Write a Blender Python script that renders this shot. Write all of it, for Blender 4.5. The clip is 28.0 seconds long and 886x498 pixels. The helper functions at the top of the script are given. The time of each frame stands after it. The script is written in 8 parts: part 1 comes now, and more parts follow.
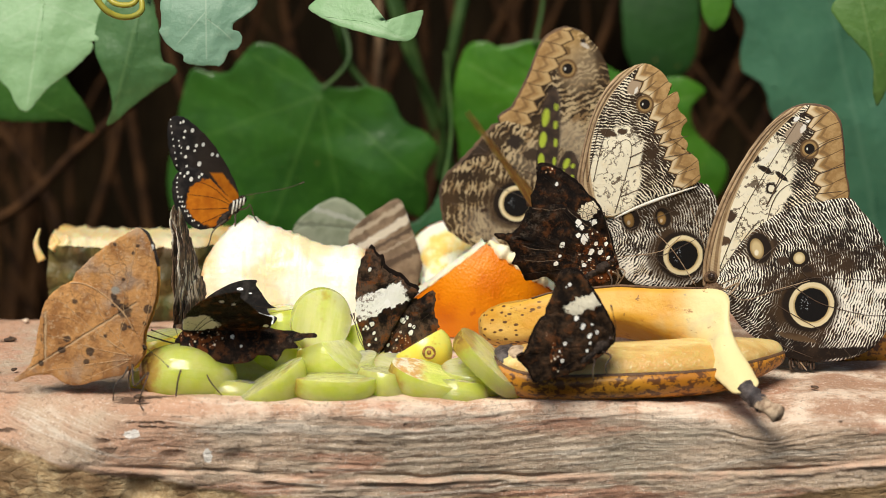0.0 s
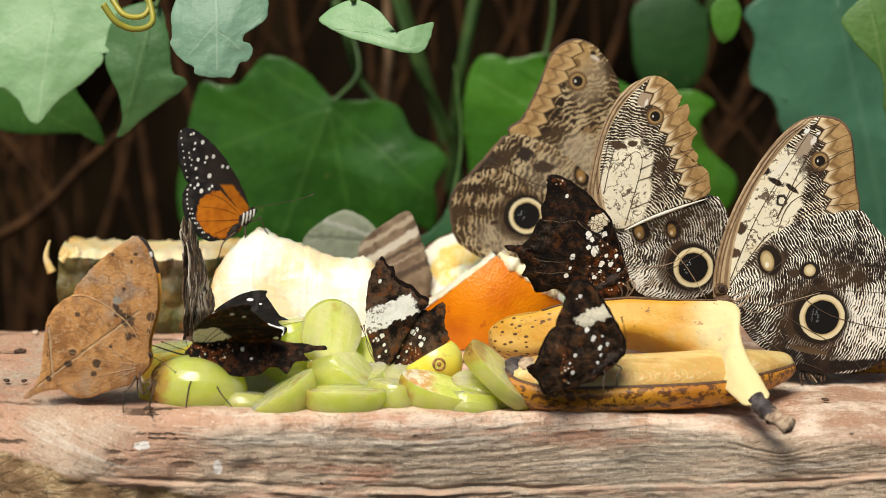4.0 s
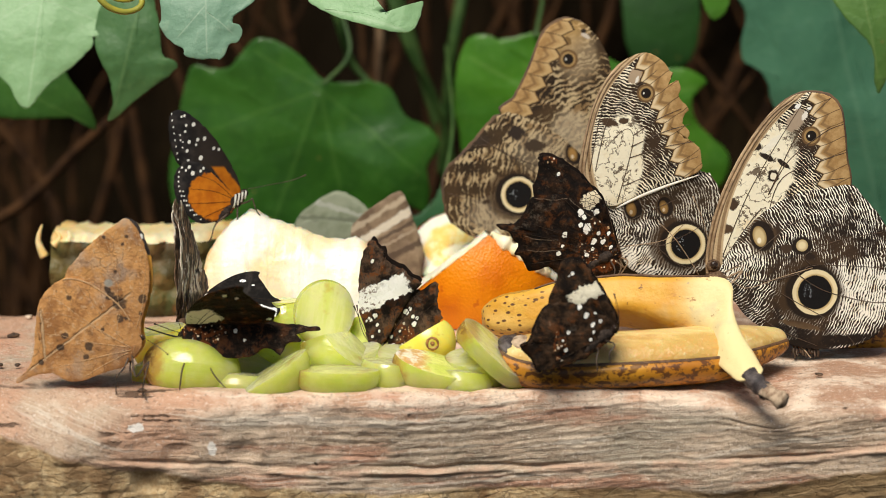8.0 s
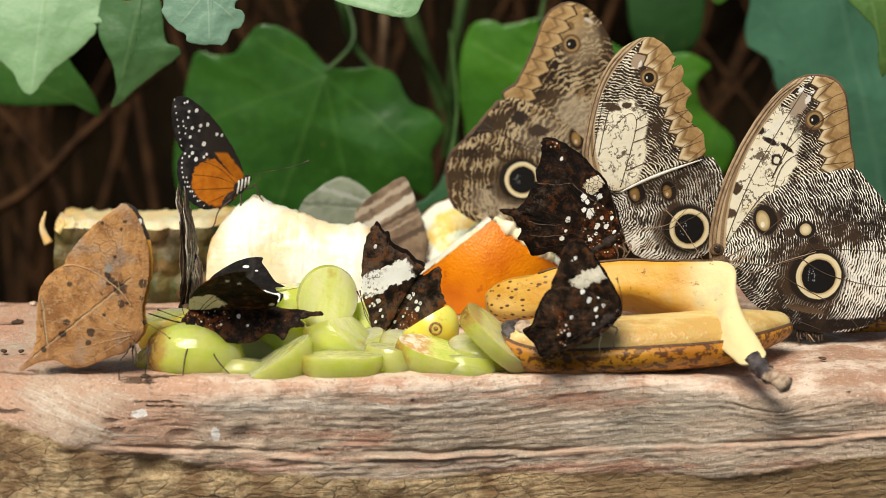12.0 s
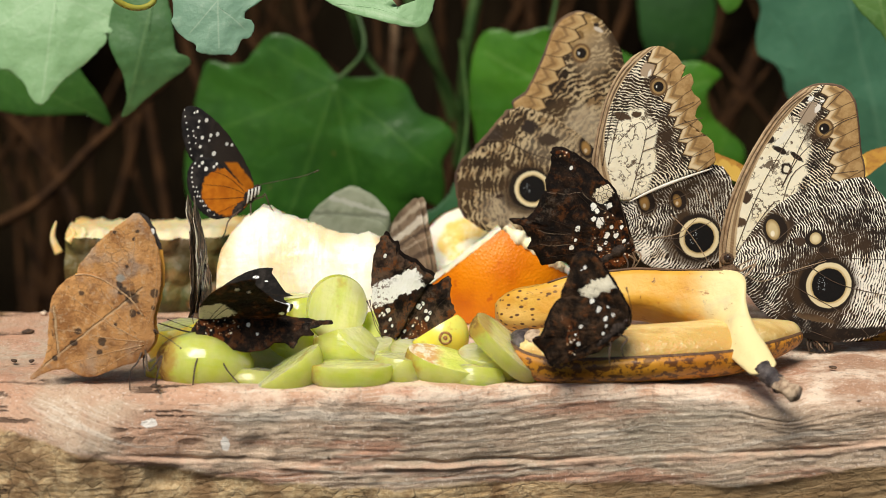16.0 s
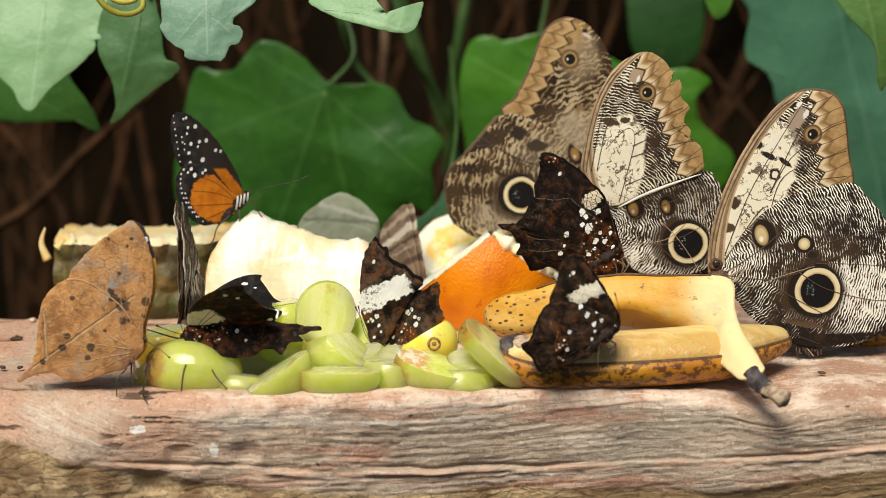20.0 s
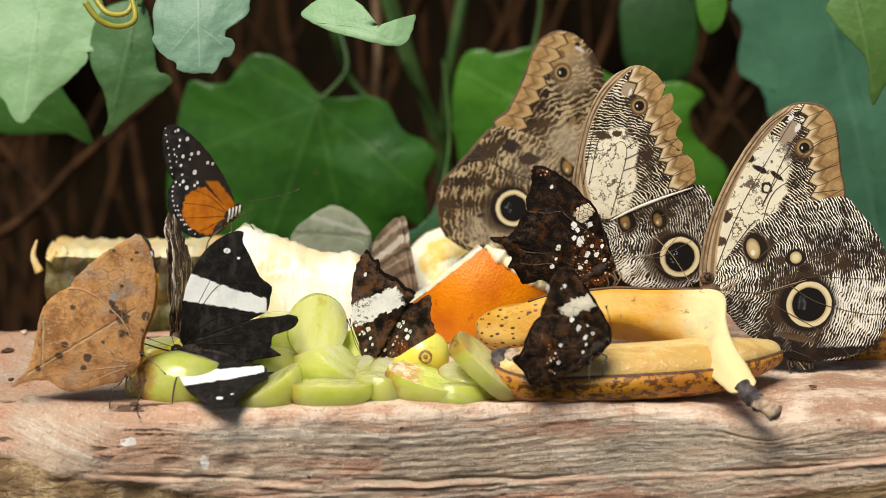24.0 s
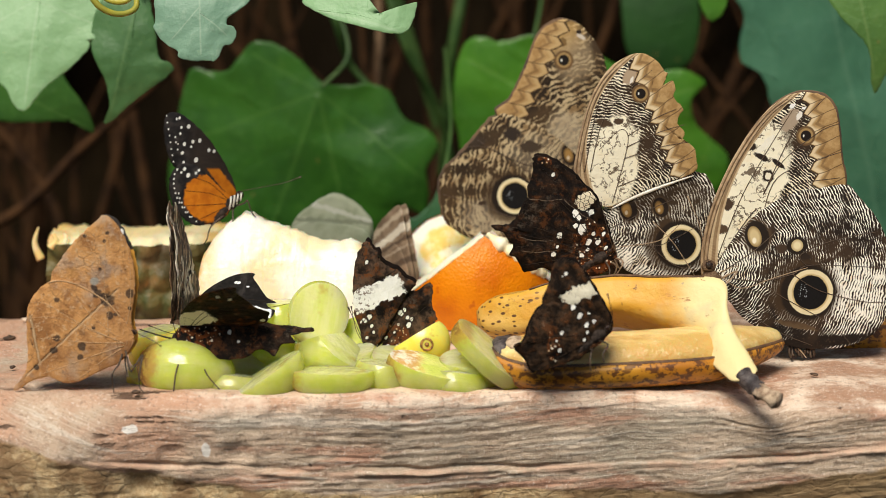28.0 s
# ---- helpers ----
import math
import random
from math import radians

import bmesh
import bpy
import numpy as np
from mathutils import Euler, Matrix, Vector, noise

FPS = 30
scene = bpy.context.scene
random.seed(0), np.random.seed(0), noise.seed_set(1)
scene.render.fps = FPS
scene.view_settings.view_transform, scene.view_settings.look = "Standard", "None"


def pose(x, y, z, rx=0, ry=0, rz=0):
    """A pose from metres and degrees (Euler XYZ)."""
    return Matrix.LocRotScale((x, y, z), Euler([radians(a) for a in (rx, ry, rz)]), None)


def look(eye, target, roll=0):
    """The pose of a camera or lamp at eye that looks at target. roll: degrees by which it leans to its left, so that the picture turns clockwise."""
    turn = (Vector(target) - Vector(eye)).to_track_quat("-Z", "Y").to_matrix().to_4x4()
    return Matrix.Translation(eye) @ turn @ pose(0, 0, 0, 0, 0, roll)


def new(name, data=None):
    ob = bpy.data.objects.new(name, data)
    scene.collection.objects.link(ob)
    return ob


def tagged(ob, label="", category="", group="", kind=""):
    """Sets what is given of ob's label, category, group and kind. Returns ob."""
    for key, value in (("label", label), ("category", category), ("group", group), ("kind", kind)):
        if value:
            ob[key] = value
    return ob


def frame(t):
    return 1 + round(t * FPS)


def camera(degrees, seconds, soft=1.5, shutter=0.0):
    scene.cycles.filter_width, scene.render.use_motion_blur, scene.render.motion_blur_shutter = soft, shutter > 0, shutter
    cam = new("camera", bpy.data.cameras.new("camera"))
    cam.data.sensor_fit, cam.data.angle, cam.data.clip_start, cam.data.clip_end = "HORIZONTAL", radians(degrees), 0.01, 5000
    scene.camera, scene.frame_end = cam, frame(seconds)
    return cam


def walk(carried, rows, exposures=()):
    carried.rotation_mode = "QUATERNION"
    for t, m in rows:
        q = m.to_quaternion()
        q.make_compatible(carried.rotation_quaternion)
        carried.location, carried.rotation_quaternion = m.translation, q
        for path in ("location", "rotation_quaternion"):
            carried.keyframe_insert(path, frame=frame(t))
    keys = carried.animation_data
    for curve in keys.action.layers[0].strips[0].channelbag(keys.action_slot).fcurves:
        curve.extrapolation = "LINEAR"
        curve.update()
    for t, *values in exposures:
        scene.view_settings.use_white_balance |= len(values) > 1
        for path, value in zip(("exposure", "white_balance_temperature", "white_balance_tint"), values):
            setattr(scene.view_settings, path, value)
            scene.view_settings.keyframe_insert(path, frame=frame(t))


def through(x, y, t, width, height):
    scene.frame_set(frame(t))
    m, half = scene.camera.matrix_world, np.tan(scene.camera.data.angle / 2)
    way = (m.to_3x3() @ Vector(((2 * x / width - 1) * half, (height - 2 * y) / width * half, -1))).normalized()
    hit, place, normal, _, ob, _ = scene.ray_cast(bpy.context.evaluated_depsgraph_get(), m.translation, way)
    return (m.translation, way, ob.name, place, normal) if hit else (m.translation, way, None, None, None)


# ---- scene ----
cam = camera(24, 28.0, soft=0.7, shutter=0.5)
cam.data.dof.use_dof = True
cam.data.dof.focus_distance = 0.640
cam.data.dof.aperture_fstop = 10.5
PATH = [
    (0.0, pose(-0.0043, -0.5890, 0.1424, 80.596, -1.010, -0.582)),
    (0.5, pose(-0.0047, -0.5890, 0.1420, 80.589, -1.086, -0.509)),
    (1.0, pose(-0.0045, -0.5890, 0.1423, 80.601, -1.279, -0.502)),
    (1.5, pose(-0.0046, -0.5890, 0.1406, 80.827, -1.327, -0.617)),
    (2.0, pose(-0.0043, -0.5890, 0.1407, 80.859, -1.329, -0.759)),
    (2.5, pose(-0.0047, -0.5890, 0.1420, 80.804, -1.374, -0.807)),
    (3.0, pose(-0.0052, -0.5890, 0.1414, 81.048, -1.372, -0.829)),
    (3.5, pose(-0.0052, -0.5890, 0.1415, 81.076, -1.219, -0.633)),
    (5.5, pose(-0.0050, -0.5890, 0.1393, 80.745, -0.781, -0.013)),
    (6.0, pose(-0.0048, -0.5890, 0.1402, 80.736, -0.741, -0.309)),
    (6.5, pose(-0.0043, -0.5890, 0.1401, 80.670, -0.669, -0.545)),
    (7.0, pose(-0.0041, -0.5890, 0.1392, 80.678, -0.536, -0.663)),
    (7.5, pose(-0.0040, -0.5890, 0.1396, 80.556, -0.436, -0.681)),
    (8.0, pose(-0.0040, -0.5890, 0.1393, 80.624, -0.410, -0.589)),
    (8.5, pose(-0.0042, -0.5890, 0.1394, 80.680, -0.331, -0.537)),
    (9.0, pose(-0.0035, -0.5890, 0.1395, 80.636, -0.277, -0.403)),
    (9.5, pose(-0.0033, -0.5890, 0.1390, 80.635, -0.207, -0.421)),
    (10.0, pose(-0.0026, -0.5890, 0.1376, 80.607, -0.197, -0.512)),
    (10.5, pose(-0.0031, -0.5890, 0.1383, 80.440, -0.131, -0.501)),
    (11.0, pose(-0.0029, -0.5890, 0.1386, 80.410, -0.182, -0.389)),
    (11.5, pose(-0.0020, -0.5890, 0.1376, 80.379, -0.178, -0.408)),
    (12.0, pose(-0.0021, -0.5890, 0.1383, 80.302, -0.200, -0.365)),
    (12.5, pose(-0.0019, -0.5890, 0.1378, 80.627, -0.161, -0.285)),
    (14.5, pose(-0.0006, -0.5890, 0.1395, 80.423, -0.296, -0.335)),
    (15.0, pose(-0.0010, -0.5890, 0.1393, 80.511, -0.145, -0.212)),
    (15.5, pose(-0.0011, -0.5890, 0.1390, 80.533, -0.145, -0.129)),
    (16.0, pose(-0.0009, -0.5890, 0.1389, 80.507, -0.068, -0.008)),
    (16.5, pose(-0.0002, -0.5890, 0.1388, 80.517, 0.037, 0.079)),
    (17.0, pose(0.0000, -0.5890, 0.1387, 80.500, -0.000, 0.000)),
    (17.5, pose(-0.0005, -0.5890, 0.1391, 80.478, 0.037, -0.026)),
    (18.0, pose(0.0000, -0.5890, 0.1397, 80.390, 0.005, -0.013)),
    (18.5, pose(0.0002, -0.5890, 0.1387, 80.498, -0.053, 0.015)),
    (19.0, pose(0.0008, -0.5890, 0.1385, 80.524, -0.094, -0.028)),
    (19.5, pose(0.0006, -0.5890, 0.1388, 80.613, -0.056, -0.099)),
    (20.0, pose(0.0002, -0.5890, 0.1381, 80.740, -0.033, -0.227)),
    (20.5, pose(0.0009, -0.5890, 0.1385, 80.722, -0.121, -0.217)),
    (22.5, pose(0.0011, -0.5890, 0.1380, 80.979, -0.161, -0.260)),
    (23.0, pose(0.0001, -0.5890, 0.1382, 81.086, -0.087, -0.391)),
    (23.5, pose(0.0003, -0.5890, 0.1384, 81.150, -0.173, -0.389)),
    (24.0, pose(0.0014, -0.5890, 0.1376, 81.139, -0.166, -0.329)),
    (24.5, pose(0.0013, -0.5890, 0.1378, 81.051, -0.232, -0.245)),
    (25.0, pose(0.0016, -0.5890, 0.1378, 80.980, -0.234, -0.242)),
    (25.5, pose(0.0012, -0.5890, 0.1377, 80.914, -0.225, -0.276)),
    (26.0, pose(0.0013, -0.5890, 0.1369, 81.047, -0.158, -0.368)),
    (26.5, pose(0.0014, -0.5890, 0.1373, 80.999, -0.191, -0.428)),
    (27.0, pose(0.0020, -0.5890, 0.1376, 80.910, -0.175, -0.317)),
    (27.5, pose(0.0018, -0.5890, 0.1375, 80.832, -0.215, -0.283)),
    (28.0, pose(0.0015, -0.5890, 0.1377, 80.793, -0.191, -0.278)),
]

walk(cam, PATH, exposures=[(0.0, -0.22, 6800, 8), (28.0, -0.22, 6800, 8)])

# ---- light: bright, hazy daylight through a glasshouse roof ----
SUN_AZ, SUN_EL = radians(-20), radians(52)
world = bpy.data.worlds.new("sky")
scene.world = world
world.use_nodes = True
wt = world.node_tree
sky = wt.nodes.new("ShaderNodeTexSky")
sky.sky_type = 'NISHITA'
sky.sun_disc = False
sky.sun_elevation = SUN_EL
sky.sun_rotation = math.pi - SUN_AZ
wt.nodes["Background"].inputs["Strength"].default_value = 0.055
wt.links.new(sky.outputs[0], wt.nodes["Background"].inputs["Color"])
lamp = bpy.data.lights.new("sun", 'SUN')
lamp.energy, lamp.angle, lamp.color = 5.1, radians(28), (1.0, 0.95, 0.87)
sun = new("sun", lamp)
toward_sun = Vector((math.sin(SUN_AZ) * math.cos(SUN_EL), -math.cos(SUN_AZ) * math.cos(SUN_EL), math.sin(SUN_EL)))
sun.matrix_world = look(toward_sun * 3, (0, 0, 0))


# ---- node shorthand ----
class Sock:
    """A socket with arithmetic."""

    def __init__(self, tree, s):
        self.tree, self.s = tree, s

    def _m(self, op, *others):
        n = self.tree.nodes.new("ShaderNodeMath")
        n.operation = op
        for i, o in enumerate((self, *others)):
            plug(self.tree, o, n.inputs[i])
        return Sock(self.tree, n.outputs[0])

    def __add__(self, o): return self._m('ADD', o)
    def __sub__(self, o): return self._m('SUBTRACT', o)
    def __mul__(self, o): return self._m('MULTIPLY', o)
    def __truediv__(self, o): return self._m('DIVIDE', o)
    def __neg__(self): return self._m('MULTIPLY', -1.0)
    def __radd__(self, o): return self + o
    def __rmul__(self, o): return self * o
    def __rsub__(self, o): return (-self) + o
    def sin(self): return self._m('SINE')
    def abs(self): return self._m('ABSOLUTE')
    def sqrt(self): return self._m('SQRT')
    def pow(self, o): return self._m('POWER', o)
    def turn(self, o): return self._m('ARCTAN2', o)
    def frac(self): return self._m('FRACT')
    def min(self, o): return self._m('MINIMUM', o)
    def max(self, o): return self._m('MAXIMUM', o)

    def step(self, lo, hi):
        """0 below lo, 1 above hi, smooth between (lo > hi turns it round)."""
        n = self.tree.nodes.new("ShaderNodeMapRange")
        n.interpolation_type = 'SMOOTHSTEP'
        flip = lo > hi
        plug(self.tree, self, n.inputs[0])
        n.inputs[1].default_value, n.inputs[2].default_value = (hi, lo) if flip else (lo, hi)
        n.inputs[3].default_value, n.inputs[4].default_value = (1, 0) if flip else (0, 1)
        return Sock(self.tree, n.outputs[0])


def plug(tree, value, socket):
    if isinstance(value, Sock):
        tree.links.new(value.s, socket)
    elif isinstance(value, tuple) and len(value) == 3 and socket.type == 'RGBA':
        socket.default_value = (*value, 1)
    else:
        socket.default_value = value


class Paint:
    """Builds one procedural material."""

    def __init__(self, name, unit=1.0, random_shift=False):
        self.mat = bpy.data.materials.new(name)
        self.mat.use_nodes = True
        self.tree = t = self.mat.node_tree
        self.bsdf = t.nodes["Principled BSDF"]
        tc = t.nodes.new("ShaderNodeTexCoord")
        self.co = Sock(t, tc.outputs["Object"])
        if random_shift:
            info = t.nodes.new("ShaderNodeObjectInfo")
            self.rand = Sock(t, info.outputs["Random"])
            add = t.nodes.new("ShaderNodeVectorMath")
            add.operation = 'ADD'
            t.links.new(self.co.s, add.inputs[0])
            comb = t.nodes.new("ShaderNodeCombineXYZ")
            plug(t, self.rand * 3.0, comb.inputs[0])
            t.links.new(comb.outputs[0], add.inputs[1])
            self.co = Sock(t, add.outputs[0])
        sep = t.nodes.new("ShaderNodeSeparateXYZ")
        t.links.new(self.co.s, sep.inputs[0])
        self.x, self.z = (Sock(t, sep.outputs[i]) * (1.0 / unit) for i in (0, 2))
        self.y = Sock(t, sep.outputs[1])

    def vec(self, x, y, z):
        n = self.tree.nodes.new("ShaderNodeCombineXYZ")
        for i, v in enumerate((x, y, z)):
            plug(self.tree, v, n.inputs[i])
        return Sock(self.tree, n.outputs[0])

    def noise(self, scale, detail=3.0, rough=0.55, vec=None, distortion=0.0):
        n = self.tree.nodes.new("ShaderNodeTexNoise")
        plug(self.tree, vec or self.co, n.inputs["Vector"])
        n.inputs["Scale"].default_value, n.inputs["Detail"].default_value = scale, detail
        n.inputs["Roughness"].default_value, n.inputs["Distortion"].default_value = rough, distortion
        return Sock(self.tree, n.outputs["Fac"])

    def cells(self, scale, vec=None, feature='F1', jitter=1.0):
        n = self.tree.nodes.new("ShaderNodeTexVoronoi")
        n.feature = feature
        plug(self.tree, vec or self.co, n.inputs["Vector"])
        n.inputs["Scale"].default_value, n.inputs["Randomness"].default_value = scale, jitter
        return Sock(self.tree, n.outputs["Distance"])

    def mix(self, a, b, fac):
        n = self.tree.nodes.new("ShaderNodeMix")
        n.data_type = 'RGBA'
        plug(self.tree, fac, n.inputs[0])
        plug(self.tree, a, n.inputs[6])
        plug(self.tree, b, n.inputs[7])
        return Sock(self.tree, n.outputs[2])

    def disc(self, u, v, cu, cv, ru, rv=None, lean=0.0):
        """Distance from (cu, cv) in radii: 1 on the ellipse."""
        rv = rv or ru
        du, dv = u - cu, v - cv
        if lean:
            c, s = math.cos(radians(lean)), math.sin(radians(lean))
            du, dv = du * c + dv * s, dv * c - du * s
        du, dv = du * (1 / ru), dv * (1 / rv)
        return (du * du + dv * dv).sqrt()

    def finish(self, colour, rough=0.6, bump=None, depth=0.0005, **extra):
        plug(self.tree, colour, self.bsdf.inputs["Base Color"])
        plug(self.tree, rough, self.bsdf.inputs["Roughness"])
        for key, value in extra.items():
            plug(self.tree, value, self.bsdf.inputs[key.replace("_", " ").title().replace("Ior", "IOR")])
        if bump is not None:
            n = self.tree.nodes.new("ShaderNodeBump")
            n.inputs["Distance"].default_value = depth
            n.inputs["Strength"].default_value = 1.0
            plug(self.tree, bump, n.inputs["Height"])
            self.tree.links.new(n.outputs[0], self.bsdf.inputs["Normal"])
        return self.mat

    def thin(self, colour, share):
        """Let part of the light through, as a leaf or a wing does."""
        t = self.tree
        tr, mx = t.nodes.new("ShaderNodeBsdfTranslucent"), t.nodes.new("ShaderNodeMixShader")
        plug(t, colour, tr.inputs[0])
        mx.inputs[0].default_value = share
        t.links.new(self.bsdf.outputs[0], mx.inputs[1])
        t.links.new(tr.outputs[0], mx.inputs[2])
        t.links.new(mx.outputs[0], t.nodes["Material Output"].inputs[0])
        return self.mat


# ---- mesh shorthand ----
def part(name, bm, material, parent=None, label="", smooth=True):
    me = bpy.data.meshes.new(name)
    bm.to_mesh(me)
    bm.free()
    for m in material if isinstance(material, (list, tuple)) else [material]:
        me.materials.append(m)
    if smooth:
        me.polygons.foreach_set("use_smooth", [True] * len(me.polygons))
    ob = new(name, me)
    if parent is not None:
        ob.parent = parent
    if label:
        ob["label"] = label
    return ob


def thing(name, m, label, category, group=""):
    ob = new(name)
    ob.empty_display_size = 0.01
    ob.matrix_basis = m
    return tagged(ob, label, category, group)


def spline(points, per=6, closed=True):
    """Catmull-Rom curve through points of two or three numbers."""
    p, n, res = [Vector((*q, 0)[:3]) for q in points], len(points), []
    for i in range(n if closed else n - 1):
        if closed:
            a, b, c, d = (p[(i + j) % n] for j in (-1, 0, 1, 2))
        else:
            a, b, c, d = (p[min(max(i + j, 0), n - 1)] for j in (-1, 0, 1, 2))
        for s in range(per):
            t = s / per
            res.append(0.5 * ((2 * b) + (c - a) * t + (2 * a - 5 * b + 4 * c - d) * t * t + (3 * b - a - 3 * c + d) * t ** 3))
    if not closed:
        res.append(p[-1].copy())
    return res


def tube(bm, pts, radius, sides=6, cap=True):
    """A tapered tube through pts; radius: a number or a function of 0..1."""
    pts = [Vector(q) for q in pts]
    rad = radius if callable(radius) else (lambda t: radius)
    rings, n = [], len(pts)
    side = None
    for i, q in enumerate(pts):
        way = (pts[min(i + 1, n - 1)] - pts[max(i - 1, 0)]).normalized()
        if side is None:
            side = way.orthogonal().normalized()
        side = (side - way * side.dot(way)).normalized()
        up = way.cross(side)
        r = rad(i / max(n - 1, 1))
        rings.append([bm.verts.new(q + (side * math.cos(a) + up * math.sin(a)) * r)
                      for a in (math.tau * j / sides for j in range(sides))])
    for a, b in zip(rings, rings[1:]):
        for j in range(sides):
            bm.faces.new((a[j], a[(j + 1) % sides], b[(j + 1) % sides], b[j]))
    if cap:
        bm.faces.new(rings[0][::-1])
        bm.faces.new(rings[-1])
    return bm


def ball(bm, centre, rx, ry, rz, seg=12, rings=8, turn=None):
    m = Matrix.Translation(centre) @ (turn or Matrix()) @ Matrix.Diagonal((rx, ry, rz, 1))
    bmesh.ops.create_uvsphere(bm, u_segments=seg, v_segments=rings, radius=1, matrix=m)
    return bm


# ---- materials of the place ----
def wood_paint():
    p = Paint("weathered_wood")
    warp, warp2 = p.noise(20, 3), p.noise(110, 4, 0.6)
    zz = p.z + (p.x + 0.088).min(0.0) * 0.42 - (p.x - 0.02).max(0.0) * 0.12
    along = p.vec(p.x * 13.0, p.y * 60.0 + warp * 1.0, zz * 560.0 + warp * 5.0 + warp2 * 1.0)
    grain = p.noise(1.0, 5, 0.62, along)
    thread = p.noise(2.6, 5, 0.72, along)
    hair = p.noise(6.0, 3, 0.6, along)
    patch, tone, grit = p.noise(30, 4, 0.6), p.noise(75, 5, 0.65), p.noise(700, 5, 0.72)
    side = p.z.step(-0.0015, -0.006)
    c = p.mix((0.62, 0.37, 0.25), (0.82, 0.64, 0.50), tone.step(0.40, 0.58))
    c = p.mix(c, (0.86, 0.76, 0.64), thread.step(0.53, 0.60) * 0.6)
    # weathered grey-green face, with pink and rusty streaks
    grey = p.mix((0.54, 0.415, 0.305), (0.37, 0.285, 0.205), patch.step(0.40, 0.60))
    grey = p.mix(grey, (0.66, 0.54, 0.42), thread.step(0.50, 0.60) * 0.7)
    grey = p.mix(grey, (0.24, 0.25, 0.20), p.noise(21, 3, 0.6, p.vec(p.x, p.y + 3.0, p.z * 1.4)).step(0.50, 0.66) * 0.45)
    face = (p.z + (tone - 0.5) * 0.006 + (p.x + 0.07).min(0.0) * 0.35).step(-0.0030, -0.0075)
    # shade under the large owl butterfly, painted as a ruddy darkening toward +x
    c = p.mix(c, (0.44, 0.25, 0.16), (p.x + (patch - 0.5) * 0.05).step(0.075, 0.105) * tone.step(0.66, 0.44) * 0.9)
    c = p.mix(c, grey, face * 0.85)
    c = p.mix(c, (0.54, 0.23, 0.14), p.noise(34, 4, 0.65, p.vec(p.x * 0.5 + 5.0, p.y, zz * 3.0)).step(0.52, 0.64) * 0.6)
    c = p.mix(c, (0.62, 0.34, 0.22), (p.x + 0.03).step(0.0, -0.05) * patch.step(0.38, 0.58) * 0.75)
    c = p.mix(c, (0.78, 0.70, 0.60), grain.step(0.58, 0.63) * side * 0.5)
    # dark grain lines of two widths, broken by patches
    c = p.mix(c, (0.16, 0.10, 0.07), (grain - 0.46).abs().step(0.018, 0.006) * p.noise(45, 3).step(0.48, 0.58) * (side * 0.4 + 0.06))
    c = p.mix(c, (0.22, 0.14, 0.095), (thread - 0.50).abs().step(0.014, 0.005) * p.noise(60, 3, 0.6, p.vec(p.x + 2.0, p.y, p.z)).step(0.46, 0.58) * 0.35)
    c = p.mix(c, (0.70, 0.60, 0.50), (hair - 0.5).abs().step(0.016, 0.006) * 0.3)
    c = p.mix(c, (0.24, 0.15, 0.105), grit.step(0.57, 0.61) * 0.5)
    c = p.mix(c, (0.88, 0.78, 0.68), p.noise(1000, 4, 0.7, p.vec(p.x + 0.7, p.y, p.z)).step(0.59, 0.63) * 0.5)
    # pink lip along the split, ochre bark under it
    split = p.z + 0.0242 - p.x * p.x * 0.563 + (warp2 - 0.5) * 0.003 + (warp - 0.5) * 0.002
    c = p.mix(c, (0.66, 0.42, 0.30), (split + 0.0006).abs().step(0.0024, 0.0006) * tone.step(0.40, 0.58) * 0.7)
    back = (-0.02 - p.x).max(0.0) * (1 / 0.105)
    shelf = (back * back * 0.0195 - 0.030).max(p.x * 0.175 - 0.0449)
    low = (p.z - shelf + (warp2 - 0.5) * 0.004 + (patch - 0.5) * 0.005).step(0.0006, -0.0010)
    crackle = p.cells(170, p.vec(p.x * 0.8 + warp2 * 0.01, p.y, p.z * 1.5 + warp2 * 0.012), 'DISTANCE_TO_EDGE')
    bark = p.mix(p.mix((0.50, 0.34, 0.17), (0.62, 0.47, 0.27), grit.step(0.46, 0.56)), (0.24, 0.14, 0.06), tone.step(0.44, 0.60))
    bark = p.mix(bark, (0.08, 0.05, 0.025), crackle.step(0.05, 0.012) * patch.step(0.42, 0.56) * 0.7)
    bark = p.mix(bark, (0.24, 0.15, 0.065), p.x.step(0.02, 0.06) * 0.8)
    c = p.mix(c, bark, low * 0.9)
    rift = p.noise(70, 5, 0.65, p.vec(p.x * 0.45 + warp2 * 0.01, p.y * 1.6, p.z * 2.2)).step(0.585, 0.62) * (p.x + (warp - 0.5) * 0.1).step(-0.035, -0.075) * p.noise(30, 3).step(0.44, 0.56)
    c = p.mix(c, (0.07, 0.04, 0.026), rift * 0.85)
    pits = p.cells(150, p.vec(p.x + tone * 0.01, p.y, p.z)).step(0.13, 0.06) * patch.step(0.50, 0.62)
    c = p.mix(c, (0.05, 0.03, 0.02), pits * 0.85)
    for mx, mz, ru, rv in ((-0.0850, -0.0094, 0.0024, 0.0012), (-0.0635, -0.0161, 0.0013, 0.0022)):          # two pale droppings
        c = p.mix(c, (0.86, 0.80, 0.74), (p.disc(p.x, p.z, mx, mz, ru, rv) + (p.noise(900, 2) - 0.5) * 1.2).step(1.05, 0.9) * side)
    return p.finish(c, 0.72, grain * 0.45 + thread * 0.35 + hair * 0.15 + tone * 0.3 + grit * 0.55 - pits * 0.4 - rift * 1.2 + crackle.min(0.06) * low * 3.0, 0.0011, specular_ior_level=0.25)


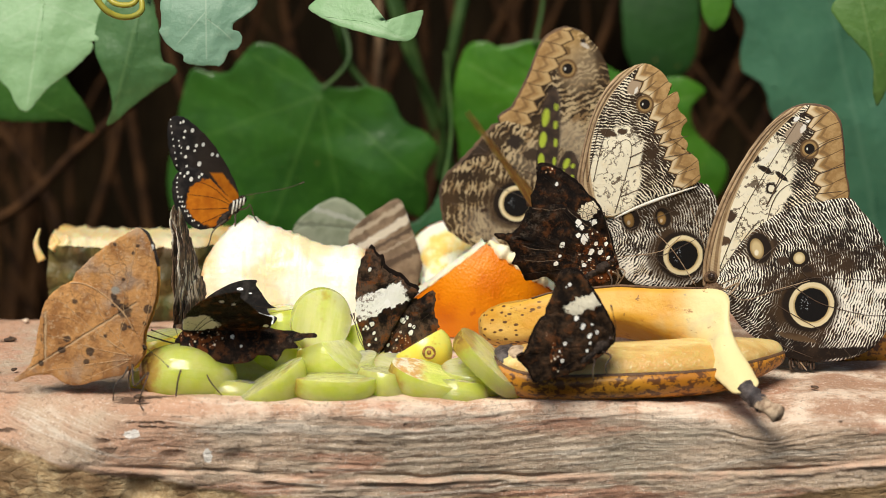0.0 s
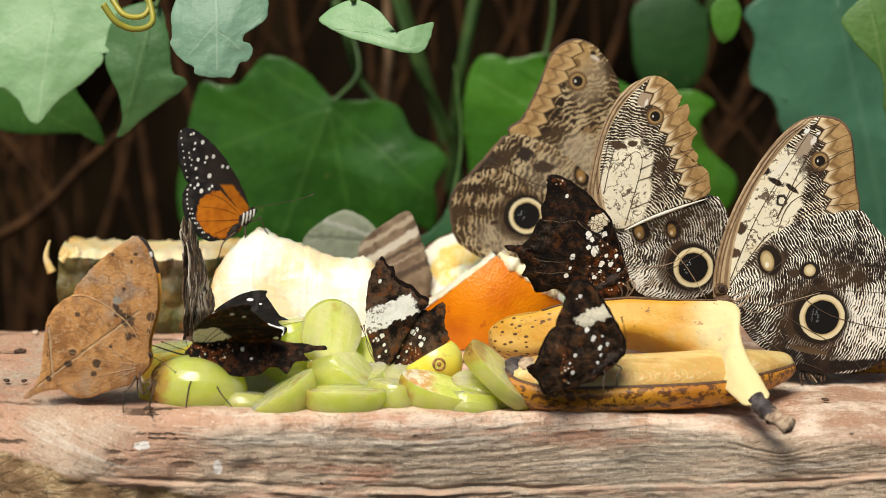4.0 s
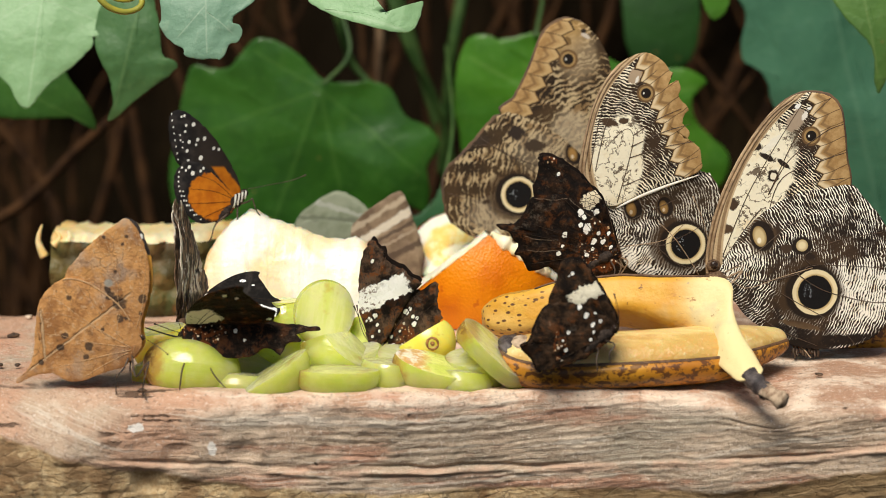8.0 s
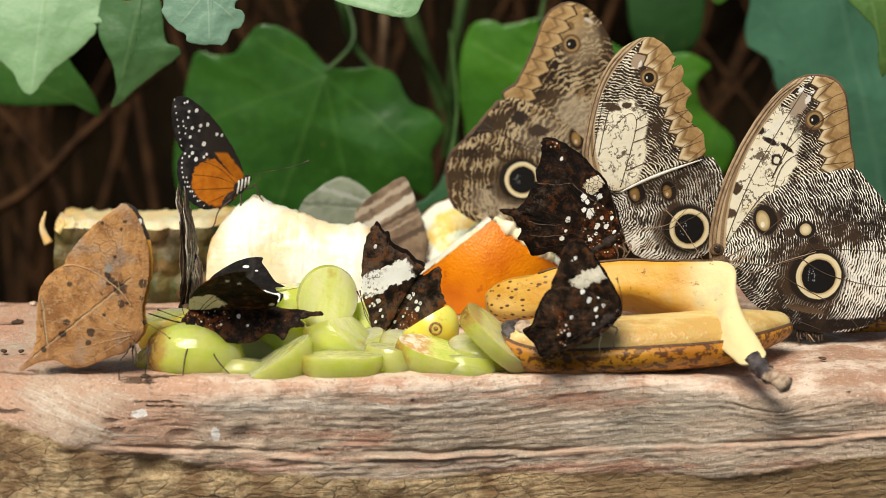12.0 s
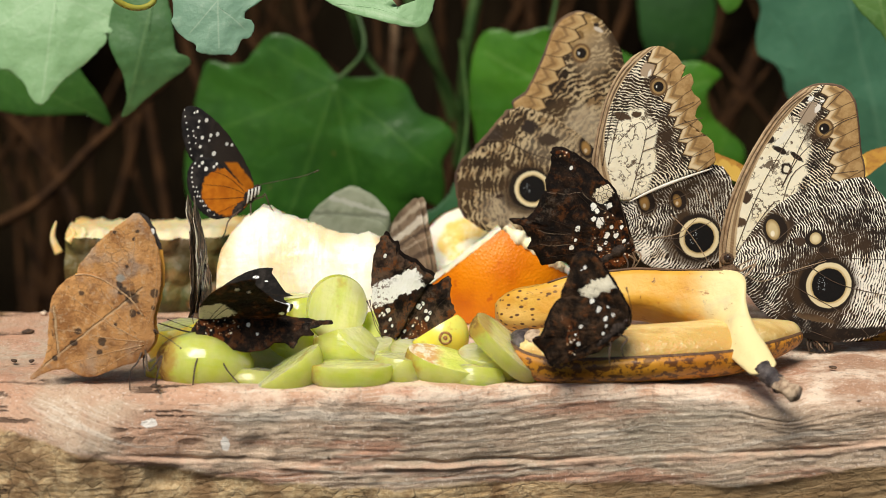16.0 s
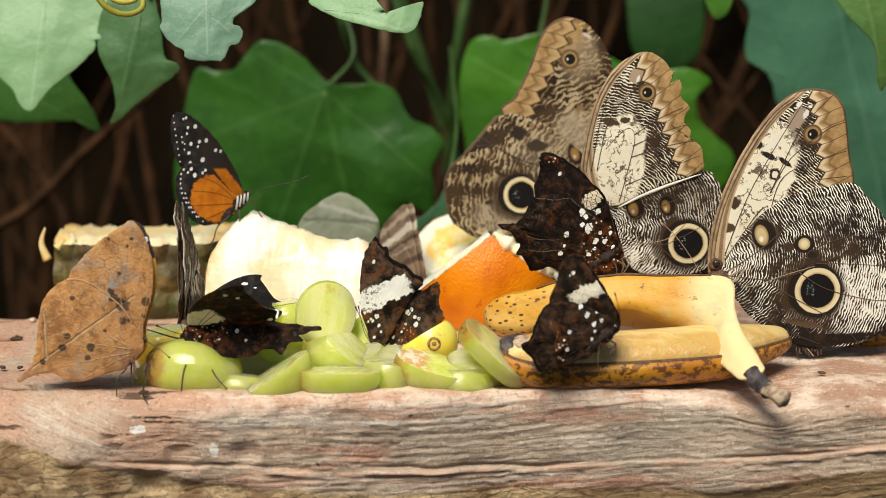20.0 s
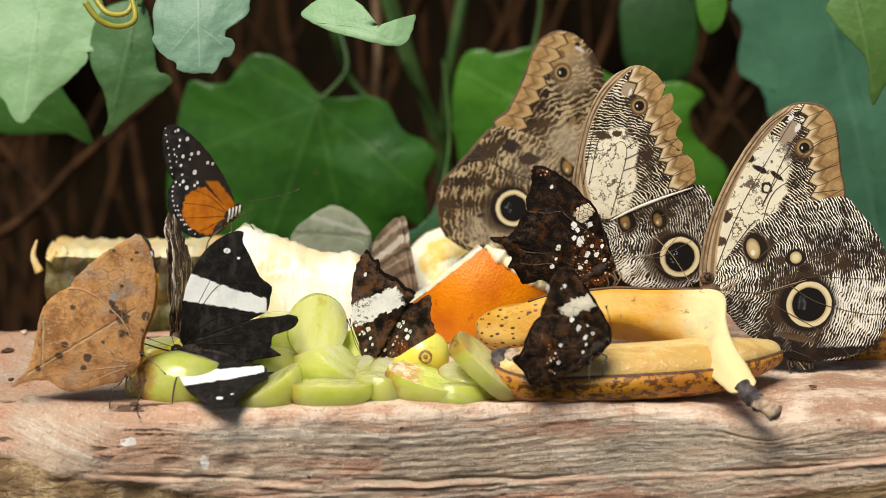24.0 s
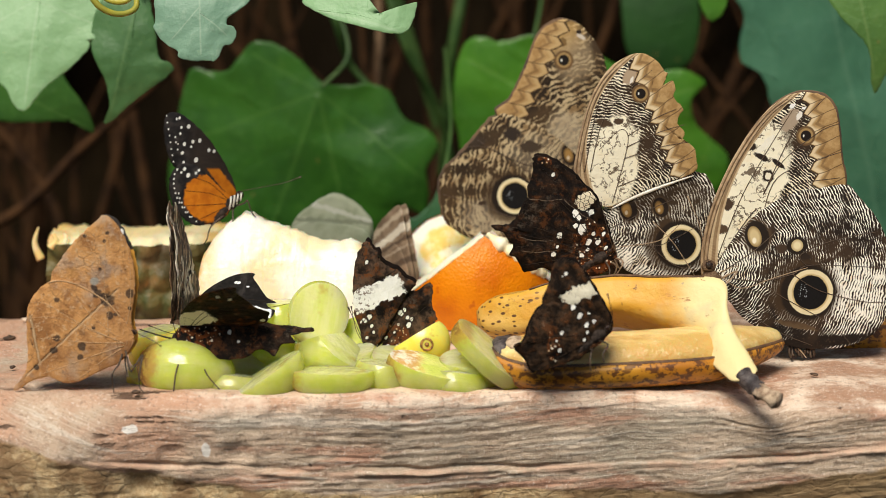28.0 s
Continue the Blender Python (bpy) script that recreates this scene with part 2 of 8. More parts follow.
def soil_paint():
    p = Paint("leaf_litter_soil")
    n = p.noise(40, 5, 0.65)
    c = p.mix((0.006, 0.004, 0.003), (0.025, 0.014, 0.008), n.step(0.4, 0.7))
    return p.finish(c, 0.9, n, 0.01, specular_ior_level=0.1)


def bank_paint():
    p = Paint("bark_painted_shade")
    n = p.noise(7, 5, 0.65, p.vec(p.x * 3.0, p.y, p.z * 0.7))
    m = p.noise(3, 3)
    # browns darkened to near black: the bank's shade is put into its colour
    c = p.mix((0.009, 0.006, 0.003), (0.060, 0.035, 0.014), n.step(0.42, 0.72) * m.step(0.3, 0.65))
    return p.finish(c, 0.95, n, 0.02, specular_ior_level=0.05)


def leaf_paint(name, base, dark, pale, unit, veins, gloss=0.35, through=0.25, edge=None):
    """veins: list of (u0, v0, u1, v1) on the leaf's own sheet."""
    p = Paint(name, unit)
    n, fine = p.noise(45, 4, 0.6), p.noise(300, 3, 0.6)
    c = p.mix(base, dark, n.step(0.35, 0.7))
    c = p.mix(c, pale, fine.step(0.52, 0.70) * 0.32)
    c = p.mix(c, dark, p.noise(700, 4, 0.7).step(0.56, 0.66) * 0.35)
    wob = (p.noise(60, 2) - 0.5) * 8.0
    line = None
    for u0, v0, u1, v1, w in veins:
        l = math.hypot(u1 - u0, v1 - v0)
        du, dv = (u1 - u0) / l, (v1 - v0) / l
        along = (p.x - u0) * du + (p.z - v0) * dv
        off = ((p.x - u0) * dv - (p.z - v0) * du + wob).abs()
        s = off.step(w, w * 0.25) * along.step(-4.0, 2.0) * along.step(l + 4.0, l - 10.0)
        line = s if line is None else line.max(s)
    bump = n * 0.6 + fine * 0.3
    if line is not None:
        c = p.mix(c, pale, line * 0.5)
    c = p.mix(c, (0.28, 0.20, 0.06), p.cells(75).step(0.09, 0.03) * p.noise(20, 2).step(0.5, 0.62) * 0.8)
    p.finish(c, gloss, bump, 0.0012)
    return p.thin(c, through)


WOOD, SOIL, BANK = wood_paint(), soil_paint(), bank_paint()


# ---- ground, bank of dead stems behind, feeding log ----
def value_noise(x, y, seed=0):
    """Smooth noise of -1..1 over arrays."""
    xi, yi = np.floor(x).astype(np.int64), np.floor(y).astype(np.int64)
    fx, fy = x - xi, y - yi
    fx, fy = fx * fx * (3 - 2 * fx), fy * fy * (3 - 2 * fy)

    def h(a, b):
        n = (a * 374761393 + b * 668265263 + seed * 2147483) & 0x7fffffff
        n = ((n ^ (n >> 13)) * 1274126177) & 0x7fffffff
        return (n ^ (n >> 16)) % 65536 / 32768.0 - 1
    return (h(xi, yi) * (1 - fx) + h(xi + 1, yi) * fx) * (1 - fy) + (h(xi, yi + 1) * (1 - fx) + h(xi + 1, yi + 1) * fx) * fy


def sheet_object(name, grid, material):
    """A smooth mesh from an array (rows, columns, 3)."""
    r, c = grid.shape[:2]
    i = np.arange(r * c).reshape(r, c)
    quads = np.stack([i[:-1, :-1], i[:-1, 1:], i[1:, 1:], i[1:, :-1]], -1).reshape(-1, 4)
    me = bpy.data.meshes.new(name)
    me.from_pydata(grid.reshape(-1, 3).tolist(), [], quads.tolist())
    me.materials.append(material)
    me.polygons.foreach_set("use_smooth", [True] * len(me.polygons))
    return new(name, me)


gx, gy = np.meshgrid(np.linspace(-1, 1, 60) ** 3 * 400, np.concatenate([np.linspace(-1, 1, 60) ** 3 * 400]))
ground_z = -0.14 + 0.004 * value_noise(gx * 30, gy * 30)
tagged(sheet_object("ground", np.stack([gx, gy, ground_z], -1), SOIL), "dark brown soil with leaf litter", "ground", kind="structure")

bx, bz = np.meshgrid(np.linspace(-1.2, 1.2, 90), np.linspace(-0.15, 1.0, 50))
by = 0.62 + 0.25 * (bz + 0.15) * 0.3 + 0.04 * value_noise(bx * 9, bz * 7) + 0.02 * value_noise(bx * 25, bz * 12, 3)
tagged(sheet_object("backdrop", np.stack([bx, by, bz], -1), BANK), "brown bank of bark and dead roots, its shade painted as near-black colour", "bank", kind="structure")


def build_log():
    xs = np.concatenate([np.linspace(-0.24, -0.145, 60)[:-1], np.linspace(-0.145, 0.145, 760), np.linspace(0.145, 0.24, 60)[1:]])
    edge = np.interp(xs, (-0.24, -0.126, -0.102, -0.079, -0.046, 0.0026, 0.019, 0.060, 0.076, 0.24), (-0.020, -0.013, -0.012, -0.0055, -0.0050, -0.0005, 0.0032, 0.0032, -0.002, -0.006))
    edge = np.convolve(np.pad(edge, 14, mode="edge"), np.hanning(31)[1:-1] / np.hanning(31).sum(), mode="valid")[:len(xs)]
    edge = edge + 0.0005 * value_noise(xs * 60, xs * 0) + 0.0004 * value_noise(xs * 180, xs * 0, 2)
    bend = 0.004 + 0.018 / (1 + np.exp((xs + 0.088) / 0.012))          # rounding of the rim
    top = np.linspace(1, 0, 70) ** 1.3
    arc = np.linspace(0, 1, 22)
    face = np.concatenate([np.linspace(0, 0.05, 190)[1:], np.linspace(0.06, 0.13, 10)])
    rear = 0.115 + 0.05 / (1 + np.exp(-(xs + 0.075) / 0.012)) + 0.002 * value_noise(xs * 60, xs * 0, 4)
    pts, nrm = [], []
    for t in top:
        y = edge + bend + t * (rear - edge - bend)
        pts.append(np.stack([xs, y, 0 * xs], -1)); nrm.append(np.tile([0, 0, 1.0], (len(xs), 1)))
    for a in arc[1:]:
        th = a * math.pi / 2
        pts.append(np.stack([xs, edge + bend * (1 - math.sin(th)), -bend * (1 - math.cos(th))], -1))
        nrm.append(np.tile([0, -math.sin(th), math.cos(th)], (len(xs), 1)))
    for f in face:
        pts.append(np.stack([xs, edge + 0.10 * f, -bend - f], -1)); nrm.append(np.tile([0, -1.0, 0.05], (len(xs), 1)))
    g, n = np.array(pts), np.array(nrm)
    # the rim is worn down into a notch near one end
    drop = 0.0034 * np.exp(-((xs - 0.099) / 0.013) ** 2) + 0.0026 / (1 + np.exp(-(xs - 0.088) / 0.006))
    fade = np.exp(-np.clip(g[..., 1] - (edge + bend), 0, 1) / 0.018) * np.exp(-np.clip(-g[..., 2] - bend, 0, 1) / 0.010)
    sink = drop * fade
    X, Y, Z = g[..., 0], g[..., 1], g[..., 2]
    front = np.clip(-n[..., 1], 0, 1)
    s = Z + 0.0025 * value_noise(X * 9, Z * 10, 5) + 0.0006 * value_noise(X * 60, Z * 60, 6) - 0.12 * np.clip(X - 0.02, 0, 1)
    ridges = (1 - np.abs(value_noise(X * 16, s * 480, 7))) ** 2
    ridges2 = (1 - np.abs(value_noise(X * 40, s * 1000, 8))) ** 2
    patch = np.clip(0.55 + 0.9 * value_noise(X * 18, Z * 40, 9), 0.1, 1)
    d = front * (0.00026 * ridges * patch ** 1.5 + 0.00012 * ridges2 + 0.0002 * value_noise(X * 350, Z * 900, 22))
    # long even ribs of the grain
    ribbed = np.clip((X + 0.055) / 0.03, 0.15, 1) * np.clip(0.7 + 0.8 * value_noise(X * 14, Z * 60, 41), 0, 1)
    rib = np.sin(s * 2900 + 2.5 * value_noise(X * 12, s * 120, 42) + 1.2 * value_noise(X * 45, s * 300, 43))
    d += front * ribbed * 0.00016 * rib * (0.6 + 0.6 * value_noise(X * 60, s * 500, 45))
    # a lip with a groove over it runs along the face; the wood falls back under it
    crack = -0.0242 + 0.0088 * (X / 0.125) ** 2 + 0.0008 * value_noise(X * 30, X * 0, 11) + 0.0005 * value_noise(X * 110, X * 0, 12)
    open_ = np.clip(0.55 + 1.0 * value_noise(X * 40, X * 0, 21), 0.1, 1)
    d -= front * 0.0013 * open_ * np.exp(-((Z - crack - 0.0011) / 0.0006) ** 2)
    d += front * 0.0011 * np.exp(-((Z - crack + 0.0006) / 0.0009) ** 2) * np.clip(0.5 + 0.9 * value_noise(X * 70, Z * 200, 44), 0, 1.3)
    shelf = np.maximum(-0.030 + 0.0195 * (np.clip(-0.02 - X, 0, 1) / 0.105) ** 2, -0.033 + 0.175 * (X - 0.068)) + 0.0010 * value_noise(X * 45, X * 0, 46) + 0.0006 * value_noise(X * 150, X * 0, 47)
    below = 1 / (1 + np.exp((Z - shelf) / 0.0006))
    left = 1 / (1 + np.exp((X + 0.025) / 0.012))
    d -= below * front * (0.0007 + 0.0006 * left + 0.0010 * value_noise(X * 30, Z * 90, 13))
    d += front * (0.0004 * value_noise(X * 260, Z * 300, 14) * left + 0.0006 * value_noise(X * 70, Z * 120, 31))
    flat = 1 - front
    d += flat * (0.0008 * value_noise(X * 45, Y * 60, 15) + 0.0004 * value_noise(X * 160, Y * 240, 16) - 0.0006)
    pits = value_noise(X * 95, Y * 95 + Z * 95, 17)
    d -= (pits > 0.62) * (pits - 0.62) * 0.012 * np.clip(1 - np.abs(X + 0.085) / 0.05, 0.12, 1)
    g = g + n * d[..., None]
    g[..., 2] -= sink
    back = np.array([[(x, b, -0.005), (x, b + 0.007, -0.07), (x, b - 0.02, -0.139), (x, 0.02, -0.139)] for x, b in zip(xs, rear)]).transpose(1, 0, 2)
    g = np.concatenate([back[::-1][:0], g, back[::-1]], 0)
    g = np.concatenate([back[:1], g], 0)
    ob = sheet_object("feeding_log", g, WOOD)
    bm = bmesh.new()
    bm.from_mesh(ob.data)
    for ends in (0, 1):
        col = [v for v in bm.verts if abs(v.co.x - (xs[0] if ends == 0 else xs[-1])) < 1e-6]
        col.sort(key=lambda v: v.index)
        bm.faces.new(col)
    bm.to_mesh(ob.data)
    bm.free()
    return tagged(ob, "weathered pinkish-grey driftwood log with split grain, fruit laid on top", "log")


build_log()


def crumb(at, size, material, label, seed):
    ob = thing("crumb", Matrix.Translation(at) @ pose(0, 0, 0, 0, 0, seed * 47), label, "crumb", "crumbs on the log")
    bm = ball(bmesh.new(), (0, 0, size * 0.3), size * 1.2, size * 0.7, size * 0.45, 10, 7)
    for v in bm.verts:
        v.co += v.co.normalized() * size * 0.45 * noise.noise(v.co * (1.6 / size) + Vector((seed, 0, 0)))
    part("lump", bm, material, ob)
    return ob


def bits(name, a, b):
    p = Paint(name)
    n = p.noise(500, 4)
    return p.finish(p.mix(a, b, n.step(0.4, 0.6)), 0.8, n, 0.0004)


DARK_BIT, PALE_BIT = bits("dark_crumb", (0.05, 0.03, 0.02), (0.12, 0.07, 0.04)), bits("pale_pebble", (0.70, 0.55, 0.42), (0.52, 0.38, 0.28))
for i, (at, size, mat, label) in enumerate((
        ((-0.1354, 0.0742, 0.0000), 0.0020, DARK_BIT, "dark brown crumb lying on the log"), ((-0.1362, 0.1060, 0.0000), 0.0016, PALE_BIT, "small pale pebble lying on the log"),
        ((-0.1313, 0.0321, 0.0000), 0.0012, DARK_BIT, "dark brown crumb lying on the log"), ((0.0091, 0.0706, 0.0000), 0.0014, DARK_BIT, "dark brown crumb lying on the log"),
        ((-0.1261, 0.0321, 0.0000), 0.0010, DARK_BIT, "dark brown crumb lying on the log"), ((0.0096, 0.0321, 0.0000), 0.0009, DARK_BIT, "dark brown crumb lying on the log"),
        ((0.1168, 0.0243, 0.0000), 0.0010, DARK_BIT, "dark brown crumb lying on the log"), ((-0.0840, -0.0009, 0.0000), 0.0012, DARK_BIT, "dark brown crumb lying on the log"))):
    crumb(at, size, mat, label, i + 1)


# ---- leaves and stems ----
VINE = thing("climbing_vine", pose(0.05, 0.42, -0.14), "green climbing vine with lobed leaves and twining stems", "vine")
SHRUB = thing("dead_shrub", pose(0.0, 0.48, -0.14), "dead shrub of brown dry leafless stems in shade", "shrub")


def under(ob, parent, m):
    """Hang ob on parent at the world pose m."""
    ob.parent = parent
    ob.matrix_basis = parent.matrix_basis.inverted() @ m
    return ob


def leaf(at, k, origin, outline, material, label, bow=0.06, rx=0, rz=0, stem=None, ripple=0.0, ribs=(), thick=0.00030):
    """A vine leaf drawn on a sheet (right, down); origin: the sheet point that lies at `at`; k: metres per unit."""
    pts = [((q.x - origin[0]) * k, (origin[1] - q.y) * k) for q in spline(outline, 5)]
    jag = 1.7 * k
    pts = [(x + jag * noise.noise((x * 700, z * 700, 1.0)), z + jag * noise.noise((x * 700, z * 700, 5.0))) for x, z in pts]
    cx, cz = sum(p[0] for p in pts) / len(pts), sum(p[1] for p in pts) / len(pts)
    size = max(math.hypot(p[0] - cx, p[1] - cz) for p in pts)

    def depth(x, z):
        r2 = ((x - cx) ** 2 + (z - cz) ** 2) / size ** 2
        return bow * size * r2 * 2 + ripple * size * noise.noise((x / size * 2.2, 3.1, z / size * 2.2)) + ripple * 0.25 * size * noise.noise((x / size * 7, 8.1, z / size * 7))
    bm = bmesh.new()
    layers = []
    for side in (-thick, thick):
        rings = []
        for r in (1, 0.97, 0.9, 0.8, 0.65, 0.5, 0.35, 0.18):
            rings.append([bm.verts.new((cx + (x - cx) * r, depth(cx + (x - cx) * r, cz + (z - cz) * r) + side * min(1, (1 - r) * 8 + 0.25), cz + (z - cz) * r)) for x, z in pts])
        layers.append((rings, bm.verts.new((cx, depth(cx, cz) + side, cz))))
    n = len(pts)
    for li, (rings, mid) in enumerate(layers):
        for a, b in zip(rings, rings[1:]):
            for j in range(n):
                f = (a[j], a[(j + 1) % n], b[(j + 1) % n], b[j])
                bm.faces.new(f if li == 0 else f[::-1])
        for j in range(n):
            f = (rings[-1][j], rings[-1][(j + 1) % n], mid)
            bm.faces.new(f if li == 0 else f[::-1])
    a, b = layers[0][0][0], layers[1][0][0]
    for j in range(n):
        bm.faces.new((a[(j + 1) % n], a[j], b[j], b[(j + 1) % n]))
    bmesh.ops.recalc_face_normals(bm, faces=bm.faces)
    ob = under(part("leaf", bm, material, None, label), VINE, Matrix.Translation(at) @ pose(0, 0, 0, rx, 0, rz))
    for u0, v0, u1, v1, w in ribs:
        mid = ((u0 + u1) / 2 + (v1 - v0) * 0.05, (v0 + v1) / 2 - (u1 - u0) * 0.05)
        q = [((p.x - origin[0]) * k, (origin[1] - p.y) * k) for p in spline([(u0, v0), mid, (u1, v1)], 7, False)]
        part("leaf_rib", tube(bmesh.new(), [(x, depth(x, z) - thick * 0.7, z) for x, z in q], lambda t: k * w * 0.34 * (1 - 0.75 * t), 6), material, ob)
    if stem:
        q = [((u - origin[0]) * k, w, (origin[1] - v) * k) for u, v, w in stem]
        part("leaf_stalk", tube(bmesh.new(), spline(q, 6, False), lambda t: 0.0009 - 0.0003 * t, 7), STALK, ob)
    return ob


def stalk_paint(name, a, b, rough=0.55):
    p = Paint(name)
    n = p.noise(90, 4)
    c = p.mix(a, b, n.step(0.35, 0.7))
    return p.finish(c, rough, n, 0.001, specular_ior_level=0.5 if rough < 0.7 else 0.1)


STALK = stalk_paint("green_stalk", (0.028, 0.075, 0.013), (0.055, 0.11, 0.022))
# dead stems at the back: brown darkened to paint in the shade there
SHADED_DRY = stalk_paint("dry_stem", (0.058, 0.027, 0.011), (0.016, 0.0078, 0.004), 0.9)
TAN = stalk_paint("tan_dry_stem", (0.22, 0.14, 0.08), (0.12, 0.07, 0.04), 0.8)
TENDRIL = stalk_paint("yellow_tendril", (0.42, 0.36, 0.04), (0.30, 0.30, 0.05), 0.4)

PALE_LEAF = ((0.31, 0.53, 0.27), (0.25, 0.46, 0.21), (0.42, 0.60, 0.36))
BLUE_LEAF = ((0.24, 0.42, 0.29), (0.18, 0.34, 0.23), (0.40, 0.55, 0.40))
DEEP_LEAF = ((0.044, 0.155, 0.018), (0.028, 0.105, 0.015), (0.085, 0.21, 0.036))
BRIGHT_LEAF = ((0.075, 0.24, 0.018), (0.050, 0.18, 0.016), (0.15, 0.32, 0.06))
TEAL_LEAF = ((0.068, 0.205, 0.115), (0.052, 0.165, 0.095), (0.11, 0.25, 0.15))


LEAF_COUNT = [0]


def make_leaf(at, k, origin, outline, tones, label, veins=(), **more):
    gloss = more.pop("gloss", 0.5)
    rel = [(a - origin[0], (origin[1] - b) , c - origin[0], (origin[1] - d) , w) for a, b, c, d, w in veins]
    LEAF_COUNT[0] += 1
    rx, rz = more.get("rx", 0), more.get("rz", 0)
    if "stem" not in more:                      # a stalk that runs up and back to the vine
        top = min(outline, key=lambda q: q[1])
        more["stem"] = [(top[0], top[1] + 6, 0.001), (top[0] + 20, top[1] - 90, 0.03), (top[0] + 10, top[1] - 220, 0.09)]
    return leaf(at, k, origin, outline, leaf_paint("vine_leaf_paint", *tones, k, rel, gloss), label, ribs=veins, **more)


make_leaf((-0.1395, 0.1250, 0.0696), 0.000194, (65, 185),
          [(65, 185), (48, 170), (36, 145), (12, 124), (-10, 118), (-60, 90), (-90, 20), (-60, -60), (20, -110), (110, -100), (190, -60), (215, -5), (226, 13), (237, 19), (222, 33), (205, 48), (192, 56), (182, 56), (181, 72), (150, 105), (110, 137), (92, 158), (78, 177)],
          PALE_LEAF, "pale grey-green vine leaf with a drawn-out tip", [(92, -20, 70, 175, 3.0), (92, -20, -40, 60, 2.0), (92, -10, 200, 30, 2.0)], bow=0.05, ripple=0.05, rx=-16, stem=[(92, -40, 0.002), (110, -140, 0.01), (150, -260, 0.03)])
make_leaf((-0.0699, 0.0500, 0.0933), 0.000173, (380, 90),
          [(300, 20), (297, 33), (306, 50), (322, 66), (341, 78), (345, 90), (372, 96), (398, 95), (404, 97), (413, 90), (419, 76), (424, 68), (438, 63), (445, 46), (440, 34), (428, 30), (430, 18), (450, 4), (470, -20), (460, -70), (400, -100), (330, -80), (300, -30)],
          BLUE_LEAF, "bluish-green vine leaf with an eaten ragged edge", [(378, -60, 384, 88, 2.5), (380, 0, 330, 60, 2.0), (380, 10, 430, 50, 2.0)], rx=-14, bow=0.08, ripple=0.06)
make_leaf((-0.0110, 0.0500, 0.1019), 0.000173, (720, 40),
          [(560, -30), (590, 0), (630, 20), (680, 38), (720, 46), (742, 43), (755, 28), (763, 0), (764, -16), (755, -10), (752, 8), (742, 16), (740, 34), (728, 37), (712, 33), (690, 20), (676, 5), (670, -30), (620, -60)],
          PALE_LEAF, "pale green curled vine leaf with a yellow rim, half eaten", [(590, -5, 735, 44, 4.0)], rx=-25, bow=0.12, ripple=0.05)
make_leaf((-0.1112, 0.1300, 0.0681), 0.000195, (215, 190),
          [(190, 70), (200, 100), (214, 130), (220, 160), (219, 180), (208, 208), (228, 200), (242, 186), (280, 155), (315, 130), (334, 113), (330, 100), (310, 90), (306, 60), (300, 20), (280, -30), (220, -20), (195, 20)],
          ((0.085, 0.21, 0.07), (0.06, 0.16, 0.05), (0.14, 0.27, 0.1)), "mid-green drooping leaf with a pale withered tip", [(270, 0, 222, 190, 4.0)], bow=0.1, ripple=0.06)
# this leaf's shade is only its dark green tones
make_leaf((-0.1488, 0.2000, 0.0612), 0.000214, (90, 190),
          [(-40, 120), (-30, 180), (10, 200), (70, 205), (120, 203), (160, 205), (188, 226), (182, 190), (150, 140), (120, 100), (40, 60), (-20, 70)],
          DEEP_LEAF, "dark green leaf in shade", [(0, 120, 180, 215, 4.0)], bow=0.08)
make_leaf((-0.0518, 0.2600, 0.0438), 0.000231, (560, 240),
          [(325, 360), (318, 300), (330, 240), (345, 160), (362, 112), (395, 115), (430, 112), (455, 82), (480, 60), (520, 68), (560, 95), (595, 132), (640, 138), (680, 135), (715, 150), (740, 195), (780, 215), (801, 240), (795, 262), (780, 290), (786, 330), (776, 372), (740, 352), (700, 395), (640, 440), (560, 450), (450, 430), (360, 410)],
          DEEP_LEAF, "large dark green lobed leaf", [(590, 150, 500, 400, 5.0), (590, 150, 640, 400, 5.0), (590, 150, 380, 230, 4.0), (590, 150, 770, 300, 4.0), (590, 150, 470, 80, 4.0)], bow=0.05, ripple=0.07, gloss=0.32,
          stem=[(596, 140, 0.0), (640, 90, 0.01), (625, 20, 0.02), (590, -60, 0.03)])
make_leaf((0.0270, 0.2700, 0.0637), 0.000233, (900, 150),
          [(838, 230), (828, 180), (832, 110), (850, 62), (880, 52), (905, 60), (935, 55), (970, 48), (1040, 60), (1080, 80), (1130, 105), (1190, 112), (1235, 108), (1275, 130), (1262, 148), (1250, 165), (1258, 200), (1280, 225), (1318, 260), (1320, 300), (1290, 340), (1200, 380), (1050, 400), (900, 380), (850, 300)],
          BRIGHT_LEAF, "bright green lobed leaf", [(1050, 200, 850, 90, 5.0), (1050, 200, 1260, 140, 5.0), (1050, 200, 1290, 310, 5.0)], bow=0.05, ripple=0.06, gloss=0.3)
make_leaf((0.1498, 0.2400, 0.0663), 0.000225, (1450, 150),
          [(1325, -40), (1340, 10), (1334, 60), (1338, 95), (1362, 105), (1380, 130), (1392, 170), (1430, 220), (1450, 300), (1480, 400), (1540, 470), (1620, 480), (1700, 400), (1740, 200), (1700, 20), (1600, -80), (1440, -100)],
          TEAL_LEAF, "large blue-green leaf with white specks", [(1480, -60, 1600, 400, 6.0)], bow=0.04, ripple=0.05, gloss=0.42)
make_leaf((0.1465, 0.1200, 0.1017), 0.000191, (1550, 20),
          [(1496, -30), (1505, 0), (1530, 30), (1560, 60), (1572, 90), (1575, 130), (1585, 150), (1600, 120), (1640, 60), (1640, -40), (1560, -80)],
          ((0.11, 0.24, 0.05), (0.08, 0.19, 0.04), (0.18, 0.30, 0.09)), "yellow-green leaf tip with a dry brown end", [(1540, -60, 1580, 120, 4.0)], bow=0.08)
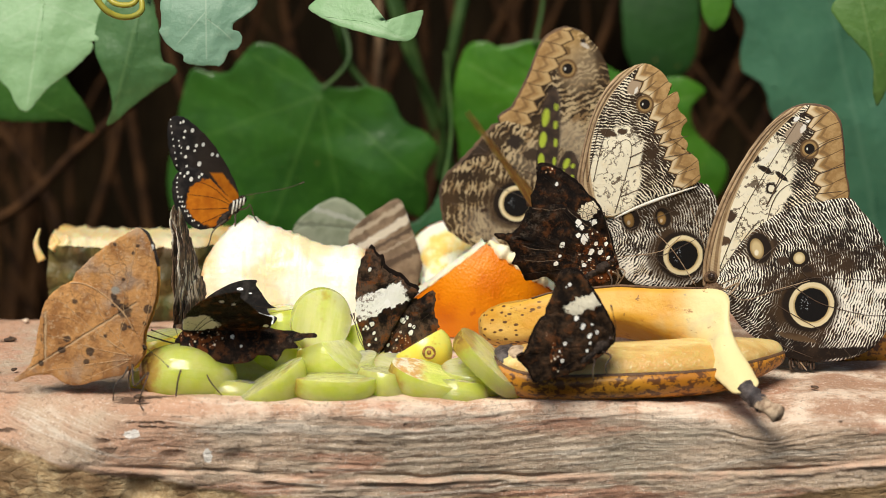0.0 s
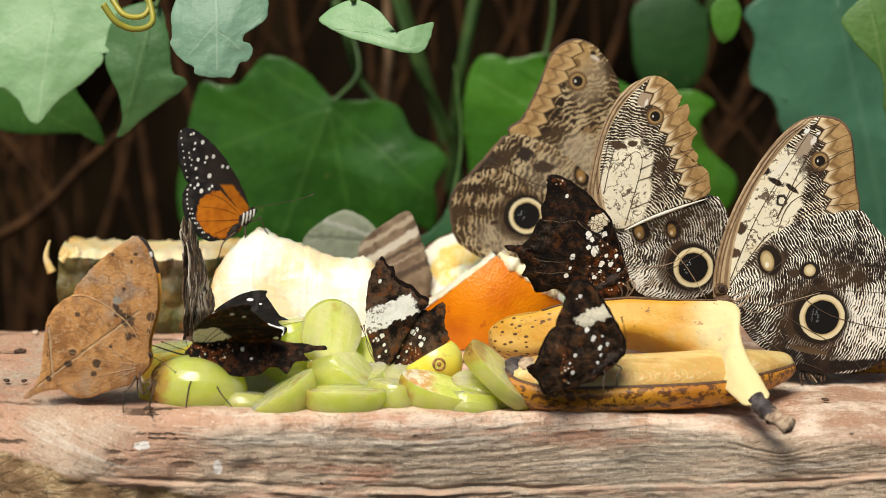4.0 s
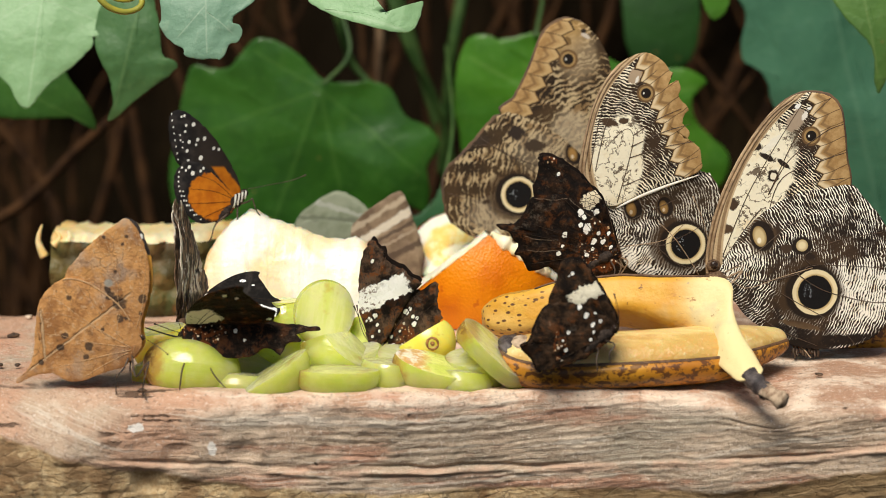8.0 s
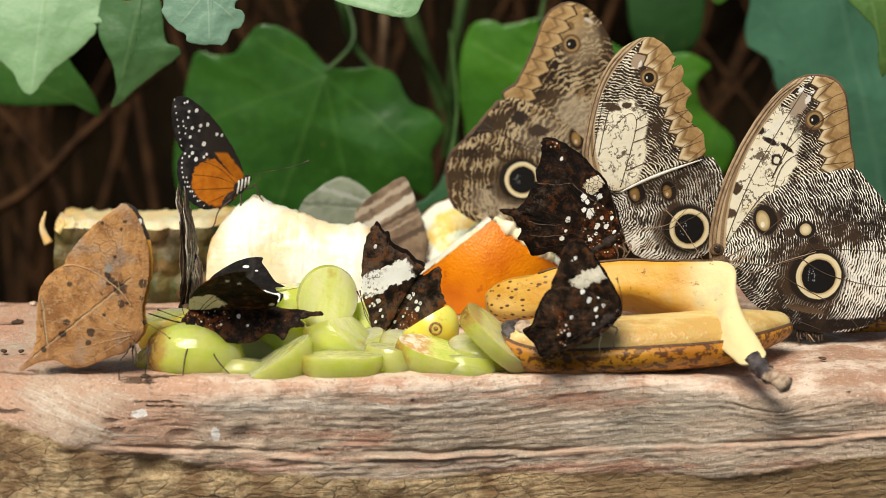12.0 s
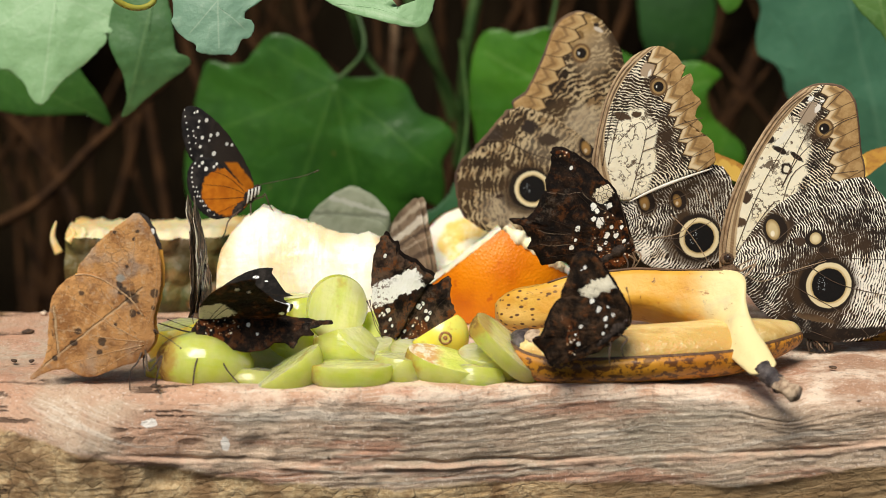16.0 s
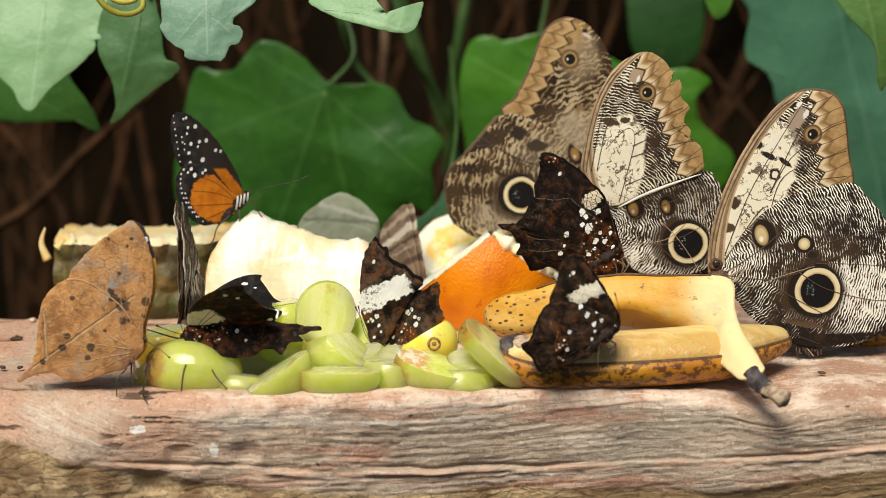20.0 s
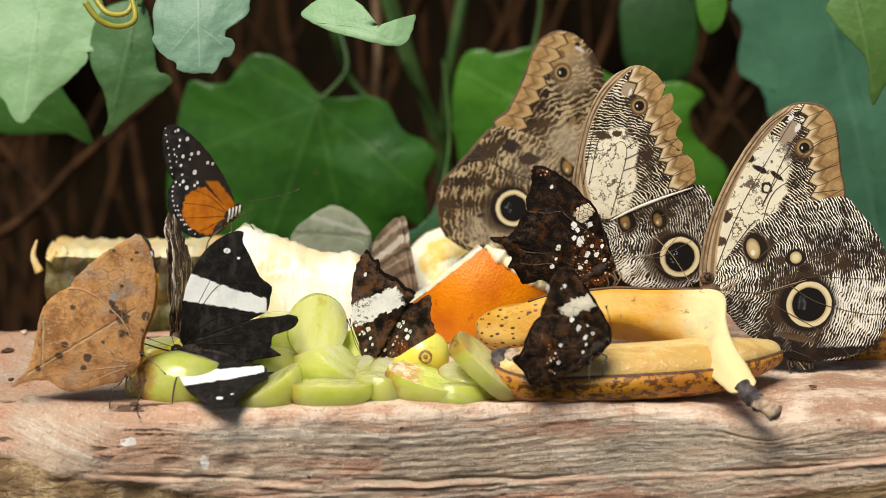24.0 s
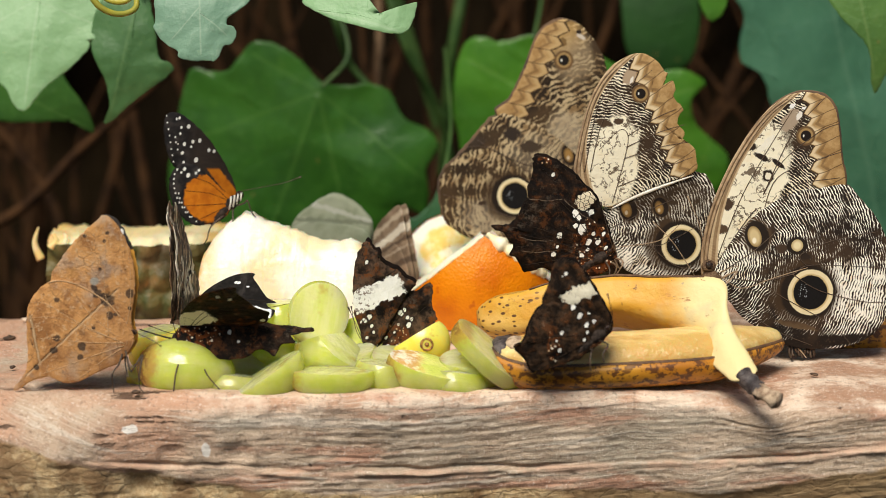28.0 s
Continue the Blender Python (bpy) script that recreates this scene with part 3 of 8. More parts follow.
# greens darker than the other leaves paint this one as shaded
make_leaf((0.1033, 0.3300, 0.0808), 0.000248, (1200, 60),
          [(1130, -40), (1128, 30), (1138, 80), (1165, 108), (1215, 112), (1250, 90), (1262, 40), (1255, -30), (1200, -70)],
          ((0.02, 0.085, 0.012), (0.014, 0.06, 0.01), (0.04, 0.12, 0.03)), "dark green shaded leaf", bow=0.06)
make_leaf((0.1065, 0.2000, 0.1017), 0.000213, (1285, 0),
          [(1262, -40), (1268, 0), (1282, 20), (1296, 18), (1310, 0), (1315, -40), (1290, -70)], BRIGHT_LEAF, "small bright green leaf tip", bow=0.06)
make_leaf((-0.0052, 0.2000, 0.0244), 0.000216, (760, 360),
          [(700, 400), (730, 372), (760, 372), (790, 345), (805, 318), (822, 330), (830, 380), (820, 440), (760, 470), (710, 450)],
          ((0.05, 0.16, 0.06), (0.035, 0.12, 0.05), (0.09, 0.2, 0.08)), "small blue-green leaf", bow=0.06)


def stem_part(name, pts, r, material, parent, label="", taper=0.6):
    q = spline([tuple(Vector(p) - Vector(pts[0])) for p in pts], 8, False)
    ob = part(name, tube(bmesh.new(), q, lambda t: r * (1 - (1 - taper) * t), 8), material, None, label)
    return under(ob, parent, Matrix.Translation(pts[0]))


stem_part("vine_stem", [(-0.0201, 0.3000, 0.1113), (-0.0094, 0.3000, 0.0803), (0.0015, 0.3100, 0.0578), (0.0094, 0.3200, 0.0321), (0.0141, 0.3300, -0.0097)], 0.0022, STALK, VINE, "green climbing stem")
stem_part("vine_stem", [(0.0165, 0.3400, 0.1101), (0.0110, 0.3400, 0.0802), (0.0079, 0.3500, 0.0516), (0.0057, 0.3600, 0.0169)], 0.0030, STALK, VINE, "thick green upright stem")
stem_part("vine_stem", [(-0.0435, 0.2800, 0.1073), (-0.0380, 0.2800, 0.0910), (-0.0331, 0.2900, 0.0739), (-0.0224, 0.2900, 0.0620)], 0.0022, STALK, VINE, "green leaf stalk")
stem_part("dry_stem", [(-0.0240, 0.3600, 0.1095), (-0.0223, 0.3600, 0.0790), (-0.0232, 0.3700, 0.0550), (-0.0217, 0.3800, 0.0144)], 0.0022, TAN, SHRUB, "thin tan dry stem")
stem_part("dry_stem", [(-0.2061, 0.3000, -0.0049), (-0.1763, 0.3000, 0.0099), (-0.1529, 0.3100, 0.0332), (-0.1293, 0.3200, 0.0544), (-0.1142, 0.3400, 0.0677)], 0.0028, SHADED_DRY, SHRUB, "reddish brown dry stem slanting")
stem_part("tendril", [(-0.1071, 0.0700, 0.1131), (-0.1028, 0.0700, 0.1075), (-0.0970, 0.0720, 0.1053), (-0.0923, 0.0750, 0.1076), (-0.0939, 0.0800, 0.1145)], 0.0011, TENDRIL, VINE, "yellow-green curling vine tendril", 0.8)
stem_part("tendril", [(-0.1085, 0.0850, 0.1179), (-0.1025, 0.0800, 0.1099), (-0.0959, 0.0780, 0.1092), (-0.0940, 0.0800, 0.1131), (-0.0985, 0.0850, 0.1179)], 0.0010, TENDRIL, VINE, "yellow-green curling vine tendril", 0.8)

# the vine's main stems, from the soil up to where the leaves hang
for pts, r in (([(0.05, 0.42, -0.14), (0.0, 0.40, 0.05), (-0.06, 0.36, 0.22), (-0.12, 0.22, 0.34), (-0.16, 0.10, 0.36), (-0.10, 0.09, 0.35)], 0.0026),
               ([(0.05, 0.42, -0.14), (0.12, 0.40, 0.08), (0.17, 0.34, 0.24), (0.22, 0.26, 0.34)], 0.0026)):
    stem_part("vine_stem", pts, r, STALK, VINE, "", 0.5)

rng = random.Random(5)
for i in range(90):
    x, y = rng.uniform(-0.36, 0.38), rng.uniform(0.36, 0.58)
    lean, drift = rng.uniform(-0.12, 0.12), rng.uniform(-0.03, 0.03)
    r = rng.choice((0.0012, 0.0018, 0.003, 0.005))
    stem_part("stem", [(x, y, -0.14), (x + lean * 0.4 + drift, y + 0.01, 0.0), (x + lean * 0.8 - drift, y + 0.02, 0.12), (x + lean * 1.4, y + 0.03, 0.34)], r, SHADED_DRY, SHRUB)


# ---- fruit ----
def grape_skin():
    p = Paint("green_grape_skin")
    raw_x = p.x
    info = p.tree.nodes.new("ShaderNodeObjectInfo")
    rand = Sock(p.tree, info.outputs["Random"])
    q = p.vec(p.x + rand * 3.0, p.y, p.z)
    n, f = p.noise(130, 3, 0.55, q), p.noise(520, 4, 0.6, q)
    streak = p.vec((p.x + rand * 3.0) * 0.22, p.y * 3.0, p.z * 3.0)
    c = p.mix((0.82, 0.91, 0.27), (0.72, 0.84, 0.15), n.step(0.38, 0.66))
    c = p.mix(c, (0.88, 0.93, 0.46), p.noise(60, 3, 0.5, streak).step(0.50, 0.72) * 0.30)
    c = p.mix(c, (0.76, 0.56, 0.20), p.noise(85, 3, 0.6, q).step(0.62, 0.76) * 0.4)
    end = (raw_x + (n - 0.5) * 0.006 + (f - 0.5) * 0.003)
    c = p.mix(c, (0.62, 0.30, 0.07), end.step(-0.0072, -0.0108) * 0.75)
    c = p.mix(c, (0.30, 0.13, 0.04), end.step(-0.0100, -0.0125) * f.step(0.45, 0.55) * 0.8)
    c = p.mix(c, (0.30, 0.20, 0.05), p.cells(420, q).step(0.08, 0.04) * f.step(0.55, 0.62) * 0.6)
    return p.finish(c, 0.10 + f * 0.14, f * 0.3 + p.noise(150, 4, 0.6, streak) * 3.0, 0.00012, subsurface_weight=1.0, subsurface_scale=0.012, subsurface_radius=(0.9, 1.0, 0.25), specular_ior_level=0.9, transmission_weight=0.40, ior=1.38)


def grape_flesh():
    p = Paint("grape_cut_flesh")
    rays = p.noise(110, 4, 0.6, p.vec(p.x * 0.25, p.y * 2.5, p.z * 2.5))
    c = p.mix((0.90, 0.93, 0.45), (0.80, 0.87, 0.27), rays.step(0.36, 0.66))
    c = p.mix(c, (0.66, 0.38, 0.12), p.noise(170, 3).step(0.60, 0.75) * 0.5)
    c = p.mix(c, (0.55, 0.27, 0.08), (p.x + (rays - 0.5) * 0.006).step(-0.0065, -0.0100) * 0.7)
    return p.finish(c, 0.10, p.noise(130, 3) + p.noise(500, 3) * 0.3, 0.0008, subsurface_weight=1.0, subsurface_scale=0.012, subsurface_radius=(0.9, 1.0, 0.3), specular_ior_level=0.9, transmission_weight=0.25, ior=1.38)


def bruised_flesh():
    p = Paint("grape_bruised_flesh")
    n = p.noise(300, 5, 0.65)
    stain = (p.x + (n - 0.5) * 0.007).step(-0.0015, -0.0055)
    c = p.mix((0.72, 0.42, 0.16), (0.92, 0.84, 0.66), n.step(0.44, 0.56))
    c = p.mix(p.mix((0.80, 0.84, 0.26), (0.66, 0.74, 0.16), p.noise(120, 3).step(0.4, 0.6)), c, stain)
    return p.finish(c, 0.2, n, 0.0008, subsurface_weight=0.8, subsurface_scale=0.006, subsurface_radius=(0.9, 1.0, 0.3))


def amber_skin():
    p = Paint("overripe_grape_skin")
    n = p.noise(140, 4)
    c = p.mix((0.88, 0.68, 0.10), (0.76, 0.72, 0.16), n.step(0.38, 0.62))
    c = p.mix(c, (0.62, 0.30, 0.05), p.noise(260, 4).step(0.58, 0.70) * 0.6)
    return p.finish(c, 0.25, n, 0.0002, subsurface_weight=1.0, subsurface_scale=0.010, subsurface_radius=(1.0, 0.8, 0.2))


GRAPE, FLESH, BRUISED, OVERRIPE = grape_skin(), grape_flesh(), bruised_flesh(), amber_skin()


def grape_piece(m, rx, ry, rz, cuts, label, skin=None, flesh=None, scar=None):
    """An ellipsoid of half axes rx, ry, rz, cut by planes: (normal, share of rz kept beyond the middle)."""
    ob = thing("grape", m, label, "grape", "grapes heaped at the front of the log")
    bm = bmesh.new()
    ball(bm, (0, 0, 0), 1, 1, 1, 30, 20, pose(0, 0, 0, 0, 90, 0))
    for v in bm.verts:
        w = 1 + 0.035 * noise.noise(v.co * 1.6 + Vector((rx * 9000, 0, rz * 5000)))
        v.co = Vector((v.co.x * rx, v.co.y * ry, v.co.z * rz)) * w
    for normal, keep in cuts:
        no = Vector(normal).normalized()
        cut = bmesh.ops.bisect_plane(bm, geom=bm.verts[:] + bm.edges[:] + bm.faces[:], plane_co=no * keep * rz, plane_no=no, clear_outer=True)
        ring = [e for e in cut["geom_cut"] if isinstance(e, bmesh.types.BMEdge)]
        made = bmesh.ops.edgenet_fill(bm, edges=ring)["faces"]
        for f in made:
            f.material_index = 1
        poked = bmesh.ops.poke(bm, faces=made, offset=0.0004)["faces"]
        for f in poked:
            f.material_index = 1
    bmesh.ops.recalc_face_normals(bm, faces=bm.faces)
    for e in bm.edges:
        if len(e.link_faces) == 2 and e.link_faces[0].material_index != e.link_faces[1].material_index:
            e.smooth = False
    part("skin", bm, [skin or GRAPE, flesh or FLESH], ob)
    if scar:
        ring = bmesh.new()
        c, axis = Vector(scar[0]), Vector(scar[1]).normalized()
        a = axis.orthogonal().normalized()
        b = axis.cross(a)
        tube(ring, [c + (a * math.cos(t) + b * math.sin(t)) * scar[2] + axis * 0.0002 * math.sin(t * 3) for t in (math.tau * j / 16 for j in range(17))], 0.00042, 6)
        ball(ring, c, scar[2] * 0.45, scar[2] * 0.45, scar[2] * 0.45, 8, 6)
        part("stem_scar", ring, SCAR_BROWN, ob, "brown ring-shaped stem scar")
    return ob


def lay(point, rx=0, ry=0, rz=0):
    return Matrix.Translation(point) @ pose(0, 0, 0, rx, ry, rz)


def scar_paint():
    p = Paint("grape_stem_scar")
    n = p.noise(900, 3)
    return p.finish(p.mix((0.40, 0.17, 0.04), (0.20, 0.08, 0.02), n.step(0.4, 0.6)), 0.5, n, 0.0003)


SCAR_BROWN = scar_paint()
UP = (0, 0, 1)
grape_piece(lay((-0.0712, 0.0150, 0.0034), 8, 6, 4), 0.0146, 0.0100, 0.0094, [((0.2, 0.3, 1), 0.9)], "plump green grape with a browned end, split open")
grape_piece(lay((-0.0814, 0.0340, 0.0056), 0, -10, 30), 0.0100, 0.0085, 0.0085, [(UP, 0.7)], "bruised green grape beside the leaf butterfly", OVERRIPE)
grape_piece(lay((-0.0479, 0.0080, 0.0025), 14, -33, -6), 0.0136, 0.0085, 0.0088, [((0, 0.15, 1), 0.12)], "halved green grape tilted on its side")
grape_piece(lay((-0.0279, 0.0060, 0.0038), -4, 1, 0), 0.0126, 0.0080, 0.0078, [((0, -0.02, 1), 0.20)], "halved green grape lying cut face up")
grape_piece(lay((-0.0291, 0.0220, 0.0071), 6, 8, -12), 0.0108, 0.0085, 0.0082, [((0.55, -0.1, 0.85), 0.55), ((-0.45, 0.3, 0.8), 0.62)], "glossy green grape wedge")
grape_piece(lay((-0.0330, 0.0330, 0.0165), 4, -78, 20), 0.0104, 0.0090, 0.0094, [((0.1, -1, 0.25), 0.30)], "large pale green grape half standing on the heap")
grape_piece(lay((-0.0452, 0.0420, 0.0121), 0, 0, 20), 0.0085, 0.0080, 0.0085, [(UP, 0.8)], "small green grape behind the heap")
grape_piece(lay((-0.0549, 0.0260, 0.0014), 30, 10, 10), 0.0105, 0.0090, 0.0090, [((0, -0.4, 1), 0.25)], "pale halved grape under the black butterfly")
grape_piece(lay((-0.0635, 0.0260, -0.0035), 10, 0, 20), 0.0100, 0.0085, 0.0070, [(UP, 0.5)], "green grape half low in the heap")
grape_piece(lay((-0.0131, 0.0140, 0.0020), 10, 6, 20), 0.0085, 0.0085, 0.0080, [((0, 0.2, 1), 0.5)], "green grape half low in the heap")
grape_piece(lay((0.0008, 0.0120, 0.0040), -3, 15, 2), 0.0128, 0.0080, 0.0088, [((0, -0.25, 1), 0.22)], "halved grape wedge with a browned cut face", None, BRUISED)
grape_piece(lay((0.0125, 0.0180, 0.0018), 20, 0, 0), 0.0105, 0.0085, 0.0085, [((0, 0.1, 1), 0.6)], "green grape half beside the banana")
grape_piece(lay((-0.0014, 0.0280, 0.0083), 0, -32, 0), 0.0090, 0.0070, 0.0080, [((0.0, 0.2, 1), 0.45)], "overripe amber grape half with a brown ring scar", OVERRIPE, None, ((0.002, -0.0066, 0.0005), (0.2, -1, 0.1), 0.0017))
grape_piece(lay((0.0190, 0.0120, 0.0093), 8, 42, 6), 0.0140, 0.0085, 0.0090, [((0, -0.12, 1), 0.10), ((0, 0, -1), 0.55)], "thin pale grape slice leaning on the banana tip")
grape_piece(lay((-0.0208, 0.0360, 0.0066), 20, -50, 10), 0.0090, 0.0090, 0.0085, [((0, -0.5, 1), 0.2)], "bruised browned grape half behind the heap", None, BRUISED)
grape_piece(lay((-0.0556, 0.0140, -0.0021), 4, 8, 14), 0.0100, 0.0080, 0.0066, [((0, 0.2, 1), 0.6)], "green grape half low in the heap")
grape_piece(lay((-0.0611, 0.0340, 0.0028), 10, -12, 24), 0.0105, 0.0085, 0.0085, [((0.2, 0, 1), 0.6)], "green grape half behind the plump one")
grape_piece(lay((-0.0482, 0.0340, 0.0045), 0, 14, -10), 0.0100, 0.0085, 0.0085, [(UP, 0.7)], "pale green grape half in the middle of the heap")
grape_piece(lay((-0.0212, 0.0260, 0.0014), 6, -8, 12), 0.0095, 0.0085, 0.0085, [((-0.2, 0, 1), 0.6)], "green grape half in the middle of the heap")
grape_piece(lay((-0.0083, 0.0220, 0.0023), 6, 10, -8), 0.0100, 0.0085, 0.0080, [((0.1, -0.2, 1), 0.4)], "green grape half under the banded butterfly")
grape_piece(lay((0.0087, 0.0120, -0.0003), 4, 6, 4), 0.0095, 0.0080, 0.0066, [((0, 0.2, 1), 0.6)], "green grape half beside the banana tip")
grape_piece(lay((-0.0816, 0.0220, -0.0003), 6, -20, 10), 0.0085, 0.0080, 0.0075, [((0, 0.2, 1), 0.7)], "browned small grape half beside the leaf butterfly", OVERRIPE)
grape_piece(lay((-0.0380, 0.0220, -0.0009), 20, 0, 10), 0.0095, 0.0085, 0.0080, [(UP, 0.6)], "green grape half in the middle of the heap")


def banana_peel():
    p = Paint("ripe_banana_peel")
    n, f = p.noise(60, 4), p.noise(300, 4, 0.6)
    c = p.mix((0.62, 0.29, 0.028), (0.42, 0.15, 0.012), n.step(0.35, 0.7))
    spots = p.noise(520, 4, 0.65, p.vec(p.x * 0.7, p.y, p.z * 1.1))
    c = p.mix(c, (0.10, 0.035, 0.012), spots.step(0.50, 0.55) * p.noise(60, 2).step(0.30, 0.44) * 0.92)
    c = p.mix(c, (0.12, 0.045, 0.015), p.cells(420).step(0.26, 0.16) * n.step(0.38, 0.5) * 0.85)
    return p.finish(c, 0.42, f, 0.0002)


def plain_peel():
    p = Paint("yellow_banana_peel")
    n, f = p.noise(50, 4), p.noise(400, 4, 0.6)
    c = p.mix((0.70, 0.41, 0.065), (0.62, 0.30, 0.03), n.step(0.38, 0.66))
    c = p.mix(c, (0.90, 0.74, 0.34), p.noise(34, 3, 0.6, p.vec(p.x * 0.5, p.y, p.z * 2.0)).step(0.54, 0.68) * 0.2)
    c = p.mix(c, (0.46, 0.17, 0.03), p.noise(130, 5, 0.7, p.vec(p.x * 0.8, p.y * 2.0, p.z * 2.2)).step(0.60, 0.70) * 0.8)
    c = p.mix(c, (0.16, 0.07, 0.025), p.noise(420, 5, 0.7, p.vec(p.x * 0.9, p.y, p.z)).step(0.63, 0.67) * (p.z + (n - 0.5) * 0.01).step(0.001, 0.006) * 0.9)
    # freckles stretched along the peel at its blossom end
    d = p.cells(560, p.vec(p.x * 0.55 + p.z * 0.25, p.y, p.z * 1.1 - p.x * 0.2))
    c = p.mix(c, (0.10, 0.04, 0.012), (d + (f - 0.5) * 0.2).step(0.31, 0.23) * (p.x + 0.012).step(0.0, -0.012) * 0.95)
    c = p.mix(c, (0.86, 0.74, 0.40), (p.x + (n - 0.5) * 0.012).step(0.018, 0.030) * 0.85)
    c = p.mix(c, (0.54, 0.47, 0.30), p.noise(38, 4, 0.6, p.vec(p.x + 0.4, p.y, p.z)).step(0.54, 0.66) * p.x.step(0.010, 0.020) * 0.6)
    c = p.mix(c, (0.30, 0.11, 0.03), p.noise(300, 5, 0.75, p.vec(p.x * 0.5, p.y, p.z * 1.6)).step(0.64, 0.68) * 0.7)
    return p.finish(c, 0.50, f + p.noise(90, 3) * 1.0, 0.0003, specular_ior_level=0.4)


def simple_paint(name, a, b, scale=200, rough=0.6, depth=0.0004, **extra):
    p = Paint(name)
    n = p.noise(scale, 5, 0.65)
    return p.finish(p.mix(a, b, n.step(0.35, 0.68)), rough, n, depth, **extra)


PEEL, PEEL2 = banana_peel(), plain_peel()
def pulp_paint():
    p = Paint("banana_pulp")
    n, f = p.noise(70, 4, 0.6, p.vec(p.x * 0.4, p.y * 1.5, p.z * 1.5)), p.noise(500, 4, 0.65)
    c = p.mix((0.80, 0.60, 0.25), (0.62, 0.38, 0.11), n.step(0.40, 0.62))
    c = p.mix(c, (0.50, 0.24, 0.06), p.noise(150, 5, 0.7, p.vec(p.x * 0.35, p.y, p.z)).step(0.60, 0.70) * 0.6)
    c = p.mix(c, (0.90, 0.76, 0.46), f.step(0.58, 0.66) * 0.4)
    return p.finish(c, 0.4, f + n, 0.0005, subsurface_weight=0.2, subsurface_scale=0.003)


PULP = pulp_paint()
CHAR = simple_paint("blackened_banana_end", (0.030, 0.023, 0.025), (0.13, 0.105, 0.10), 420, 0.5, 0.0008)
RIM = simple_paint("oxidised_rim", (0.16, 0.08, 0.035), (0.07, 0.035, 0.02), 500, 0.6)
WITHER = simple_paint("withered_stub", (0.62, 0.47, 0.33), (0.26, 0.16, 0.10), 500, 0.85, 0.001)


def sweep(pts, section, ends=True):
    """A body along pts; section(t) gives a closed ring of (side, up) offsets; side is level, up points to the sky."""
    bm, rings = bmesh.new(), []
    pts = [Vector(p) for p in pts]
    n = len(pts)
    for i, q in enumerate(pts):
        way = (pts[min(i + 1, n - 1)] - pts[max(i - 1, 0)]).normalized()
        side = way.cross(Vector((0, 0, 1))).normalized()
        up = side.cross(way)
        rings.append([bm.verts.new(q + side * a + up * b) for a, b in section(i / (n - 1))])
    m = len(rings[0])
    for a, b in zip(rings, rings[1:]):
        for j in range(m):
            bm.faces.new((a[j], a[(j + 1) % m], b[(j + 1) % m], b[j]))
    if ends:
        bm.faces.new(rings[0][::-1])
        bm.faces.new(rings[-1])
    bmesh.ops.recalc_face_normals(bm, faces=bm.faces)
    return bm


def trough(width, height, lift=0.0, n=16, thick=0.0022, faceted=0.12):
    """Section of a half peel, open above."""
    def ring(t):
        w = width(t)
        h = height(t)
        res = []
        for j in range(n + 1):
            a = math.pi * (1 + j / n)
            r = 1 + faceted * abs(math.sin(2.5 * a))
            res.append((w * math.cos(a) * r, h * math.sin(a) * r + lift))
        for j in range(n, -1, -1):
            a = math.pi * (1 + j / n)
            res.append(((w - thick) * math.cos(a), (h - thick) * math.sin(a) + lift))
        return res
    return ring


def lower_banana():
    a = Vector((0.0201, 0.0055, 0.0077))
    ob = thing("banana_half", Matrix.Translation((0.0201, 0.0095, 0.0093)), "ripe banana half in its spotted yellow-brown peel, pulp upward", "banana", "banana halves")
    line = [Vector(p) - a for p in ((0.0202, 0.0140, 0.0088), (0.0257, 0.0130, 0.0063), (0.0377, 0.0120, 0.0055), (0.0560, 0.0120, 0.0062), (0.0763, 0.0150, 0.0069), (0.0924, 0.0220, 0.0075), (0.1059, 0.0320, 0.0074))]
    q = spline([tuple(p) for p in line], 8, False)
    w = lambda t: 0.0135 * min(1, 0.30 + 2.6 * t) ** 0.7 * min(1, 0.35 + 2.2 * (1 - t))
    h = lambda t: 0.0092 * min(1, 0.35 + 3.0 * t) ** 0.8 * min(1, 0.45 + 2.4 * (1 - t))
    part("peel", sweep(q, trough(w, h)), PEEL, ob, "spotted yellow-brown peel")

    def pulp(t):
        k = 0.86
        res = [(w(t) * k * math.cos(a2), h(t) * k * math.sin(a2)) for a2 in (math.pi + math.pi * j / 12 for j in range(13))]
        return res + [(w(t) * k * math.cos(a2), h(t) * 0.75 * math.sin(a2)) for a2 in (math.pi * j / 8 for j in range(1, 8))]
    part("pulp", sweep(q[2:], pulp), PULP, ob, "cream-yellow banana pulp")
    rim = bmesh.new()
    for s in (-1, 1):
        edge = []
        for i, p in enumerate(q):
            t = i / (len(q) - 1)
            way = (q[min(i + 1, len(q) - 1)] - q[max(i - 1, 0)]).normalized()
            edge.append(p + way.cross(Vector((0, 0, 1))).normalized() * s * (w(t) - 0.0008))
        tube(rim, edge, 0.0007, 6)
    part("cut_rim", rim, RIM, ob, "dark oxidised cut edge")
    tip = bmesh.new()
    ball(tip, q[0] + Vector((0.0030, 0.0, -0.0022)), 0.0052, 0.0078, 0.0050, 18, 12)
    for v in tip.verts:
        v.co += Vector((1, 1, 1)) * 0.0006 * noise.noise(v.co * 600)
    part("tip", tip, CHAR, ob, "blackened tip")
    dry = ball(bmesh.new(), q[0] + Vector((0.0062, -0.0030, 0.0000)), 0.0040, 0.0052, 0.0032, 14, 10)
    for v in dry.verts:
        v.co += Vector((1, 1, 1)) * 0.0005 * noise.noise(v.co * 500)
    part("dried_pulp", dry, WITHER, ob, "pale dried pulp at the tip")
    return ob


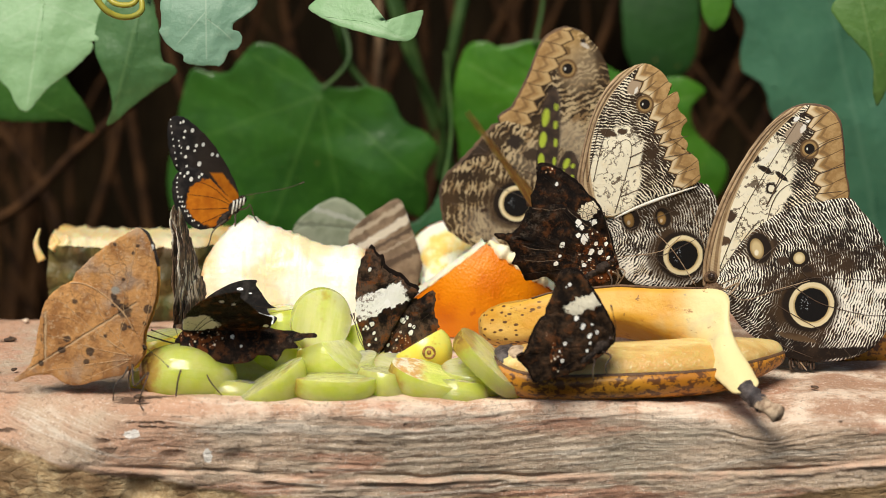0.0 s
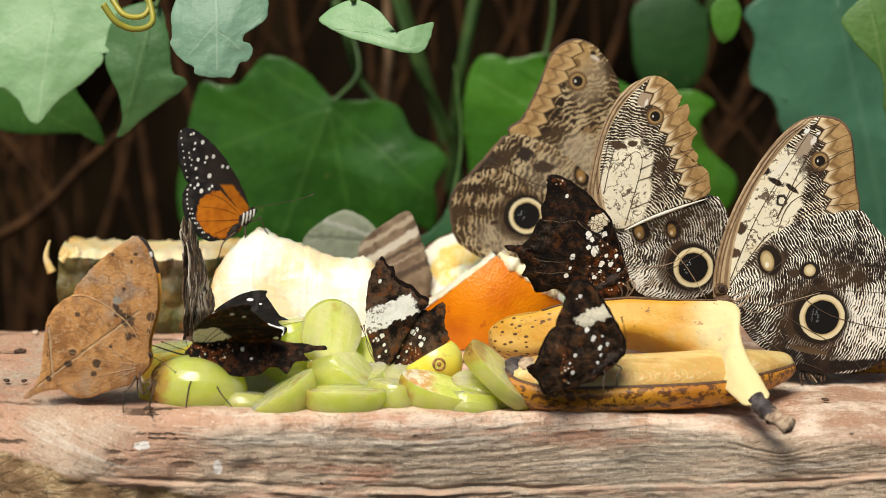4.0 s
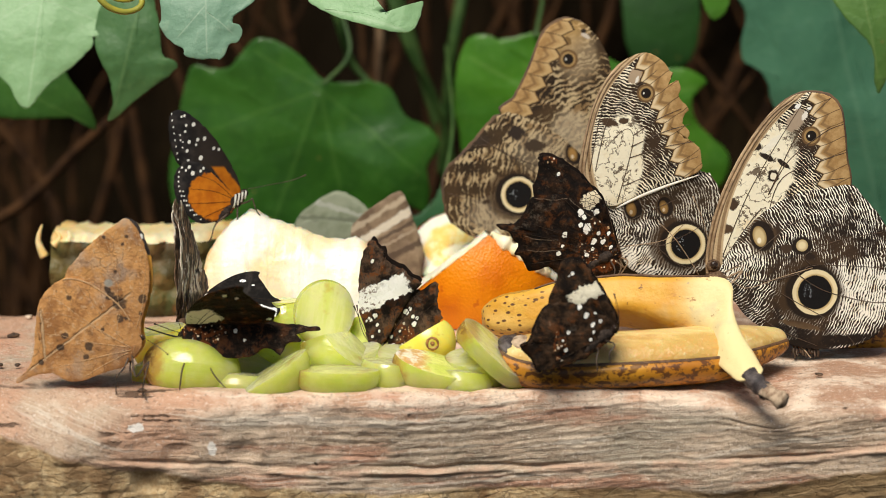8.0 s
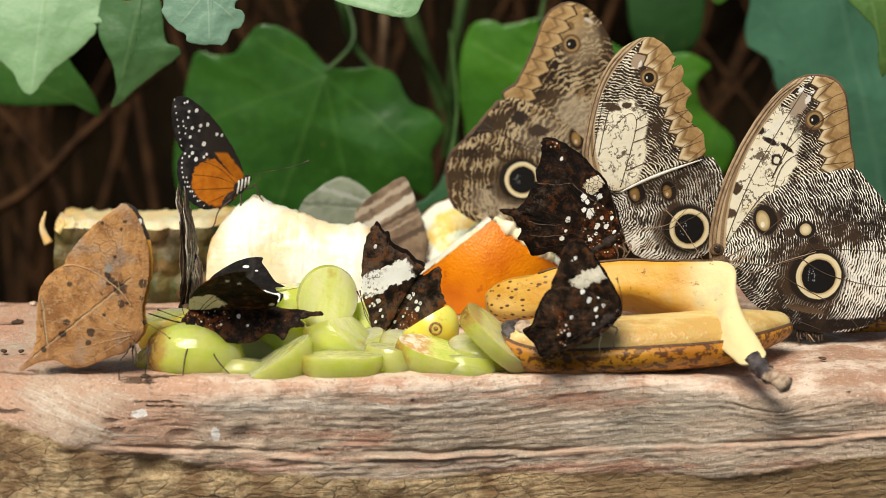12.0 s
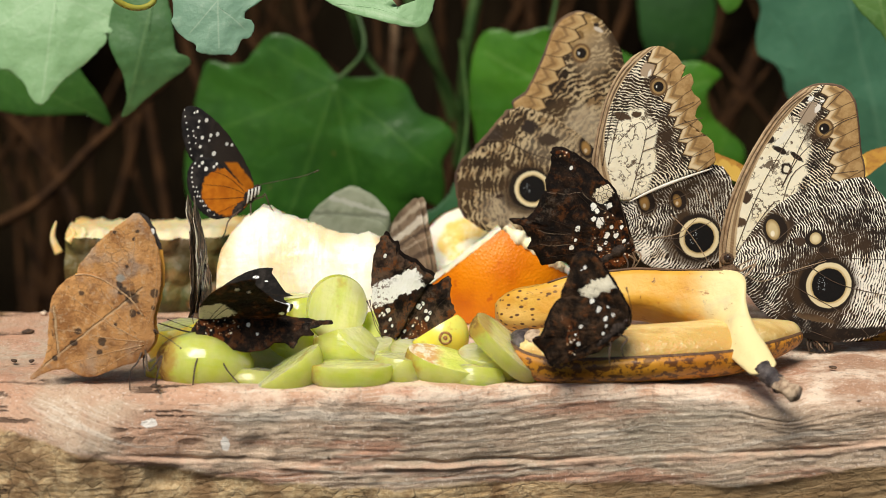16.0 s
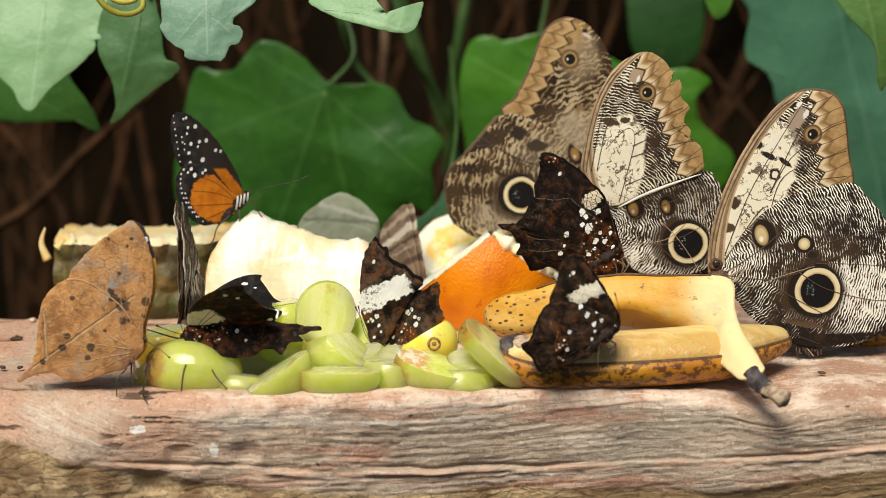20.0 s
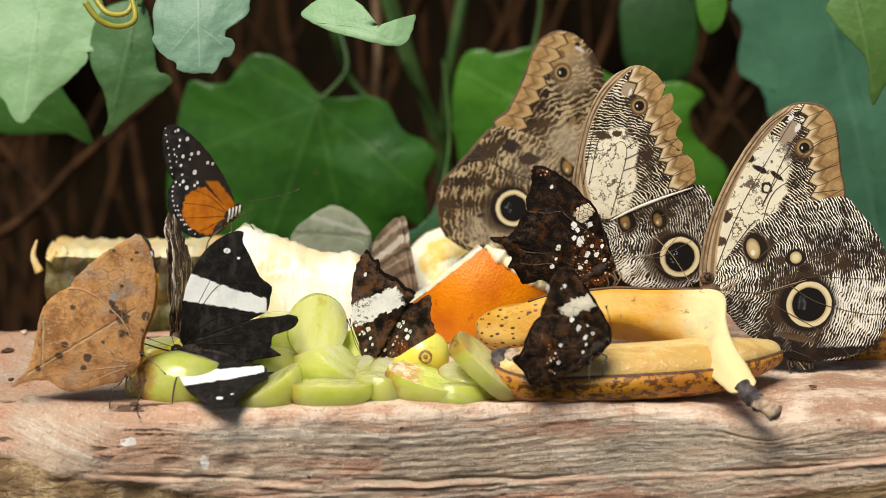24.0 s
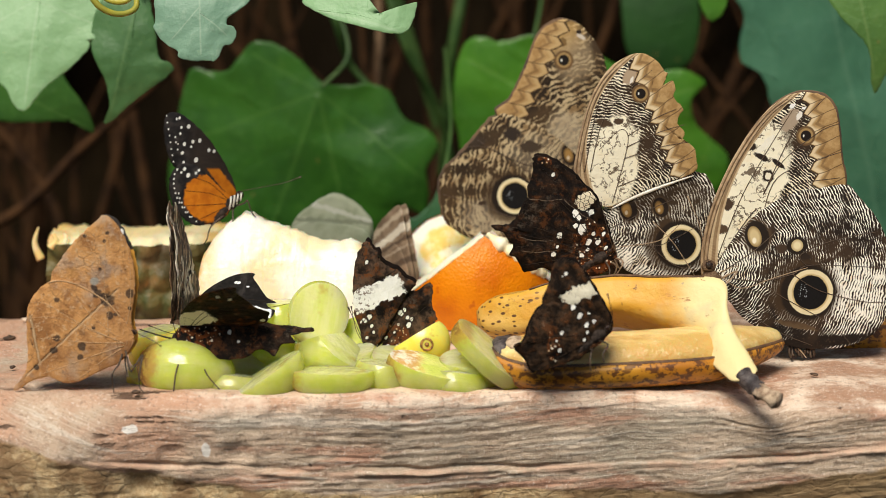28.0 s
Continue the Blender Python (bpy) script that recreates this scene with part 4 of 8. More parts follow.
def upper_banana():
    a = Vector((0.0544, 0.0340, 0.0172))
    ob = thing("banana_half", Matrix.Translation(a), "yellow banana half with its stem, lying over the lower half", "banana", "banana halves")
    # upper edge, lower edge and half depth along the peel
    edges = [((0.0156, 0.052, 0.0126), (0.0157, 0.05, 0.0108), 0.0045), ((0.0166, 0.052, 0.0158), (0.017, 0.05, 0.0072), 0.0085), ((0.0214, 0.051, 0.0191), (0.0214, 0.049, 0.0053), 0.0100),
             ((0.0284, 0.05, 0.0209), (0.0284, 0.048, 0.0051), 0.0115), ((0.038, 0.049, 0.0223), (0.0378, 0.044, 0.0072), 0.0120), ((0.0484, 0.047, 0.0237), (0.0482, 0.042, 0.0099), 0.0120),
             ((0.0587, 0.045, 0.0246), (0.0584, 0.04, 0.0121), 0.0120), ((0.0687, 0.041, 0.0257), (0.0685, 0.036, 0.0106), 0.0115), ((0.0786, 0.037, 0.0270), (0.0758, 0.032, 0.0097), 0.0110),
             ((0.0856, 0.033, 0.0277), (0.0796, 0.028, 0.0093), 0.0105), ((0.0884, 0.029, 0.0261), (0.0806, 0.024, 0.0093), 0.0092), ((0.0888, 0.023, 0.0210), (0.081, 0.018, 0.0093), 0.0072),
             ((0.0905, 0.015, 0.0149), (0.083, 0.01, 0.008), 0.0058), ((0.0929, 0.008, 0.0108), (0.0854, 0.003, 0.0065), 0.0050), ((0.0944, 0.004, 0.0086), (0.0868, 0.000, 0.0054), 0.0044), ((0.0951, 0.0012, 0.0073), (0.0880, -0.0022, 0.0045), 0.0041), ((0.0945, -0.0004, 0.0063), (0.0893, -0.0030, 0.0042), 0.0031)]
    tops, lows = (spline([tuple(Vector(e[i]) - a) for e in edges], 6, False) for i in (0, 1))
    deep = [q.x for q in spline([(e[2], 0) for e in edges], 6, False)]
    n = len(tops)
    bm, rings, crest = bmesh.new(), [], []
    for i in range(n):
        t = i / (n - 1)
        mid, half = (tops[i] + lows[i]) / 2, (tops[i] - lows[i]) / 2
        side = Vector((0.0, -1.0, 0.0))
        side = (side - half * (side.dot(half) / half.length_squared)).normalized()
        flat = max(0.0, min(1.0, (0.74 - t) / 0.12))
        flat = flat * flat * (3 - 2 * flat) * min(1.0, t / 0.12)
        ring = []
        for j in range(28):
            a2 = math.tau * j / 28
            r = 1 + 0.045 * math.cos(5 * a2 + 2.2)
            w, h = math.cos(a2) * r, math.sin(a2) * r
            if flat:
                # sliced level along the top
                lift = min(h, 0.62) / 0.62 if h > 0 else h
                w2 = w * (1 + 0.12 * max(0, h))
                lift -= 0.34 * max(0, -w) * max(0, h)
                h, w = h + (lift - h) * flat, w + (w2 - w) * flat
            ring.append(bm.verts.new(mid + half * h + side * deep[i] * w + Vector((0, 0, 0.00015 * noise.noise((i * 0.7, j * 0.9, 3.0))))))
        rings.append(ring)
        crest.append(ring[3].co.copy())
    for r0, r1 in zip(rings, rings[1:]):
        for j in range(28):
            bm.faces.new((r0[j], r0[(j + 1) % 28], r1[(j + 1) % 28], r1[j]))
    bm.faces.new(rings[0][::-1])
    bm.faces.new(rings[-1])
    bmesh.ops.recalc_face_normals(bm, faces=bm.faces)
    part("peel", bm, PEEL2, ob, "yellow freckled peel")
    rim = bmesh.new()
    tube(rim, crest[20:52], lambda t: 0.00050 - 0.0002 * abs(2 * t - 1), 6)
    part("cut_rim", rim, RIM, ob, "dark oxidised cut edge")
    stub = bmesh.new()
    e = [Vector(p) - a for p in ((0.0917, -0.0014, 0.0054), (0.0929, -0.0040, 0.0044), (0.0942, -0.0066, 0.0034), (0.0957, -0.0094, 0.0025))]
    tube(stub, spline([tuple(p) for p in e], 6, False), lambda t: 0.0030 - 0.0008 * t, 12)
    for v in stub.verts:
        v.co += Vector((1, 1, 1)) * 0.0005 * noise.noise(v.co * 500)
    part("stem", stub, CHAR, ob, "black dried stem")
    end = bmesh.new()
    tube(end, [Vector(p) - a for p in ((0.0953, -0.0086, 0.0027), (0.0970, -0.0114, 0.0019), (0.0994, -0.0142, 0.0013))], lambda t: 0.0023 + 0.0004 * math.sin(t * 9), 14)
    for v in end.verts:
        v.co += Vector((1, 1, 1)) * 0.0011 * noise.noise(v.co * 700)
    part("stem_end", end, WITHER, ob, "frayed tan stem end")
    return ob


lower_banana()
upper_banana()
far = thing("banana_half", Matrix.Translation((0.1481, 0.0750, -0.0002)), "brown overripe banana half beside the large owl butterfly", "banana", "banana halves")
part("peel", sweep(spline([(-0.018, 0.0, 0.004), (0.0, 0.002, 0.002), (0.03, 0.006, 0.003), (0.06, 0.016, 0.006)], 8, False),
                   lambda t: [(0.011 * (0.6 + 0.4 * math.sin(math.pi * min(1, t + 0.2))) * math.cos(a), 0.010 * math.sin(a)) for a in (math.tau * j / 18 for j in range(18))]), PEEL, far)


def rind_paint():
    p = Paint("pineapple_rind")
    n = p.noise(120, 4, 0.65)
    cell = p.cells(75, p.vec(p.x, p.y, p.z * 1.1))
    c = p.mix((0.13, 0.095, 0.025), (0.06, 0.07, 0.018), n.step(0.35, 0.65))
    c = p.mix(c, (0.32, 0.15, 0.05), p.noise(50, 3).step(0.5, 0.65))
    c = p.mix(c, (0.05, 0.035, 0.015), cell.step(0.45, 0.75) * 0.8)
    return p.finish(c, 0.6, n - cell, 0.002)


def pine_flesh(name, a, b, browned):
    p = Paint(name)
    n, f = p.noise(70, 4, 0.6), p.noise(30, 4, 0.6, p.vec(p.x * 1.0, p.y * 2.0, p.z * 5.0))
    c = p.mix(a, b, f.step(0.42, 0.7))
    c = p.mix(c, browned, p.noise(45, 5, 0.65, p.vec(p.x, p.y * 1.5, p.z * 2.5)).step(0.54, 0.70) * 0.55)
    c = p.mix(c, (0.42, 0.24, 0.08), p.noise(240, 4, 0.65, p.vec(p.x * 0.5, p.y, p.z * 2.0)).step(0.66, 0.74) * 0.5)
    c = p.mix(c, (0.86, 0.66, 0.30), p.noise(38, 3, 0.6, p.vec(p.x + 0.3, p.y, p.z * 1.3)).step(0.50, 0.62) * 0.6)
    edge = ((p.x + (n - 0.5) * 0.008).step(-0.0165, -0.0250) + p.x.step(0.024, 0.029)).min(1.0)
    c = p.mix(c, (0.80, 0.52, 0.17), edge * n.step(0.25, 0.55) * 0.9)
    return p.finish(c, 0.36, f * 0.4 + n * 0.6 + p.noise(300, 4) * 0.5, 0.0008, subsurface_weight=0.25, subsurface_scale=0.004)


RIND = rind_paint()
PINE = pine_flesh("pineapple_flesh", (0.96, 0.93, 0.80), (0.94, 0.87, 0.66), (0.86, 0.62, 0.24))
CREAM = pine_flesh("pineapple_dry_flesh", (0.84, 0.74, 0.48), (0.76, 0.62, 0.33), (0.58, 0.34, 0.12))


BROWNED = simple_paint("browned_pineapple", (0.82, 0.62, 0.26), (0.62, 0.38, 0.12), 260, 0.5)


def pineapple_wedge():
    a = Vector((-0.0480, 0.0720, 0.0264))
    ob = thing("pineapple_wedge", Matrix.Translation(a), "peeled cream pineapple wedge with browned ends", "pineapple")
    k = 0.000183
    top = [(-0.0255, -0.013), (-0.0255, -0.002), (-0.0215, 0.006), (-0.0150, 0.0118), (-0.0100, 0.0142), (-0.004, 0.0118), (0.0030, 0.0095), (0.0065, 0.0088), (0.0105, 0.0066), (0.0185, 0.0052), (0.0268, 0.0046), (0.0282, -0.004), (0.0278, -0.013)]
    bm = bmesh.new()
    crest = spline(top, 8, False)
    rows = []
    lows = -0.0300
    for d, grow in ((-0.004, 0.0), (-0.0015, 0.55), (0.002, 0.86), (0.006, 1.0), (0.011, 1.0), (0.018, 0.9), (0.026, 0.72), (0.036, 0.45)):
        row = []
        for q in crest:
            z = -0.012 + (q.y + 0.012) * grow if grow < 1 else q.y
            w = 0.0011 * noise.noise((q.x * 160, d * 200, 1.0)) + 0.0007 * noise.noise((q.x * 500, d * 600, 4.0)) + 0.0004 * noise.noise((q.x * 1400, d * 1400, 7.0))
            row.append(bm.verts.new((q.x * (1.0 if grow > 0.8 else 0.99), d + w, z + w)))
        rows.append(row)
    for r0, r1 in zip(rows, rows[1:]):
        for j in range(len(crest) - 1):
            bm.faces.new((r0[j], r0[j + 1], r1[j + 1], r1[j]))
    # the face toward the heap, and the foot on the log
    foot = [bm.verts.new((v.co.x * 1.0, v.co.y - 0.002, lows)) for v in rows[0]]
    for j in range(len(crest) - 1):
        bm.faces.new((foot[j], foot[j + 1], rows[0][j + 1], rows[0][j]))
    back = [bm.verts.new((v.co.x, v.co.y, lows)) for v in rows[-1]]
    for j in range(len(crest) - 1):
        bm.faces.new((rows[-1][j], rows[-1][j + 1], back[j + 1], back[j]))
    bm.faces.new([r[0] for r in rows] + [back[0], foot[0]])
    bm.faces.new([r[-1] for r in rows][::-1] + [foot[-1], back[-1]])
    bmesh.ops.recalc_face_normals(bm, faces=bm.faces)
    part("flesh", bm, PINE, ob)
    for x0, x1, h, name in ((0.0262, 0.0288, -0.002, "browned_edge"),):
        e = bmesh.new()
        tube(e, spline([(x0, -0.0042, -0.028), ((x0 + x1) / 2, -0.0052, -0.012), (x1, -0.002, h * 0.4), (x1, 0.004, h)], 6, False), lambda t: 0.0010 - 0.0005 * t, 8)
        for v in e.verts:
            v.co += Vector((1, 1, 1)) * 0.0005 * noise.noise(v.co * 500)
        part(name, e, BROWNED, ob, "browned yellow edge")
    return ob


def pineapple_slab():
    a = Vector((-0.1030, 0.1090, 0.0000))
    ob = thing("pineapple_slab", Matrix.Translation(a), "thick pineapple piece with green-brown rind and cream cut top", "pineapple")
    n, rings = 96, 26
    rind = bmesh.new()
    grid = []
    for i in range(rings + 1):
        z = 0.0255 * i / rings
        row = []
        for j in range(n + 1):
            t = j / n
            x = -0.027 + 0.072 * t
            y = 0.010 * (2 * t - 0.75) ** 2 * 1.2
            u, v = t * 9.0 + (0.5 if int(i / rings * 2.6) % 2 else 0), i / rings * 2.6
            eye = max(0, 1 - math.hypot((u % 1) - 0.5, (v % 1) - 0.5) * 2.0)
            y -= 0.0030 * eye ** 0.7 + 0.0006 * noise.noise((x * 400, z * 400, 0))
            row.append(rind.verts.new((x, y - 0.0015 * math.sin(math.pi * i / rings), z)))
        grid.append(row)
    for r0, r1 in zip(grid, grid[1:]):
        for j in range(n):
            rind.faces.new((r0[j], r0[j + 1], r1[j + 1], r1[j]))
    edge = [v.co.copy() for v in grid[-1]]
    left = [r[0].co.copy() for r in grid]
    part("rind", rind, RIND, ob, "green-brown scaly rind")
    top = bmesh.new()
    rows = []
    for d in np.linspace(0, 1, 10):
        rows.append([top.verts.new((e.x, e.y + d * 0.030, e.z + 0.0022 * min(1, d * 6) + 0.0010 * noise.noise((e.x * 300, d * 6, 2)) + 0.0006 * noise.noise((e.x * 900, d * 20, 2)))) for e in edge])
    for r0, r1 in zip(rows, rows[1:]):
        for j in range(n):
            top.faces.new((r0[j], r0[j + 1], r1[j + 1], r1[j]))
    low = [top.verts.new((v.co.x, v.co.y, 0)) for v in rows[-1]]
    for j in range(n):
        top.faces.new((rows[-1][j], rows[-1][j + 1], low[j + 1], low[j]))
    bot = [top.verts.new((p.x, p.y, p.z)) for p in left]
    top.faces.new([r[0] for r in rows] + [low[0]] + bot[:-1])
    part("flesh", top, CREAM, ob, "cream dry cut flesh")
    for x, z, lean, h in ((-0.0288, 0.020, -0.002, 0.011), (-0.0255, 0.024, 0.002, 0.005), (-0.021, 0.025, 0.001, 0.004)):
        part("spine", tube(bmesh.new(), spline([(x, 0.004, z), (x + lean, 0.004, z + h * 0.5), (x + lean * 0.3, 0.004, z + h)], 5, False), lambda t: 0.0014 * (1 - t) + 0.0003, 7), CREAM, ob, "dry pale leaf spine")
    return ob


pineapple_wedge()
pineapple_slab()


def orange_peel():
    p = Paint("orange_peel")
    n, f = p.noise(60, 3), p.cells(1100)
    c = p.mix((0.78, 0.24, 0.003), (0.62, 0.145, 0.002), n.step(0.35, 0.7))
    c = p.mix(c, (0.55, 0.10, 0.005), p.noise(220, 2).step(0.66, 0.74) * 0.7)
    return p.finish(c, 0.42, f + n * 2.0, 0.00016, specular_ior_level=0.3)


ORANGE = orange_peel()
PITH = simple_paint("orange_pith", (0.93, 0.87, 0.66), (0.90, 0.76, 0.42), 200, 0.55)


def orange_cut():
    """Cut face of an orange whose centre lies at the object's origin: pith outside, pale flesh inside."""
    p = Paint("orange_cut_face")
    r = (p.x * p.x + p.y * p.y + p.z * p.z).sqrt()
    n, f = p.noise(160, 4, 0.6), p.noise(700, 4, 0.65)
    flesh = p.mix((0.95, 0.66, 0.16), (0.98, 0.86, 0.48), n.step(0.40, 0.60))
    flesh = p.mix(flesh, (0.98, 0.94, 0.78), p.noise(95, 3, 0.6).step(0.50, 0.60) * 0.7)
    c = p.mix(flesh, p.mix((0.95, 0.90, 0.74), (0.88, 0.74, 0.46), f.step(0.56, 0.68) * 0.6), (r + (n - 0.5) * 0.006).step(0.0095, 0.0110))
    return p.finish(c, 0.35, n + f * 0.6, 0.0009, subsurface_weight=0.3, subsurface_scale=0.004)


CUT = orange_cut()


def orange_piece(centre, r, planes, label, ridge=()):
    """A ball of an orange, cut away on the outer side of each plane (point, normal); ridge: planes whose rim carries ragged pith."""
    ob = thing("orange_piece", Matrix.Translation(centre), label, "orange", "orange pieces")
    bm = ball(bmesh.new(), (0, 0, 0), r, r, r * 0.985, 64, 44)
    for v in bm.verts:
        v.co *= 1 + 0.012 * noise.noise(v.co * 60) + 0.004 * noise.noise(v.co * 300)
    for point, normal in planes:
        bmesh.ops.bisect_plane(bm, geom=bm.verts[:] + bm.edges[:] + bm.faces[:], plane_co=Vector(point) - Vector(centre), plane_no=normal, clear_outer=True)
    part("peel", bm, ORANGE, ob, "glossy orange peel")
    for k2, (point, normal) in enumerate(planes):
        at, no = Vector(point) - Vector(centre), Vector(normal).normalized()
        mid = no * no.dot(at)
        rad = math.sqrt(max(r * r - mid.length_squared, 1e-8)) * 0.945
        e1 = (at - mid).normalized() if (at - mid).length > 1e-5 else no.orthogonal().normalized()
        e2 = no.cross(e1)
        face = bmesh.new()
        rings = [[face.verts.new(mid + (e1 * math.cos(a) + e2 * math.sin(a)) * rad * q + no * (0.0003 + (0.0012 if q < 0.95 else 0.0) * (1 + noise.noise((q * 7, a * 3, k2)))))
                  for a in (math.tau * j / 48 for j in range(48))] for q in (1.0, 0.94, 0.86, 0.74, 0.55, 0.35, 0.15, 0.02)]
        for a, b in zip(rings, rings[1:]):
            for j in range(48):
                face.faces.new((a[j], a[(j + 1) % 48], b[(j + 1) % 48], b[j]))
        for other, (p2, n2) in enumerate(planes):
            if other != k2:
                bmesh.ops.bisect_plane(face, geom=face.verts[:] + face.edges[:] + face.faces[:], plane_co=Vector(p2) - Vector(centre), plane_no=n2, clear_outer=True)
        bmesh.ops.recalc_face_normals(face, faces=face.faces)
        part("cut_face", face, CUT, ob, "pale cut flesh and pith")
        for which, way, thick, reach in ridge:
            if which == k2:
                s2 = 1 if e2.dot(Vector(way)) > 0 else -1
                line = [mid + (e1 * math.cos(t) + e2 * s2 * math.sin(t)) * rad + no * thick * 0.4 for t in (reach * i / 30 for i in range(31))]
                edge = tube(bmesh.new(), line, lambda t: thick * (0.75 + 0.8 * noise.noise((t * 11, thick * 4000, 0.0)) + 0.35 * math.sin(t * 3.1)), 10)
                for v in edge.verts:
                    v.co += no * thick * 0.6 * noise.noise(v.co * 420)
                part("pith_edge", edge, PITH, ob, "ragged white pith edge")
    return ob


APEX, CENTRE = Vector((0.0188, 0.0884, 0.0322)), Vector((0.0185, 0.1130, 0.0150))
LEFT_RIDGE, RIGHT_RIDGE, BACK = Vector((-0.0214, 0.002, -0.0174)), Vector((0.0225, 0.002, -0.0164)), Vector((0.028, 0.987, -0.10))
orange_piece(CENTRE, 0.0300, [(APEX, Vector((0.028, 0.987, -0.150)).cross(LEFT_RIDGE).normalized()), (APEX, RIGHT_RIDGE.cross(BACK).normalized()), ((0.0185, 0.1130, 0.0004), (0, 0, -1))],
             "orange wedge lying on the log, bright peel outward and ragged pith", ((0, LEFT_RIDGE, 0.0006, 0.9), (1, RIGHT_RIDGE, 0.0021, 0.95)))
orange_piece(Vector((0.0080, 0.1300, 0.0212)), 0.0165, [((0.0080, 0.1300, 0.0212), Vector((-0.16, -0.66, 0.73)).normalized())], "small orange half with a thick white pith, cut face up")


# ---- butterflies ----
def furry(name, a, b, scale=900, rough=0.8):
    return simple_paint(name, a, b, scale, rough, 0.0006, specular_ior_level=0.1)


BROWN_FUR = furry("brown_body_fur", (0.09, 0.05, 0.03), (0.20, 0.13, 0.08))
BLACK_FUR = furry("black_body_fur", (0.02, 0.016, 0.014), (0.07, 0.05, 0.04))
LEG = simple_paint("butterfly_leg", (0.03, 0.02, 0.015), (0.10, 0.06, 0.035), 800, 0.5)
PALE_LEG = simple_paint("pale_butterfly_leg", (0.42, 0.30, 0.19), (0.28, 0.18, 0.1), 800, 0.5)
EYE = simple_paint("compound_eye", (0.02, 0.012, 0.01), (0.05, 0.025, 0.015), 900, 0.15)


class Sheet:
    """Drawing sheet of a butterfly: u to the right, v down, in units of k metres round an origin."""

    def __init__(self, at, k, origin):
        self.at, self.k, self.o = Vector(at), k, origin

    def p(self, u, v, y=0.0):
        return Vector(((u - self.o[0]) * self.k, y, (self.o[1] - v) * self.k))

    def u(self, p):
        """Nodes of the sheet's coordinates."""
        return p.x + float(self.o[0]), float(self.o[1]) - p.z


def wing(name, sheet, outline, mats, parent, y=0.0, bow=0.05, jag=0.0, per=5, thick=0.00012, label="", hub=None, ripple=0.012, seed=0.0):
    pts = [sheet.p(q.x + jag * noise.noise((q.x * 0.13, q.y * 0.13, 2.0 + seed)), q.y + jag * noise.noise((q.x * 0.13, q.y * 0.13, 9.0 + seed))) for q in spline(outline, per)]
    c = sheet.p(*hub) if hub else sum(pts, Vector()) / len(pts)
    size = max((q - c).length for q in pts)

    def depth(x, z):
        r2 = ((x - c.x) ** 2 + (z - c.z) ** 2) / size ** 2
        return y + bow * size * r2 + ripple * size * noise.noise((x / size * 3, 1.7 + seed, z / size * 3))
    bm, layers, n = bmesh.new(), [], len(pts)
    for s in (-thick, thick):
        rings = []
        for r in (1, 0.985, 0.88, 0.7, 0.5, 0.28):
            row = []
            for q in pts:
                x, z = c.x + (q.x - c.x) * r, c.z + (q.z - c.z) * r
                row.append(bm.verts.new((x, depth(x, z) + (s if r < 1 else s * 0.3), z)))
            rings.append(row)
        layers.append((rings, bm.verts.new((c.x, depth(c.x, c.z) + s, c.z))))
    for li, (rings, mid) in enumerate(layers):
        for a, b in zip(rings, rings[1:]):
            for j in range(n):
                f = (a[j], a[(j + 1) % n], b[(j + 1) % n], b[j])
                bm.faces.new(f if li == 0 else f[::-1]).material_index = li
        for j in range(n):
            f = (rings[-1][j], rings[-1][(j + 1) % n], mid)
            bm.faces.new(f if li == 0 else f[::-1]).material_index = li
    a, b = layers[0][0][0], layers[1][0][0]
    for j in range(n):
        bm.faces.new((a[(j + 1) % n], a[j], b[j], b[(j + 1) % n]))
    bmesh.ops.recalc_face_normals(bm, faces=bm.faces)
    ob = part(name, bm, mats, parent, label)
    return ob, depth


def veins(sheet, depth, lines, material, parent, r=0.00016, side=-1):
    for line in lines:
        q = [sheet.p(a.x, a.y) for a in spline(line, 6, False)]
        part("vein", tube(bmesh.new(), [(p.x, depth(p.x, p.z) + side * 0.00016, p.z) for p in q], lambda t: r * (1 - 0.5 * t), 5), material, parent)


def body_parts(sheet, ob, head, tail, y=0.001, r=0.0021, fur=BROWN_FUR, legs=(), antennae=(), leg_mat=LEG, club=True, leg_r=0.00028):
    h, t = sheet.p(*head, y), sheet.p(*tail, y)
    d = t - h
    turn = d.to_track_quat('X', 'Z').to_matrix().to_4x4()
    bm = ball(bmesh.new(), h + d * 0.30, d.length * 0.20, r * 1.05, r * 1.1, 14, 10, turn)
    for v in bm.verts:
        v.co += (v.co - (h + d * 0.3)).normalized() * 0.0004 * noise.noise(v.co * 900)
    part("thorax", bm, fur, ob)
    bm = tube(bmesh.new(), [h + d * (0.42 + 0.58 * i / 12) for i in range(13)], lambda s: r * (0.75 * math.sin(math.pi * (0.22 + 0.74 * s)) + 0.12) * (1 + 0.06 * math.sin(s * 40)), 12)
    part("abdomen", bm, fur, ob)
    part("head", ball(bmesh.new(), h + d * 0.06, r * 0.75, r * 0.75, r * 0.72, 12, 8), fur, ob)
    for s in (-1, 1):
        part("eye", ball(bmesh.new(), h + d * 0.05 + Vector((0, s * r * 0.55, r * 0.15)), r * 0.42, r * 0.36, r * 0.45, 10, 8), EYE, ob)
    for line in legs:
        q = spline([tuple(sheet.p(*p)) for p in line], 5, False)
        part("leg", tube(bmesh.new(), q, lambda s: leg_r * (1.2 - 0.6 * s), 6), leg_mat, ob)
    for line in antennae:
        q = spline([tuple(sheet.p(*p)) for p in line], 6, False)
        part("antenna", tube(bmesh.new(), q, (lambda s: 0.00011 + (0.00022 * max(0, (s - 0.85) / 0.15) if club else 0)), 6), leg_mat, ob)


